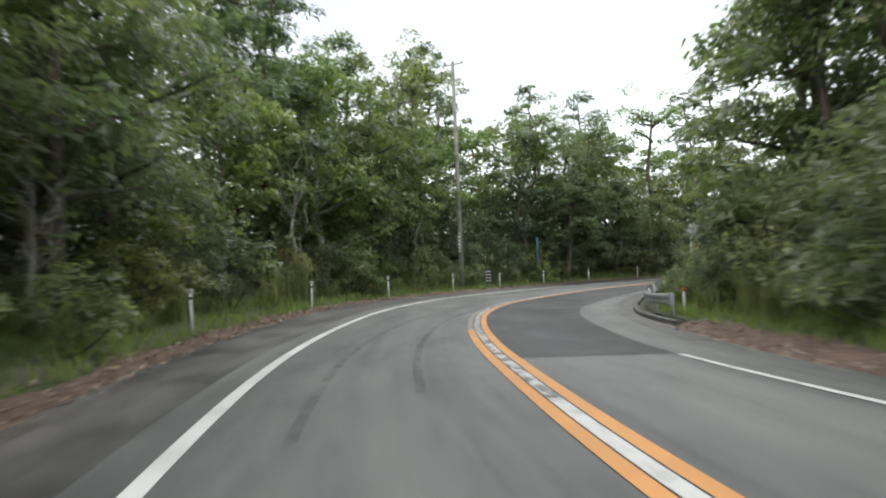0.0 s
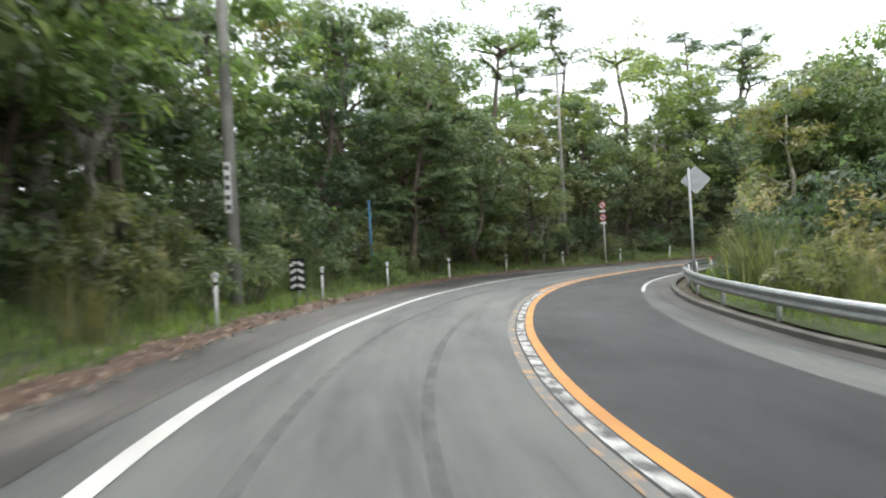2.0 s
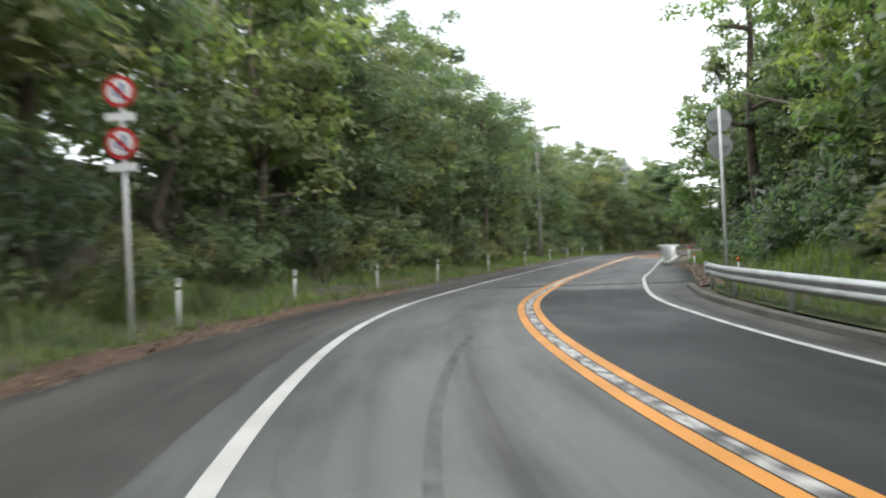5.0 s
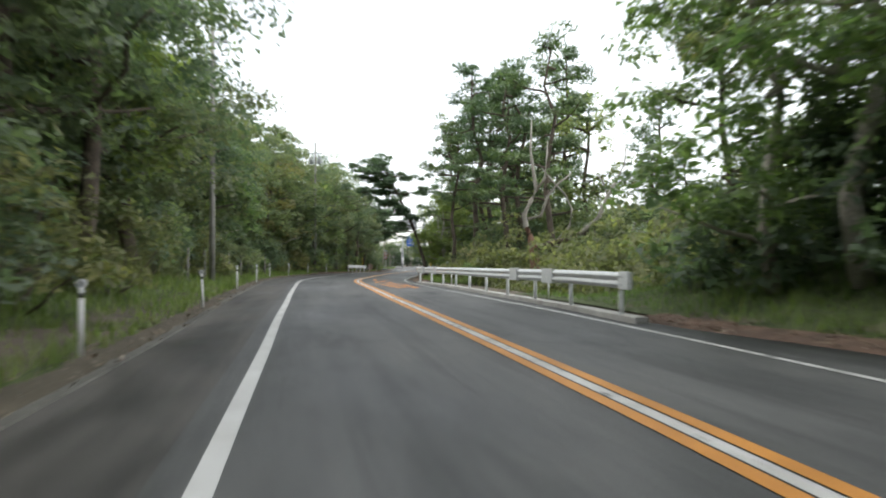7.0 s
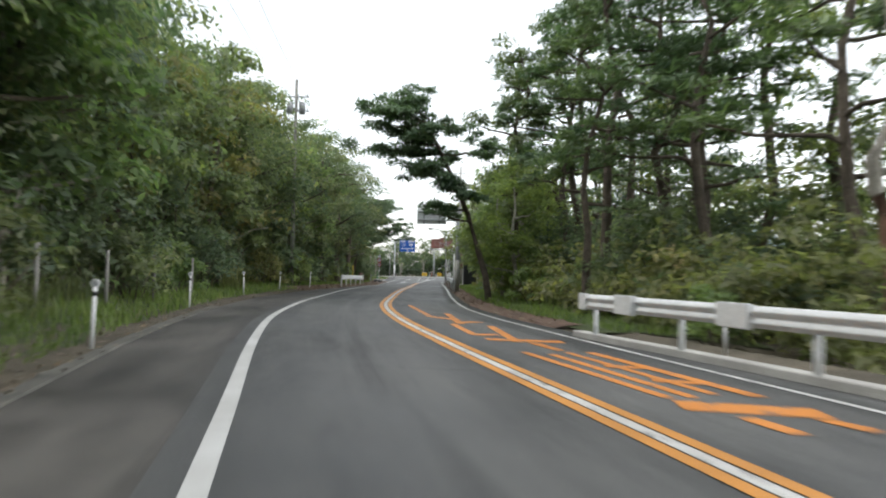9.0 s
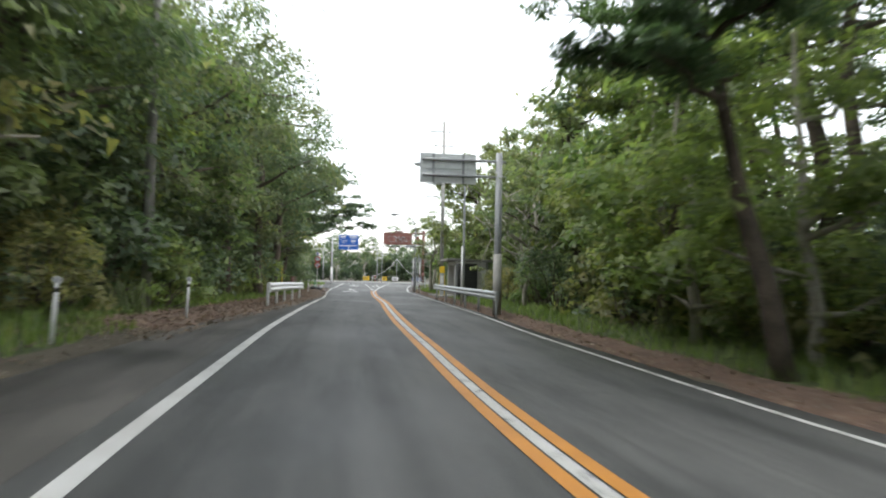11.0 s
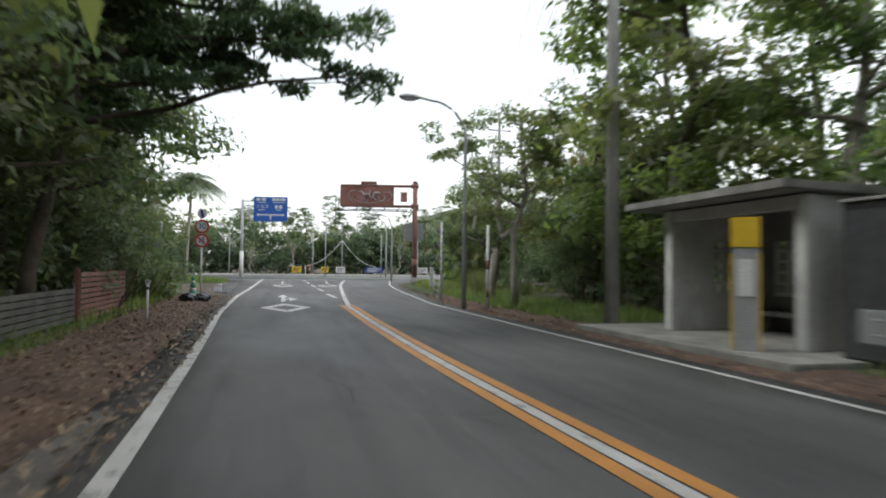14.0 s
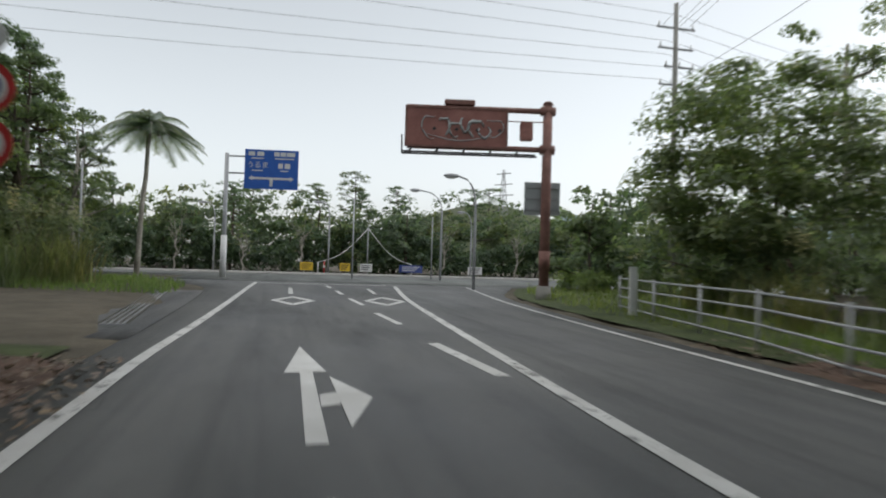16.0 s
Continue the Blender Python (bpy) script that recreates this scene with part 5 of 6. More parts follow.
def pine(height, spread_r, label="tall pine with layered dark needle crowns", group="roadside pines", lean=0.0, first=0.45, bark=BARK, per=66):
    top = (lean + RNG.uniform(-0.5, 0.5), RNG.uniform(-0.5, 0.5), height * 0.97)
    stem = wander((0, 0, -0.3), top, 7, 0.2)
    wood = [(stem, np.linspace(0.16, 0.03, 8) * height / 10)]
    cs, rs = [], []
    for k in range(13):
        t = first + (1 - first) * (k + RNG.uniform(0, 0.8)) / 13
        i = t * 7
        base = stem[int(i)] + (stem[min(7, int(i) + 1)] - stem[int(i)]) * (i - int(i))
        ang = k * 2.4 + RNG.uniform(-0.5, 0.5)
        reach = spread_r * RNG.uniform(0.5, 1.0) * (1.25 - 0.85 * (t - first) / (1 - first))
        end = base + np.array([math.cos(ang) * reach, math.sin(ang) * reach, RNG.uniform(-0.05, 0.3) * reach])
        p = wander(base, end, 4, 0.13)
        wood.append((p, np.linspace(0.055, 0.014, 5) * height / 10))
        for q in (p[2], p[3], p[4], (p[3] + p[4]) / 2 + RNG.normal(0, 0.35, 3)):
            cs.append(q + RNG.normal(0, 0.22, 3) + (0, 0, 0.12))
            rs.append(RNG.uniform(0.36, 0.66) * spread_r / 2.4)
    cs.append(np.array(top) + (0, 0, 0.1))
    rs.append(0.45)
    p, o = clumps(cs, rs, per, 0.46)
    v, f = leaf_cards(p, o + (0, 0, 0.6), 0.32, 0.24, 0.6)
    return tree_thing("pine", label, wood, bark, quick_mesh("crown", v, f, NEEDLE, rounded(o)), group)


def bare_tree(height, spread_r, bark, leafy=0, leaf_mat=None, label="half-bare tree with pale twisting limbs", group="pale-limbed trees", thick=1.0):
    stem = wander((0, 0, -0.3), (RNG.uniform(-0.8, 0.8), RNG.uniform(-0.8, 0.8), height * 0.6), 5, 0.2)
    wood = [(stem, np.linspace(0.2, 0.1, 6) * height / 9 * thick)]
    cs, rs = [], []
    for k in range(9):
        base = stem[RNG.integers(2, 6)]
        ang = 2 * math.pi * k / 9 + RNG.uniform(-0.4, 0.4)
        reach = spread_r * RNG.uniform(0.5, 1)
        end = base + np.array([math.cos(ang) * reach, math.sin(ang) * reach, RNG.uniform(0.25, 0.6) * height])
        p = wander(base, end, 5, 0.25)
        wood.append((p, np.linspace(0.085, 0.02, 6) * height / 9 * thick))
        for j in range(3):
            tip = p[RNG.integers(2, 6)]
            q = wander(tip, tip + RNG.normal(0, 0.8, 3) + (0, 0, 0.7), 3, 0.12)
            wood.append((q, np.linspace(0.03, 0.01, 4)))
            cs.append(q[-1])
            rs.append(RNG.uniform(0.3, 0.6))
    fol = None
    if leafy:
        p, o = clumps(cs, rs, leafy, 0.6)
        v, f = leaf_cards(p, o, 0.2)
        fol = quick_mesh("crown", v, f, leaf_mat, rounded(o))
    return tree_thing("tree", label, wood, bark, fol, group)


def shrub(height, r, leaf_mat, n_clump=16, per=90, size=0.16, label="dense green shrub at the edge of the woods"):
    ob = thing("shrub", label, "shrub", "roadside shrubs")
    wood, cs, rs = [], [], []
    for k in range(n_clump):
        ang, q = RNG.uniform(0, 6.28), RNG.uniform(0.1, 1) ** 0.5
        z = height * RNG.uniform(0.12, 0.92)
        w = r * (1.05 - 0.55 * z / height)
        c = np.array([math.cos(ang) * w * q, math.sin(ang) * w * q, z])
        cs.append(c)
        rs.append(RNG.uniform(0.35, 0.6) * r / 1.3)
        if k % 2 == 0:
            wood.append((wander((c[0] * 0.15, c[1] * 0.15, -0.15), c, 3, 0.08), np.linspace(0.03, 0.01, 4)))
    p, o = clumps(cs, rs, per, 0.85)
    v, f = leaf_cards(p, o, size)
    part("stem", tubes_mesh("stem", wood, BARK, 5), BARK, ob)
    part("foliage", quick_mesh("foliage", v, f, leaf_mat, rounded(o)), None, ob)
    return ob


def blade_cloud(bases, heights, widths, lean):
    """Curved grass blades as thin three-piece ribbons."""
    n = len(bases)
    ang = RNG.uniform(0, 2 * math.pi, n)
    out = np.c_[np.cos(ang), np.sin(ang), np.zeros(n)] * (lean * RNG.uniform(0.3, 1.2, n) * heights)[:, None]
    side = np.c_[-np.sin(ang), np.cos(ang), np.zeros(n)] * widths[:, None] / 2
    up = np.c_[np.zeros(n), np.zeros(n), heights]
    p1 = bases + up * 0.55 + out * 0.3
    p2 = bases + up * RNG.uniform(0.75, 1.0, n)[:, None] + out
    v = np.stack([bases - side, bases + side, p1 + side * 0.8, p1 - side * 0.8, p2 + side * 0.15, p2 - side * 0.15], 1).reshape(-1, 3)
    i = 6 * np.arange(n)[:, None]
    q = np.concatenate([i + [0, 1, 2, 3], i + [3, 2, 4, 5]])
    return v, q


def reed_clump(height, n=90, plumes=5, label="clump of tall arching silver grass"):
    ob = thing("silver_grass", label, "grass clump", "silver grass clumps")
    b = np.c_[RNG.normal(0, 0.28, (n, 2)), np.full(n, -0.05)]
    v, q = blade_cloud(b, height * RNG.uniform(0.5, 1.0, n), np.full(n, 0.035), 0.65)
    part("blade_tuft", quick_mesh("blade_tuft", v, q, REED), None, ob)
    if plumes:
        pts = []
        for _ in range(plumes):
            a = RNG.uniform(0, 6.28)
            c = np.array([math.cos(a) * 0.35, math.sin(a) * 0.35, height * RNG.uniform(0.95, 1.2)])
            pts.append(c + RNG.normal(0, 1, (26, 3)) * (0.05, 0.05, 0.14))
        pts = np.concatenate(pts)
        v, f = leaf_cards(pts, np.tile((0, 0, 1.0), (len(pts), 1)), 0.13, 0.3, 0.4)
        part("plume", quick_mesh("plume", v, f, PLUME), None, ob, "pale dry plumes")
    return ob


def palm(height):
    ob = thing("palm_tree", "slender palm with drooping feathery fronds", "palm tree")
    stem = wander((0, 0, -0.3), (0.4, 0.2, height), 6, 0.05)
    part("trunk", tubes_mesh("trunk", [(stem, np.linspace(0.17, 0.11, 7))], PALE_BARK, 9), PALE_BARK, ob)
    for k in range(32):
        a, tilt = k * 2.399, RNG.uniform(-0.5, 1.25)
        t = np.linspace(0, 1, 10)[:, None]
        way = np.array([math.cos(a), math.sin(a), 0])
        side = np.array([-math.sin(a), math.cos(a), 0])
        rib = stem[-1] + way * 3.1 * t * (1.05 - 0.35 * max(tilt, 0)) + np.array([0, 0, 1.0]) * (tilt * 2.2 * t - (1.3 + 0.9 * max(tilt, 0)) * t**2)
        vs, fs = [], []
        for i in range(1, 10):
            for sgn in (-1, 1):
                for j in range(5):
                    p = rib[i - 1] + (rib[i] - rib[i - 1]) * j / 5
                    ln = 0.95 * math.sin(math.pi * (0.14 + 0.8 * i / 10)) * RNG.uniform(0.8, 1.1)
                    tip = p + side * sgn * ln * 0.75 + way * 0.3 * ln + np.array([0, 0, -0.55 * ln])
                    n = len(vs)
                    vs += [p, p + (rib[i] - rib[i - 1]) * 0.17, tip]
                    fs.append((n, n + 1, n + 2))
        frond = part("frond", quick_mesh("frond", np.array(vs), np.array(fs), LEAF_DARK), None, ob)
        part("rib", tubes_mesh("rib", [(rib, np.linspace(0.03, 0.008, 10))], PALE_BARK, 5), PALE_BARK, frond)
    return ob


BROAD = [broadleaf(8.0, 2.7, LEAF), broadleaf(8.6, 2.9, LEAF, low=0.2), broadleaf(7.4, 2.5, LEAF_LIGHT, low=0.25), broadleaf(9.0, 2.6, LEAF_DARK, low=0.22),
         broadleaf(8.2, 3.0, LEAF_DRY, 36, 76, bark=PALE_BARK)]
DENSE = [broadleaf(9.5, 3.2, LEAF, 66, 100, 0.25, BARK, 0.1, "full leafy tree with foliage down to the ground"), broadleaf(9.0, 3.4, LEAF_LIGHT, 66, 100, 0.25, PALE_BARK, 0.12, "full light green tree hanging over the verge")]
OPEN = [broadleaf(11.0, 2.6, LEAF, 30, 90, 0.2, PALE_BARK, 0.5, "slender tree with an open leafy crown"), broadleaf(12.0, 2.8, LEAF_LIGHT, 30, 90, 0.2, BARK, 0.55, "slender tree with an open leafy crown")]
PINES = [pine(12, 2.7, first=0.36), pine(13, 2.8, first=0.42), pine(11, 3.0, first=0.3, lean=0.8), pine(12.5, 2.2, first=0.46)]
NEAR = [broadleaf(9.4, 3.1, LEAF_DARK, 52, 130, 0.165, BARK, 0.12, "dark small-leaved tree leaning over the verge"), broadleaf(9.0, 3.2, LEAF, 52, 130, 0.165, BARK, 0.15, "small-leaved green tree leaning over the verge")]
SHRUBS = [shrub(2.4, 1.5, LEAF), shrub(1.9, 1.3, LEAF_LIGHT), shrub(2.8, 1.6, LEAF_DARK), shrub(2.2, 1.5, LEAF_DRY, 15, 90)]
UNDER = [shrub(4.6, 2.2, LEAF_DARK, 26, 85, 0.2, "dark leafy undergrowth between the trunks"), shrub(4.0, 2.0, LEAF, 24, 85, 0.2, "tangled green undergrowth below the trees")]
REEDS = [reed_clump(1.9, 90, 4), reed_clump(1.5, 80, 0), reed_clump(2.2, 100, 7, "clump of tall silver grass with pale plumes")]
BARE = [bare_tree(9, 2.6, PALE_BARK, 26, LEAF), bare_tree(8, 2.4, PALE_BARK, 30, LEAF_LIGHT)]


for i, pattern in enumerate(BROAD + DENSE + OPEN + PINES + UNDER + BARE):
    pattern.matrix_basis = stand(6 + 7.5 * i, -17 - 3 * (i % 2), 40 * i)
for i, pattern in enumerate(NEAR):
    pattern.matrix_basis = stand(150 + 9 * i, -10.5, 80 * i)
for i, pattern in enumerate(SHRUBS + REEDS):
    pattern.matrix_basis = stand(33 + 4 * i, -6.4, 50 * i)


def plant(pool, s, d, scale=1.0, sink=0.0):
    return copy_thing(pool[RNG.integers(len(pool))], stand(s, d, RNG.uniform(0, 360), scale, -sink))


def row(side, s0, s1, step, out, jitter, pools, lo, hi, keep=lambda s, d: True):
    """A loose row of plants beside the road, out units beyond the asphalt's edge."""
    s = s0
    while s < s1:
        q = s + RNG.uniform(-0.4, 0.4) * step
        e = float(smooth(EDGE_L if side < 0 else EDGE_R, q))
        d = e + side * (out + RNG.uniform(-jitter, jitter))
        pool = pools[RNG.choice(len(pools), p=np.array([w for _, w in pools]) / sum(w for _, w in pools))][0]
        if keep(q, d):
            plant(pool, q, d, RNG.uniform(lo, hi))
        s += step


def clear_of_fixtures(s, d):
    """Keeps the shelter, the drive and the open junction free."""
    if s > 244.5:
        return True
    if 175.5 < s < 190.8 and -5.0 < d < -3:
        return False
    if 176.5 < s < 186 and 5 < d < 10:
        return False
    if 198.5 < s < 210.5 and -15 < d < 0 or s > 213 and -8 < d < 0:
        return False
    if s > 195 and 0 < d < 12:
        return False
    return True


def thicket(name, s0, s1, near, far, high, n, mat, label, side=0, low=0.0, leaf=0.28, per=34, size=0.8):
    """Undergrowth too dense to count: leaf clumps from the ground up. Side 0: near and far are offsets from the road's middle."""
    s, o = RNG.uniform(s0, s1, n), RNG.uniform(near, far, n)
    d = o if side == 0 else smooth(EDGE_L if side < 0 else EDGE_R, s) + side * o
    ok = np.array([clear_of_fixtures(a, b) for a, b in zip(s, d)])
    s, d, o = s[ok], d[ok], o[ok]
    x, y = spot(s, d)
    crown = 0.72 + 0.2 * np.sin(0.43 * s + 0.31 * d) + 0.14 * np.sin(1.13 * s - 0.7 * d + 2)
    h = (low + (1 - low) * RNG.uniform(0, 1, len(s)) ** 1.1) * high * crown
    if side:
        h *= np.clip((o - near + 0.6) / 2.0, 0.35, 1)
    c = np.c_[x, y, land_z(s, d) + h + 0.2]
    p, out = clumps(c, RNG.uniform(0.6, 1.25, len(c)) * size, per, 0.8)
    v, f = leaf_cards(p, out, leaf, 0.55)
    tagged(new(name, quick_mesh(name, v, f, mat, rounded(out))), label, "undergrowth", "", "stuff")


UG = "dense dark undergrowth filling the woods"
WOODS = "closed mass of green woodland behind the first trees"
thicket("undergrowth", 0, 100, 3.0, 9, 5.6, 1900, LEAF_DARK, UG, -1)
thicket("undergrowth", 95, 197, 3.2, 9, 5.0, 1400, LEAF_DARK, UG, -1)
thicket("woodland", 0, 50, 6.5, 13, 11.0, 850, LEAF, WOODS, -1, 0.1, 0.4, 34, 1.25)
thicket("woodland", 112, 150, 2.6, 6, 8.0, 520, LEAF_DARK, "dark foliage hanging over the verge", -1, 0.1, 0.26, 36, 0.95)
thicket("woodland", 152, 196, 2.0, 6, 8.5, 640, LEAF_DARK, "dark foliage hanging over the fence", -1, 0.16, 0.26, 36, 0.95)
thicket("woodland", 45, 110, 7.0, 14, 9.0, 950, LEAF, WOODS, -1, 0.15, 0.42, 34, 1.25)
thicket("woodland", 95, 197, 6.0, 12, 10.5, 1200, LEAF, WOODS, -1, 0.15, 0.42, 34, 1.25)
thicket("undergrowth", 8, 36, 4.6, 12, 4.5, 500, LEAF_DARK, UG, 1)
thicket("woodland", 4, 35, 9, 16, 8.5, 380, LEAF, WOODS, 1, 0.1, 0.42, 34, 1.25)
thicket("undergrowth", 32, 64, 2.4, 10, 2.0, 480, LEAF_DRY, "olive scrub and dry grass inside the bend", 1, 0.0, 0.26, 26, 0.6)
thicket("undergrowth", 56, 103, 3.0, 9, 4.5, 900, LEAF_DARK, UG, 1)
thicket("undergrowth", 112, 133, 7, 15, 5.4, 420, LEAF_DARK, UG, 1)
thicket("undergrowth", 88, 106, 1.7, 7.5, 4.4, 520, LEAF_DARK, "dark tangled growth down the bank", 1)
thicket("woodland", 60, 100, 9, 17, 6.5, 520, LEAF, WOODS, 1, 0.1, 0.42, 34, 1.25)
thicket("undergrowth", 104, 134, 3.2, 14, 4.6, 900, LEAF_DRY, "olive scrub on the falling slope", 1, 0.0, 0.3)
thicket("woodland", 100, 150, 13, 28, 5.6, 650, LEAF, WOODS, 1, 0.0, 0.42, 34, 1.25)
thicket("undergrowth", 130, 196, 3.6, 11, 4.4, 1200, LEAF_DARK, UG, 1)
thicket("undergrowth", 130, 160, 2.4, 8, 3.0, 450, LEAF_DRY, "dry olive scrub below the pines", 1)
thicket("woodland", 134, 200, 9, 17, 9.0, 900, LEAF, WOODS, 1, 0.1, 0.42, 34, 1.25)

thicket("woodland", 40, 120, 14, 22, 6.0, 400, LEAF_DARK, "deep shaded woods up the slope", -1, 0.0, 0.5, 30, 1.5)
# left of the road
row(-1, 0, 196, 2.2, 2.5, 0.5, [(SHRUBS, 5), (REEDS, 2)], 0.75, 1.2, clear_of_fixtures)
row(-1, 0, 80, 2.4, 1.7, 0.3, [(REEDS, 3), (SHRUBS, 1)], 0.5, 0.85)
row(-1, 0, 198, 3.6, 4.2, 0.6, [(UNDER, 2), (BROAD, 4), (DENSE, 1)], 1.05, 1.4, clear_of_fixtures)
row(-1, 90, 198, 5.0, 4.4, 0.5, [(NEAR, 1)], 1.25, 1.5, clear_of_fixtures)
row(-1, -4, 46, 4.4, 6.4, 0.9, [(BROAD, 5), (OPEN, 2), (DENSE, 1)], 1.15, 1.45, clear_of_fixtures)
row(-1, 46, 200, 4.0, 6.4, 0.9, [(BROAD, 6), (OPEN, 1), (DENSE, 2)], 1.4, 1.8, clear_of_fixtures)
row(-1, -4, 46, 6.0, 10, 1.4, [(OPEN, 3), (PINES, 4)], 1.25, 1.6, clear_of_fixtures)
row(-1, 46, 200, 6.4, 10, 1.4, [(BROAD, 4), (OPEN, 3), (PINES, 3)], 1.4, 1.75, clear_of_fixtures)
row(-1, 44, 120, 7.5, 14.5, 2.0, [(PINES, 4), (OPEN, 3)], 1.35, 1.65)
row(-1, 24, 60, 5.0, 11.5, 1.5, [(PINES, 3), (OPEN, 3), (BROAD, 1)], 1.4, 1.7)
# right of the road
row(1, 10, 38, 2.4, 3.2, 0.5, [(UNDER, 2), (SHRUBS, 3)], 0.7, 1.1)
row(1, 20, 78, 2.2, 2.0, 0.5, [(REEDS, 4), (SHRUBS, 2)], 0.55, 0.95)
row(1, 10, 33, 3.8, 6.6, 1.0, [(BROAD, 3), (DENSE, 2), (OPEN, 1)], 1.15, 1.5)
row(1, 8, 33, 4.6, 11.5, 1.0, [(BROAD, 3), (OPEN, 2), (PINES, 1)], 1.25, 1.55)
row(1, 62, 84, 3.6, 4.8, 0.8, [(BROAD, 4), (UNDER, 2), (DENSE, 2)], 0.9, 1.2)
row(1, 84, 104, 3.6, 4.8, 0.8, [(BROAD, 1), (UNDER, 3)], 0.9, 1.2)
row(1, 76, 98, 4.6, 9.5, 1.2, [(BROAD, 2), (OPEN, 4), (PINES, 1)], 1.0, 1.3)
row(1, 88, 104, 3.6, 4.6, 0.8, [(OPEN, 3), (BARE, 1), (UNDER, 1)], 1.0, 1.25)
row(1, 129, 137, 3.5, 15.0, 2.0, [(PINES, 3), (OPEN, 2)], 0.8, 1.05)
row(1, 128, 178, 2.8, 3.2, 0.6, [(SHRUBS, 4), (REEDS, 2), (UNDER, 1)], 0.7, 1.1, clear_of_fixtures)
row(1, 131, 160, 3.6, 6.5, 1.2, [(PINES, 5), (UNDER, 2)], 1.35, 1.65)
row(1, 136, 160, 5.0, 11.0, 1.8, [(PINES, 5), (OPEN, 2)], 1.2, 1.6)
for s, d, q in ((116, 15, 0.75), (119, 18.5, 0.9), (122, 14.5, 0.7), (125, 19.5, 0.85), (128.5, 16.5, 0.8), (121, 23, 0.95), (126, 25, 0.95), (114, 20, 0.85), (117, 26, 1.0), (131, 27, 1.0), (123.5, 17, 0.75), (111.5, 24, 0.95)):
    plant(BROAD + OPEN[:1] + BARE, s, d, q)
row(1, 148, 182, 3.8, 6.2, 0.9, [(BROAD, 3), (UNDER, 2), (OPEN, 2)], 1.0, 1.25, clear_of_fixtures)
row(1, 185, 196, 3.4, 4.6, 0.7, [(BROAD, 3), (UNDER, 2)], 0.8, 1.0, clear_of_fixtures)
row(1, 150, 181, 4.2, 11.5, 1.2, [(BROAD, 3), (OPEN, 3), (PINES, 1)], 1.0, 1.25, clear_of_fixtures)
row(1, 182, 192, 4.2, 11.5, 1.2, [(BROAD, 4), (OPEN, 1)], 1.15, 1.3, clear_of_fixtures)
for s, d, q in ((174.3, 10.6, 1.0), (175.8, 11.6, 1.35), (171.6, 11.6, 1.25), (185.8, 9.6, 1.32)):
    plant(DENSE[:1], s, d, q)
for s, d, q in ((187.4, 10.2, 1.15), (196.8, 12.5, 0.7), (201, 15.5, 0.7), (192.6, 11.2, 0.7), (182.5, 12.6, 1.1), (156, 9.8, 1.15)):
    plant(DENSE[1:], s, d, q)
for s, d, q in ((177.2, 11.0, 1.08), (179.8, 12.6, 1.12), (182.8, 11.8, 1.1), (174.4, 12.4, 0.95), (36.4, 10.2, 0.85)):
    plant(OPEN[:1], s, d, q)
for s, d, q in ((98, 11, 1.2), (161, 9.2, 1.2)):
    plant(BROAD[:2], s, d, q)

for s, d, q in ((50.5, 8.3, 1.1), (52, 8.8, 1.25), (54, 8.6, 1.2), (56.5, 8.9, 1.25), (58, 8.4, 1.05), (46, 8.8, 1.0), (60.5, 9.2, 1.1), (203, 9.6, 0.8), (205, 10.2, 0.85), (201, 9.0, 0.8), (198.5, 8.4, 0.75), (207, 11.2, 0.8)):
    plant(REEDS[2:], s, d, q)
# trees that stand out
dead = thing("tree", "tall dead tree with a reddish trunk and bleached twisting limbs", "tree", "dead trees", m=stand(126.6, 11.8, 0))


def dead_limb(points, radii, mat, label="", name="limb"):
    """Points as (across, height), in a plane turned a little towards the road."""
    pts = [(x, -0.25 * x + 0.12 * math.sin(3 * x + z), z) for x, z in points]
    part(name, tubes_mesh(name, [(pts, radii)], mat, 9), mat, dead, label)


dead_limb([(0.05, -0.4), (0.1, 1.2), (0.1, 2.6), (-0.1, 3.6), (-0.4, 4.5)], [0.36, 0.32, 0.3, 0.26, 0.17], RED_BARK, "reddish rough lower trunk", "trunk")
dead_limb([(-0.22, 4.0), (-0.42, 4.5), (-0.55, 5.3), (-0.1, 6.2), (0.25, 6.9), (0.1, 8.0), (-0.1, 9.4), (-0.05, 11.4)], [0.14, 0.18, 0.17, 0.16, 0.14, 0.11, 0.08, 0.03], PALE_BARK)
dead_limb([(0.2, 6.8), (0.75, 7.6), (0.85, 9.0), (0.95, 10.0)], [0.1, 0.09, 0.06, 0.02], PALE_BARK)
dead_limb([(-0.35, 5.0), (0.5, 5.2), (0.9, 6.4), (1.5, 7.2), (2.4, 7.9)], [0.11, 0.1, 0.09, 0.06, 0.02], PALE_BARK)
dead_limb([(0.1, 3.0), (0.9, 3.4), (2.0, 3.65), (3.0, 4.1), (3.4, 4.5)], [0.2, 0.19, 0.17, 0.16, 0.13], BARK, "long bent dark limb")
dead_limb([(2.8, 4.0), (3.4, 4.5), (4.0, 5.1), (4.6, 6.4), (5.0, 7.2), (5.6, 8.4), (5.75, 9.8)], [0.12, 0.155, 0.145, 0.125, 0.1, 0.06, 0.02], PALE_BARK, "bleached upper reach of the long limb")
dead_limb([(1.5, 3.6), (2.2, 4.5), (2.4, 5.6), (2.0, 6.5), (1.2, 7.4), (0.6, 8.2)], [0.1, 0.09, 0.08, 0.07, 0.05, 0.02], PALE_BARK)
dead_limb([(4.6, 6.4), (4.3, 7.4), (3.9, 7.9)], [0.07, 0.05, 0.015], PALE_BARK)
dead_limb([(5.0, 7.2), (5.9, 7.5), (6.4, 8.2)], [0.05, 0.035, 0.012], PALE_BARK)
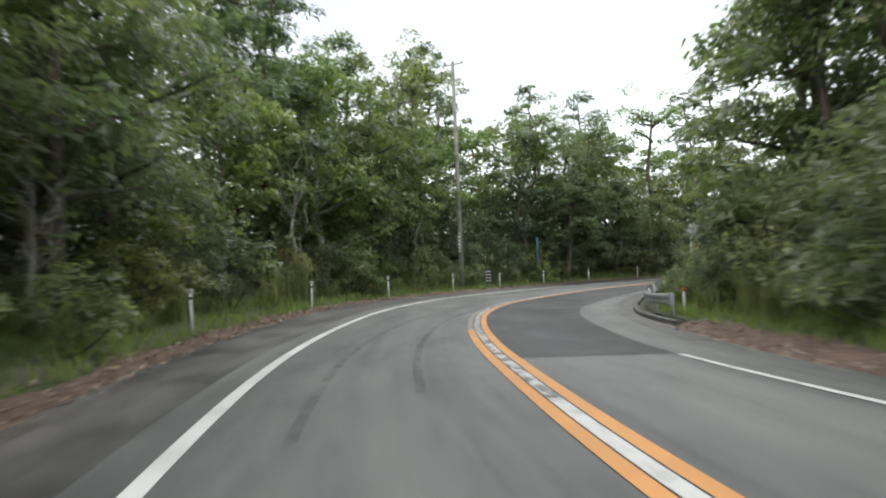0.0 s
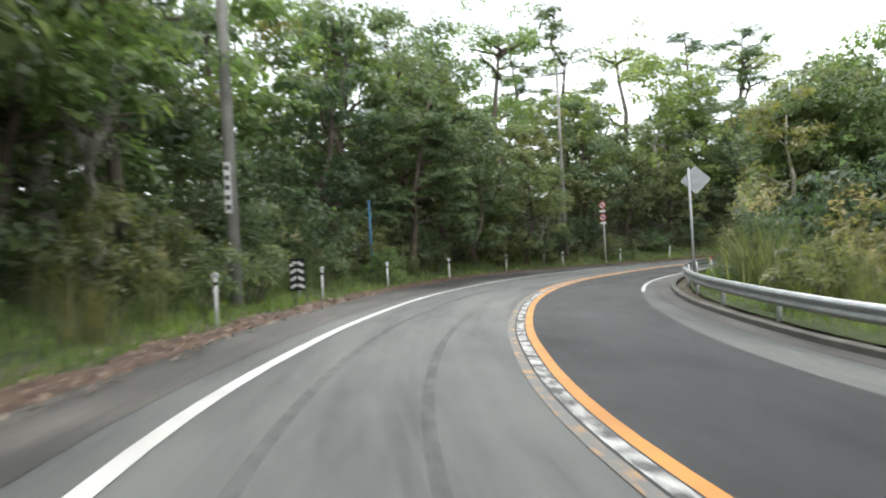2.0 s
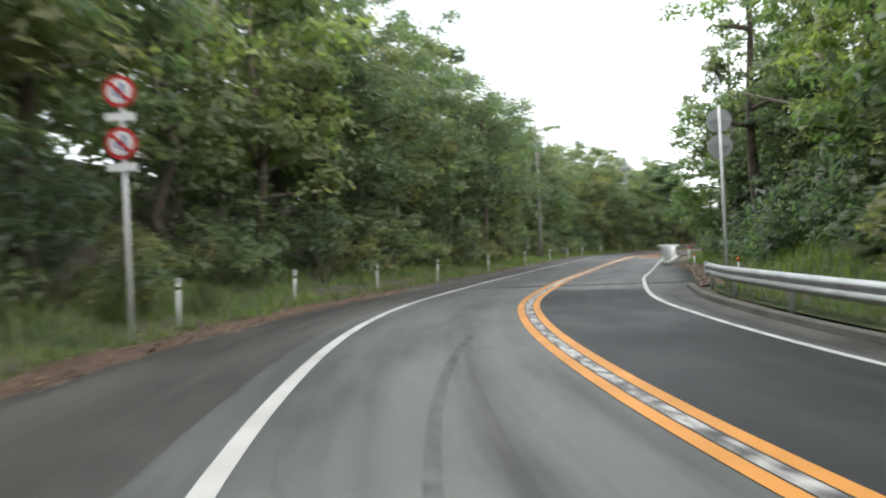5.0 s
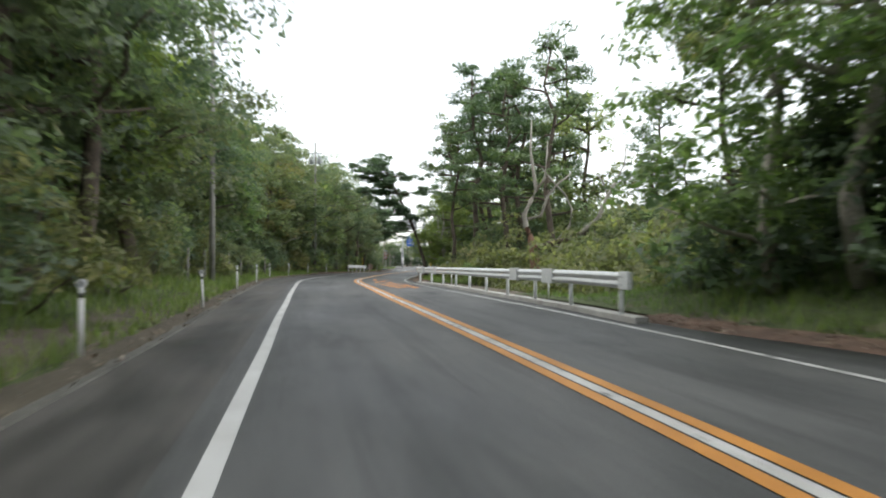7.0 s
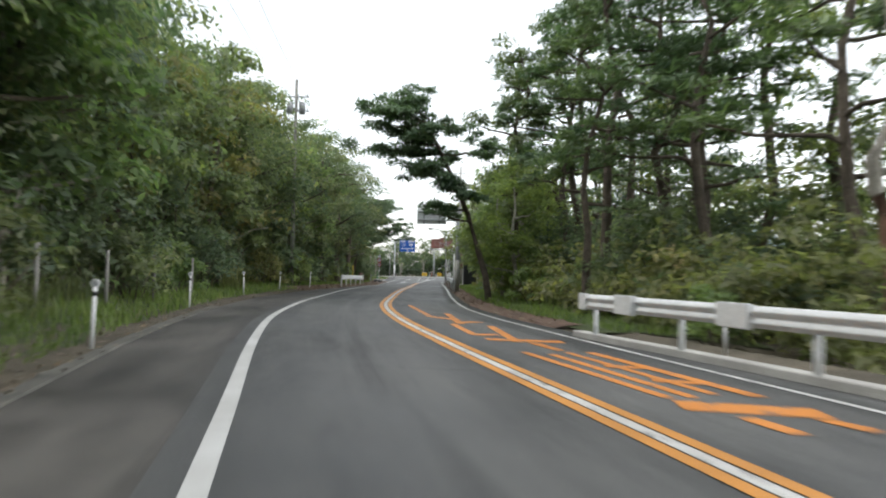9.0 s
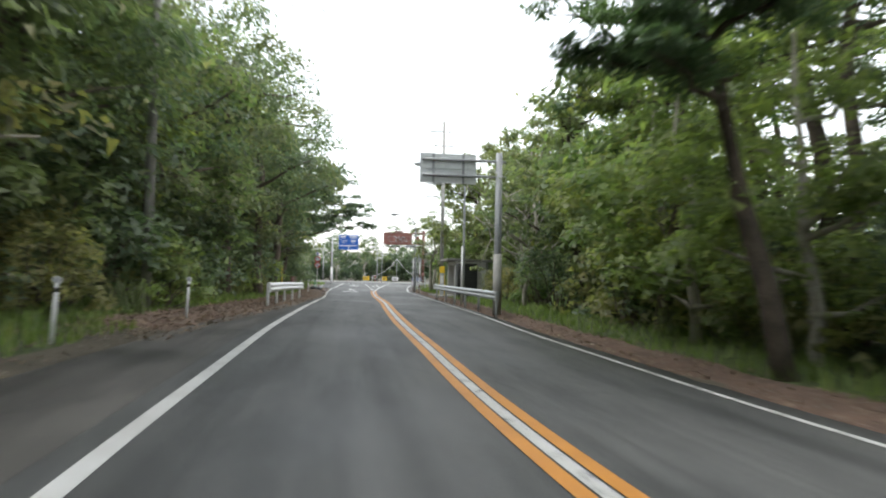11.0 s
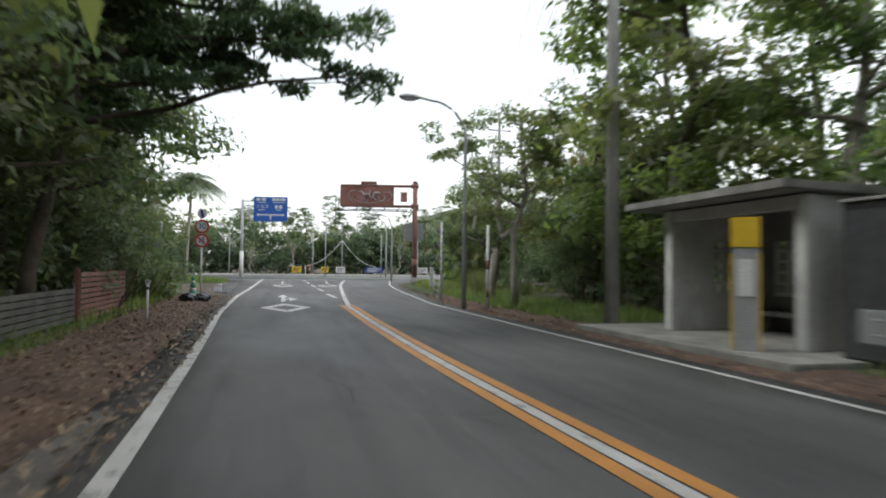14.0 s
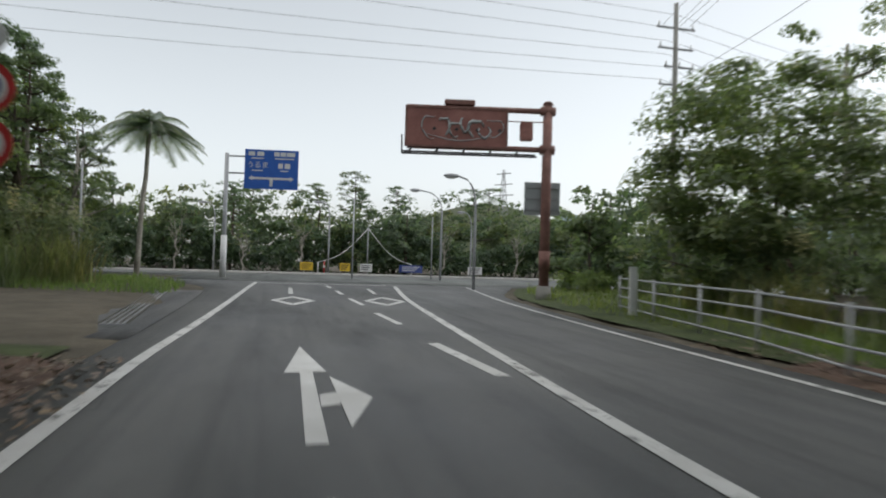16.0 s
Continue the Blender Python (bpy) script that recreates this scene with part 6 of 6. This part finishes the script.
dead_limb([(0.9, 3.4), (1.6, 3.2), (2.1, 4.0)], [0.06, 0.04, 0.012], PALE_BARK)
white_tree = bare_tree(9.0, 4.2, PALE_BARK, 80, LEAF, "spreading tree with pale twisting forked limbs", thick=0.65)
white_tree.matrix_basis = stand(165.6, 8.0, 200, 1.0)
copy_thing(white_tree, stand(168.4, 8.6, 70, 0.9))


def forked_tree():
    """A low pale trunk that forks into bent limbs under a ragged crown; local x points away from the road."""
    limbs = [([(0, 0, -0.3), (0.02, 0, 0.5), (0.1, 0.02, 1.2), (0.16, 0, 1.95)], [0.2, 0.15, 0.135, 0.14]),
             ([(0.14, 0, 1.75), (-0.45, -0.1, 2.2), (-0.75, -0.15, 2.75), (-0.62, -0.1, 3.3), (-0.85, 0, 3.9)], [0.09, 0.075, 0.065, 0.045, 0.015]),
             ([(-0.45, -0.1, 2.2), (-1.1, -0.4, 2.35), (-1.5, -0.5, 2.9)], [0.05, 0.04, 0.015]),
             ([(0.15, 0, 1.85), (0.45, 0.1, 2.6), (0.28, 0.25, 3.4), (0.5, 0.4, 4.3), (0.05, 0.3, 5.2), (0.25, 0.2, 6.4)], [0.115, 0.1, 0.09, 0.07, 0.05, 0.015]),
             ([(0.4, 0.05, 2.4), (1.2, 0.1, 3.0), (1.6, -0.3, 4.0), (2.2, -0.2, 5.3)], [0.12, 0.1, 0.07, 0.02]),
             ([(0.5, 0.4, 4.3), (-0.6, 0.9, 5.0), (-1.5, 1.1, 5.6)], [0.06, 0.04, 0.012]),
             ([(1.2, 0.1, 3.0), (1.9, 1.0, 3.6), (2.5, 1.5, 4.6)], [0.07, 0.05, 0.015])]
    cs, rs = [], []
    for points, _ in limbs[3:]:
        for q in points[-2:]:
            for _k in range(6):
                cs.append(np.array(q) + RNG.normal(0, 0.62, 3) * (1, 1, 0.6) + (0, 0, 0.35))
                rs.append(RNG.uniform(0.3, 0.6))
    p, o = clumps(cs, rs, 90, 0.6)
    v, f = leaf_cards(p, o, 0.17)
    return tree_thing("tree", "ragged tree with a thick pale forked trunk beside the verge", limbs, PALE_BARK, quick_mesh("crown", v, f, LEAF, rounded(o)), "pale-limbed trees")


forked_tree().matrix_basis = stand(193.9, 7.3, 0, 1.1)
plant(NEAR[:1], 190.6, 9.6, 0.8)


def leaning_pine(s, d, height, over, first, reach, turn, label, limbs=()):
    """A pine whose crown and long limbs hang over the road: local x points across it."""
    ob = thing("pine", label, "tree", "roadside pines", m=stand(s, d, turn))
    stem = wander((0, 0, -0.3), (over, 0, height), 7, 0.15)
    stem[:, 0] = over * np.linspace(0, 1, 8) ** 1.5
    wood, cs, rs = [(stem, np.linspace(0.2, 0.05, 8))], [], []
    sgn = 1 if over > 0 else -1
    for k in range(15):
        t = first + (1 - first) * k / 15
        i = min(6.99, t * 7)
        base = stem[int(i)] + (stem[int(i) + 1] - stem[int(i)]) * (i - int(i))
        ang = RNG.uniform(-1.9, 1.9)
        r = reach * RNG.uniform(0.6, 1.0) * (1.1 - 0.6 * t) * (1.0 if abs(ang) < 1 else 0.7)
        end = base + np.array([sgn * math.cos(ang) * r, math.sin(ang) * r, RNG.uniform(-0.08, 0.2) * r])
        p = wander(base, end, 5, 0.16)
        wood.append((p, np.linspace(0.075, 0.015, 6)))
        for q in (p[2], p[3], p[4], p[5], (p[4] + p[5]) / 2 + RNG.normal(0, 0.4, 3), (p[3] + p[4]) / 2 + RNG.normal(0, 0.4, 3)):
            cs.append(q + (0, 0, 0.1))
            rs.append(RNG.uniform(0.4, 0.75))
    for end in limbs:
        base = stem[int(np.argmin(np.abs(stem[:, 2] - end[2] + 0.5)))]
        p = wander(base, end, 6, 0.2)
        wood.append((p, np.linspace(0.085, 0.015, 7)))
        for k in range(10):
            i = RNG.uniform(2.2, 6)
            q = p[int(i)] + (p[min(6, int(i) + 1)] - p[int(i)]) * (i - int(i)) + RNG.normal(0, 0.55, 3) * (1, 1, 0.35)
            wood.append((wander(p[int(i)], q, 2, 0.05), np.linspace(0.02, 0.008, 3)))
            cs.append(q)
            rs.append(RNG.uniform(0.4, 0.75))
    p, o = clumps(cs, rs, 120, 0.5)
    v, f = leaf_cards(p, o + (0, 0, 0.4), 0.32, 0.24, 0.6)
    part("trunk", tubes_mesh("trunk", wood, BARK, 8), BARK, ob)
    part("crown", quick_mesh("crown", v, f, NEEDLE), None, ob)


leaning_pine(146.2, 6.7, 11.4, -4.6, 0.4, 3.4, 0, "dark pine leaning out over the road",
             ((-7.0, 0.2, 11.0), (-7.5, 3.4, 8.8), (-6.6, 1.4, 9.6), (-5.6, -1.5, 10.2), (-6.2, -0.6, 8.2), (-4.4, 1.8, 7.4), (-3.4, -1.6, 9.2), (1.2, -1.0, 8.2), (-1.0, 1.8, 9.8), (-5.0, 2.6, 11.2)))
leaning_pine(185.4, -4.6, 10.5, 2.2, 0.45, 5.0, 0, "pine with long limbs hanging over the road",
             ((7.3, -1.8, 5.6), (7.0, -1.2, 6.7), (6.4, 0.4, 7.3), (6.0, -2.4, 7.7), (5.2, -0.8, 6.4), (4.4, -2.0, 8.6), (5.2, 0.0, 9.4), (3.0, 1.5, 7.6), (4.0, -3.0, 9.6), (2.6, 0.6, 8.8)))
leaning_pine(60.5, -5.2, 9.0, 1.5, 0.3, 4.5, 0, "pine with long dark limbs over the verge")
canopy = broadleaf(6.9, 3.3, LEAF, 120, 170, 0.2, BARK, 0.2, "broad spreading tree with bright green canopy", "")
canopy.matrix_basis = stand(204.6, 11.0, 20, 0.95)
copy_thing(canopy, stand(67.5, 11.2, 120, 1.2))
copy_thing(canopy, stand(72.5, 10.6, 250, 1.05))
plant(DENSE[1:], 69.5, 10.4, 0.95)
plant(DENSE[1:], 74.5, 11.0, 1.1)
plant(DENSE[1:], 70.0, 15.0, 1.15)
plant(DENSE[:1], 69.6, -4.3, 0.95)
plant(DENSE[:1], 65.6, -4.8, 0.9)
for s, d, q in ((128, -5.6, 0.45), (44, -5.6, 0.55), (20, -5.6, 0.5), (72, -5.0, 0.6), (33, -6, 0.6)):
    plant(BARE, s, d, q)
for s, d, q in ((156.5, 8.8, 1.45), (153.5, 8.4, 1.5)):
    plant(PINES, s, d, q)
for s, d, q in ((15, -6.2, 1.1), (19, -7.4, 1.15), (11, -6.0, 1.15), (22.5, -8.8, 1.1)):
    plant(DENSE[:1], s, d, q)
for s, d, q in ((95.5, 9.6, 1.2), (100.5, 9.4, 1.1)):
    plant(OPEN, s, d, q)
for s, d, q in ((100, 10.8, 1.3), (98, 13, 1.3)):
    plant(BROAD[:2], s, d, q)
for s, d, q in ((102.0, 8.9, 0.95), (150.6, 7.8, 0.82), (147.4, 8.0, 0.85), (153.5, 8.6, 0.9)):
    plant(DENSE[1:], s, d, q)
plant(DENSE[:1], 193.0, -8.8, 1.15)
for s, d, q in ((183.4, -5.7, 1.15), (187.6, -6.0, 1.1), (191.0, -6.2, 1.0), (62.5, -7.0, 1.5), (66.5, -8.4, 1.6)):
    plant(NEAR[:1], s, d, q)
thicket("woodland", 180, 194, 1.9, 4.6, 6.4, 230, LEAF_DARK, "dark leafy branches closing in over the fence", -1, 0.2, 0.22, 44, 0.9)
for s, d, q in ((196.6, -4.5, 1.05), (198.0, -4.9, 1.0), (199.5, -5.2, 0.9), (201.0, -5.9, 0.95)):
    plant(REEDS[2:], s, d, q)
for s, d, q in ((158, -5.2, 1.35), (164, -4.3, 1.4), (168.6, -3.7, 1.4), (173.5, -3.9, 1.4), (178.0, -6.9, 1.2), (112, -4.7, 1.4), (107, -4.8, 1.4)):
    plant(NEAR[:1], s, d, q)
for s, d, q in ((171.5, 12.6, 1.0), (176.0, 13.2, 1.0), (166.0, 13.0, 0.95), (160.0, 10.4, 0.9)):
    plant(DENSE[1:], s, d, q)
rail_tree = broadleaf(9.0, 3.0, LEAF, 30, 110, 0.2, BARK, 0.45, "tree with an open leafy crown above the guard rail", "")
rail_tree.matrix_basis = stand(105.6, 10.2, 70, 0.95)
lamp_tree = broadleaf(9.6, 2.6, LEAF, 30, 110, 0.2, PALE_BARK, 0.55, "slender pale-stemmed tree beside the street lamp", "")
lamp_tree.matrix_basis = stand(189.9, 6.7, 40, 0.82)
copy_thing(lamp_tree, stand(204.5, 17.5, 200, 0.85))
palm(9.0).matrix_basis = stand(227.5, -6.9, 0)

for s, d, q in ((24.5, -6.9, 1.2), (20.5, -5.9, 1.05)):
    plant(NEAR, s, d, q)
plant(DENSE[:1], 31.5, 11.6, 1.3)
for s, d, q in ((131.8, 21.3, 1.12), (137.3, 13.4, 1.45), (139.7, 10.2, 1.4), (136.0, 8.6, 1.0)):
    plant(PINES[:2], s, d, q)
for s, d, q in ((221.4, -10.6, 0.9), (226, -11.5, 1.05), (215, -10.5, 1.0)):
    plant(PINES, s, d, q)
plant(BROAD[:2], 28.5, 11.2, 1.4)
plant(OPEN, 34.0, 12.8, 1.15)

# ---- woods round and beyond the junction ----
FAR = [broadleaf(7.5, 2.8, LEAF_DARK, 36, 38, 0.46, BARK, 0.15, "dark tree in the woods beyond the junction", "far trees"), broadleaf(7.0, 2.8, LEAF, 36, 38, 0.46, BARK, 0.15, "green tree in the woods beyond the junction", "far trees"),
       pine(9.5, 2.2, "pine in the woods beyond the junction", "far trees", first=0.4, per=44)]
for i, pattern in enumerate(FAR):
    pattern.matrix_basis = stand(262, -20 + 8 * i, 50 * i)
for s in (247.5, 251, 256):
    for d in np.arange(-78, 79, 5.0):
        plant(FAR, s + RNG.uniform(-1.2, 1.2), d + RNG.uniform(-1.5, 1.5), RNG.uniform(0.75, 1.0) * (1 + 0.2 * (s - 247.5) / 6))
thicket("woodland", 245.5, 249, -42, 46, 5.0, 1700, LEAF_DARK, "dark lower edge of the woods beyond the junction", 0, 0.0, 0.36, 34, 1.0)
thicket("woodland", 250, 257, -80, 84, 8.2, 2300, LEAF_DARK, "green woods beyond the junction", 0, 0.2, 0.46, 34, 1.3)
thicket("woodland", 211, 221, -34, -10.5, 7.0, 650, LEAF_DARK, "dark woods beside the side drive", 0, 0.0, 0.3, 36, 1.0)
thicket("woodland", 220.5, 228.5, -40, -9, 5.5, 800, LEAF, "woods along the crossroad", 0, 0.0, 0.36, 34, 1.1)
thicket("woodland", 196, 219, 14.5, 34, 5.0, 800, LEAF_DARK, "dark woods behind the rail fence", 0, 0.0, 0.3, 36, 1.0)
thicket("woodland", 212, 219.3, 13.5, 22, 4.6, 260, LEAF, "green bushes at the corner of the junction", 0, 0.0, 0.34, 24, 0.9)
thicket("woodland", 190, 199.5, -16, -5.5, 5.6, 260, LEAF, "leafy bushes before the side drive", 0, 0.0, 0.3, 24, 0.9)
for s, d in ((217, -14), (220, -20), (213, -17), (216, -24), (207, -17.5), (203, -19), (211, -26), (222, -32), (213, 22), (217, 27), (209, 24), (204, 21), (215, 36), (200, 18), (221, 44), (212, 46)):
    plant(FAR + PINES[:1] + OPEN[:1], s, d, RNG.uniform(0.9, 1.25))
for s, d, q in ((216.8, 12.9, 0.72), (218.4, 14.8, 0.8), (224, -13.5, 1.0), (229, -10.5, 0.95), (227, -15, 1.1), (219, -11.5, 0.9)):
    plant(FAR[:2], s, d, q)
for s, d, q in ((223, -10.8, 0.95), (226, -11.6, 1.05), (221, -12.5, 1.05), (228, -12.6, 1.0), (224.5, -10.4, 0.8), (229, -14.5, 1.0), (222.0, -10.6, 0.8)):
    plant(PINES + OPEN, s, d, q)
for s, d in ((211.5, -12.5), (213.5, -14.5), (214, -11.8), (217.5, -16.5), (215, -20), (222, -17), (219, -22), (226, -24), (212, -17)):
    plant(PINES, s, d, RNG.uniform(1.1, 1.4))
for s, d, q in ((213, -11.5, 0.55), (215.5, -12.5, 0.7), (218, -14, 0.7), (199, 13.5, 0.75), (203, 16, 0.75), (210.5, 17.5, 0.6)):
    plant(DENSE, s, d, q)
thicket("hedge", 214.5, 218.6, 9.6, 13.0, 0.9, 160, LEAF_LIGHT, "low rounded green hedge at the junction corner", 0, 0.0, 0.14, 60, 0.45)
for d in (-7.5, -2.5, 2.2, 13.5, 20.0, 26.0):
    plant(BARE, 244.5, d, 0.5)
for s, d, q in ((225.6, -9.2, 0.74), (222.6, -8.6, 0.78)):
    plant(OPEN[:1], s, d, q)
plant(PINES[1:2], 227.6, -9.6, 0.75)
for s, d, q in ((214.5, -7.4, 0.8), (223.6, -8.6, 0.75), (226.4, -9.0, 0.75)):
    plant(UNDER[:1], s, d, q)
for s, d, q in ((212.6, -5.7, 0.95), (213.6, -6.4, 1.05), (211.8, -6.8, 1.0)):
    plant(REEDS[2:], s, d, q)
row(-1, 209.5, 219, 2.2, 4.5, 1.2, [(SHRUBS, 3), (REEDS, 3)], 0.7, 1.1)
row(-1, 190, 200, 2.0, 2.6, 0.5, [(SHRUBS, 3), (REEDS, 1)], 0.9, 1.3)
row(-1, 190, 199, 3.0, 5.0, 0.8, [(UNDER, 1)], 0.8, 1.1)
row(1, 196, 214, 2.4, 4.6, 0.8, [(SHRUBS, 3), (REEDS, 4)], 0.5, 0.9)
row(1, 194, 204, 3.0, 7.5, 0.8, [(UNDER, 1), (SHRUBS, 2)], 0.7, 1.0)
for s in np.arange(210, 219, 1.6):
    plant(SHRUBS[:2], s, 12.5 + RNG.uniform(-1, 1), 0.45)
for s, d in ((198, -11), (200, -17), (196, -8), (206, -21)):
    plant(BROAD, s, d, RNG.uniform(0.9, 1.15))


# ---- verges: grass, leaf litter ----
def land_strip(name, s0, s1, side, o0, o1, mat, lift, label, category):
    n = int(s1 - s0) + 2
    s = np.linspace(s0, s1, n)
    e = smooth(EDGE_L if side < 0 else EDGE_R, s)
    verts, uv, faces = [], [], []
    cols = np.linspace(o0, o1, 6)
    for o in cols:
        d = e + side * (o + 0.18 * np.sin(s * 1.7 + o) * (o > o0))
        x, y = spot(s, d)
        verts += list(zip(x.tolist(), y.tolist(), (land_z(s, d) + lift).tolist()))
    for k in range(len(cols) - 1):
        for i in range(n - 1):
            q = (k * n + i, k * n + i + 1, (k + 1) * n + i + 1, (k + 1) * n + i)
            faces.append(q if side < 0 else q[::-1])
    tagged(new(name, mesh_of(name, verts, faces, mat, None, True)), label, category, "", "structure")


land_strip("verge", -12, 200, -1, 0.35, 4.5, VERGE, 0.03, "grassy earth verge below the woods", "verge")
land_strip("verge", -12, 113, 1, 0.5, 4.5, VERGE, 0.03, "grassy earth verge behind the guard rail", "verge")
land_strip("verge", 129, 219, 1, 0.35, 5.0, VERGE, 0.03, "grassy earth verge by the road", "verge")
land_strip("leaf_litter", -12, 88, -1, -0.12, 0.55, LITTER, 0.045, "strip of reddish fallen leaves along the asphalt", "leaf litter")
land_strip("soil_strip", 88, 150, -1, 0.0, 0.6, SOIL, 0.045, "strip of bare grey-brown earth beside the gutter", "soil")
land_strip("leaf_litter", 150, 199, -1, -0.3, 1.7, LITTER, 0.05, "band of reddish-brown fallen leaves", "leaf litter")
land_strip("leaf_litter", -12, 24, 1, -0.3, 1.1, LITTER, 0.05, "strip of reddish earth and leaves", "leaf litter")
land_strip("leaf_litter", 86, 103, 1, -0.1, 0.9, LITTER, 0.045, "strip of reddish earth and leaves", "leaf litter")
land_strip("leaf_litter", 131, 198, 1, -0.1, 0.9, LITTER, 0.05, "band of brown fallen leaves", "leaf litter")
DRY_LEAF = foliage("fallen_leaves", [(0, (0.09, 0.052, 0.036)), (0.6, (0.19, 0.11, 0.074)), (1, (0.36, 0.26, 0.18))], through=0.05)


def scatter(side, s0, s1, o0, o1, n):
    s, o = RNG.uniform(s0, s1, n), RNG.uniform(o0, o1, n)
    s = np.where((s > 178) & (s < 184.5) & (side > 0) & (o > 0.15), s + 6.8, s)  # the shelter's slab stays bare
    d = smooth(EDGE_L if side < 0 else EDGE_R, s) + side * o
    x, y = spot(s, d)
    return s, d, np.c_[x, y, land_z(s, d)]


def fallen_leaves(side, s0, s1, o0, o1, n):
    s, d, p = scatter(side, s0, s1, o0, o1, n)
    p[:, 2] = np.maximum(p[:, 2], road_z(s, d)) + RNG.uniform(0.05, 0.09, n)
    v, f = leaf_cards(p, np.tile((0, 0, 1.2), (n, 1)), 0.085, 0.6, 0.45)
    tagged(new("fallen_leaves", quick_mesh("fallen_leaves", v, f, DRY_LEAF)), "scattered reddish-brown fallen leaves", "fallen leaves", "", "stuff")


fallen_leaves(-1, 4, 88, -0.3, 0.8, 6500)
fallen_leaves(-1, 88, 148, -0.1, 0.9, 1500)
fallen_leaves(-1, 148, 199, -0.5, 1.9, 14000)
fallen_leaves(1, 4, 24, -0.3, 1.2, 1200)
fallen_leaves(1, 86, 103, -0.2, 1.0, 1200)
fallen_leaves(1, 132, 200, -0.2, 1.1, 4500)


def grass(side, s0, s1, o0, o1, n, low, high, label="rough green roadside grass"):
    s, d, p = scatter(side, s0, s1, o0, o1, n)
    h = RNG.uniform(low, high, n) * (0.6 + 0.7 * (np.sin(s * 0.9) * np.sin(d * 2.1 + s * 0.37) * 0.5 + 0.5))
    v, q = blade_cloud(p, h, np.full(n, 0.022) + 0.01 * RNG.uniform(0, 1, n), 0.5)
    tagged(new("grass", quick_mesh("grass", v, q, GRASS)), label, "grass", "", "stuff")


grass(-1, -10, 150, 0.45, 3.0, 31000, 0.12, 0.42)
grass(-1, 150, 199, 1.5, 3.6, 9000, 0.12, 0.4)
grass(1, -6, 103, 0.75, 3.0, 13000, 0.12, 0.45)
grass(1, 86, 113, 0.9, 4.5, 4200, 0.12, 0.34)
grass(1, 129, 200, 0.8, 3.4, 11000, 0.12, 0.4)
grass(1, 198, 219, 0.9, 7.0, 4500, 0.1, 0.35)
grass(-1, 209.5, 219, 0.6, 8.0, 5000, 0.1, 0.35)


# ---- far hill and lattice mast ----
def ridge(centre, width, height):
    """A low rounded hill as vertices and faces."""
    verts, faces, n = [], [], 28
    for i in range(n + 1):
        for j in range(n + 1):
            u, w = 2 * i / n - 1, 2 * j / n - 1
            h = max(0.0, 1 - (u * u + w * w)) ** 1.3 * (1 + 0.12 * math.sin(5 * u + 2) * math.cos(4 * w))
            verts.append((centre[0] + u * width, centre[1] + w * width, height * h - 1))
    for i in range(n):
        for j in range(n):
            a = i * (n + 1) + j
            faces.append((a, a + n + 1, a + n + 2, a + 1))
    return verts, faces


hill = mesh_of("hill", *ridge((750, -309), 190, 62), LEAF_DARK, None, True)
tagged(new("hill", hill), "hazy wooded hill on the horizon", "hill", "", "structure")
# the ridge's distance haze is put into this pale blue-grey base colour
HAZE = speckled("painted_distance_haze", (0.23, 0.3, 0.34), (0.29, 0.36, 0.39), 0.004, 0.02, 1.0, 0.0, 0.0)
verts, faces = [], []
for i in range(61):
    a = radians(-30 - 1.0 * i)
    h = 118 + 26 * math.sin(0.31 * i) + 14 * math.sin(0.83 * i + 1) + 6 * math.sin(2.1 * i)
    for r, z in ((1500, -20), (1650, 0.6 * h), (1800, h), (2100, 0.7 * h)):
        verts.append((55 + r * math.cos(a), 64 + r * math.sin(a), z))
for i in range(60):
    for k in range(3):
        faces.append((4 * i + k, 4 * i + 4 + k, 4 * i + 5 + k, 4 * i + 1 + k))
tagged(new("backdrop", mesh_of("backdrop", verts, faces, HAZE, None, True)), "wooded ridge far beyond the valley, painted pale blue for haze", "hills", "", "structure")
g = thing("lattice_tower", "distant steel lattice power tower on the hill", "power tower", m=pose(566, -214, 0, 0, 0, 25))
for sx in (-1, 1):
    for sy in (-1, 1):
        part("leg", tubes_mesh("leg", [([(sx * 5, sy * 5, -1), (sx * 2.2, sy * 2.2, 45), (sx * 0.5, sy * 0.5, 75)], [0.3, 0.26, 0.2])], GREY_POST, 5), GREY_POST, g)
for k in range(9):
    z0, z1 = 8 * k, 8 * k + 8
    w0, w1 = 5 - 0.062 * z0, 5 - 0.062 * z1
    for a in range(4):
        x0, y0 = ((-1, -1), (1, -1), (1, 1), (-1, 1))[a]
        x1, y1 = ((1, -1), (1, 1), (-1, 1), (-1, -1))[a]
        rod("brace", (x0 * w0, y0 * w0, z0), (x1 * w1, y1 * w1, z1), 0.14, GREY_POST, g, sides=4)
for z, w in ((72, 6), (64, 7.5), (56, 8.5)):
    part("crossarm", boxed(-w, w, -0.4, 0.4, z - 0.3, z + 0.3), GREY_POST, g)
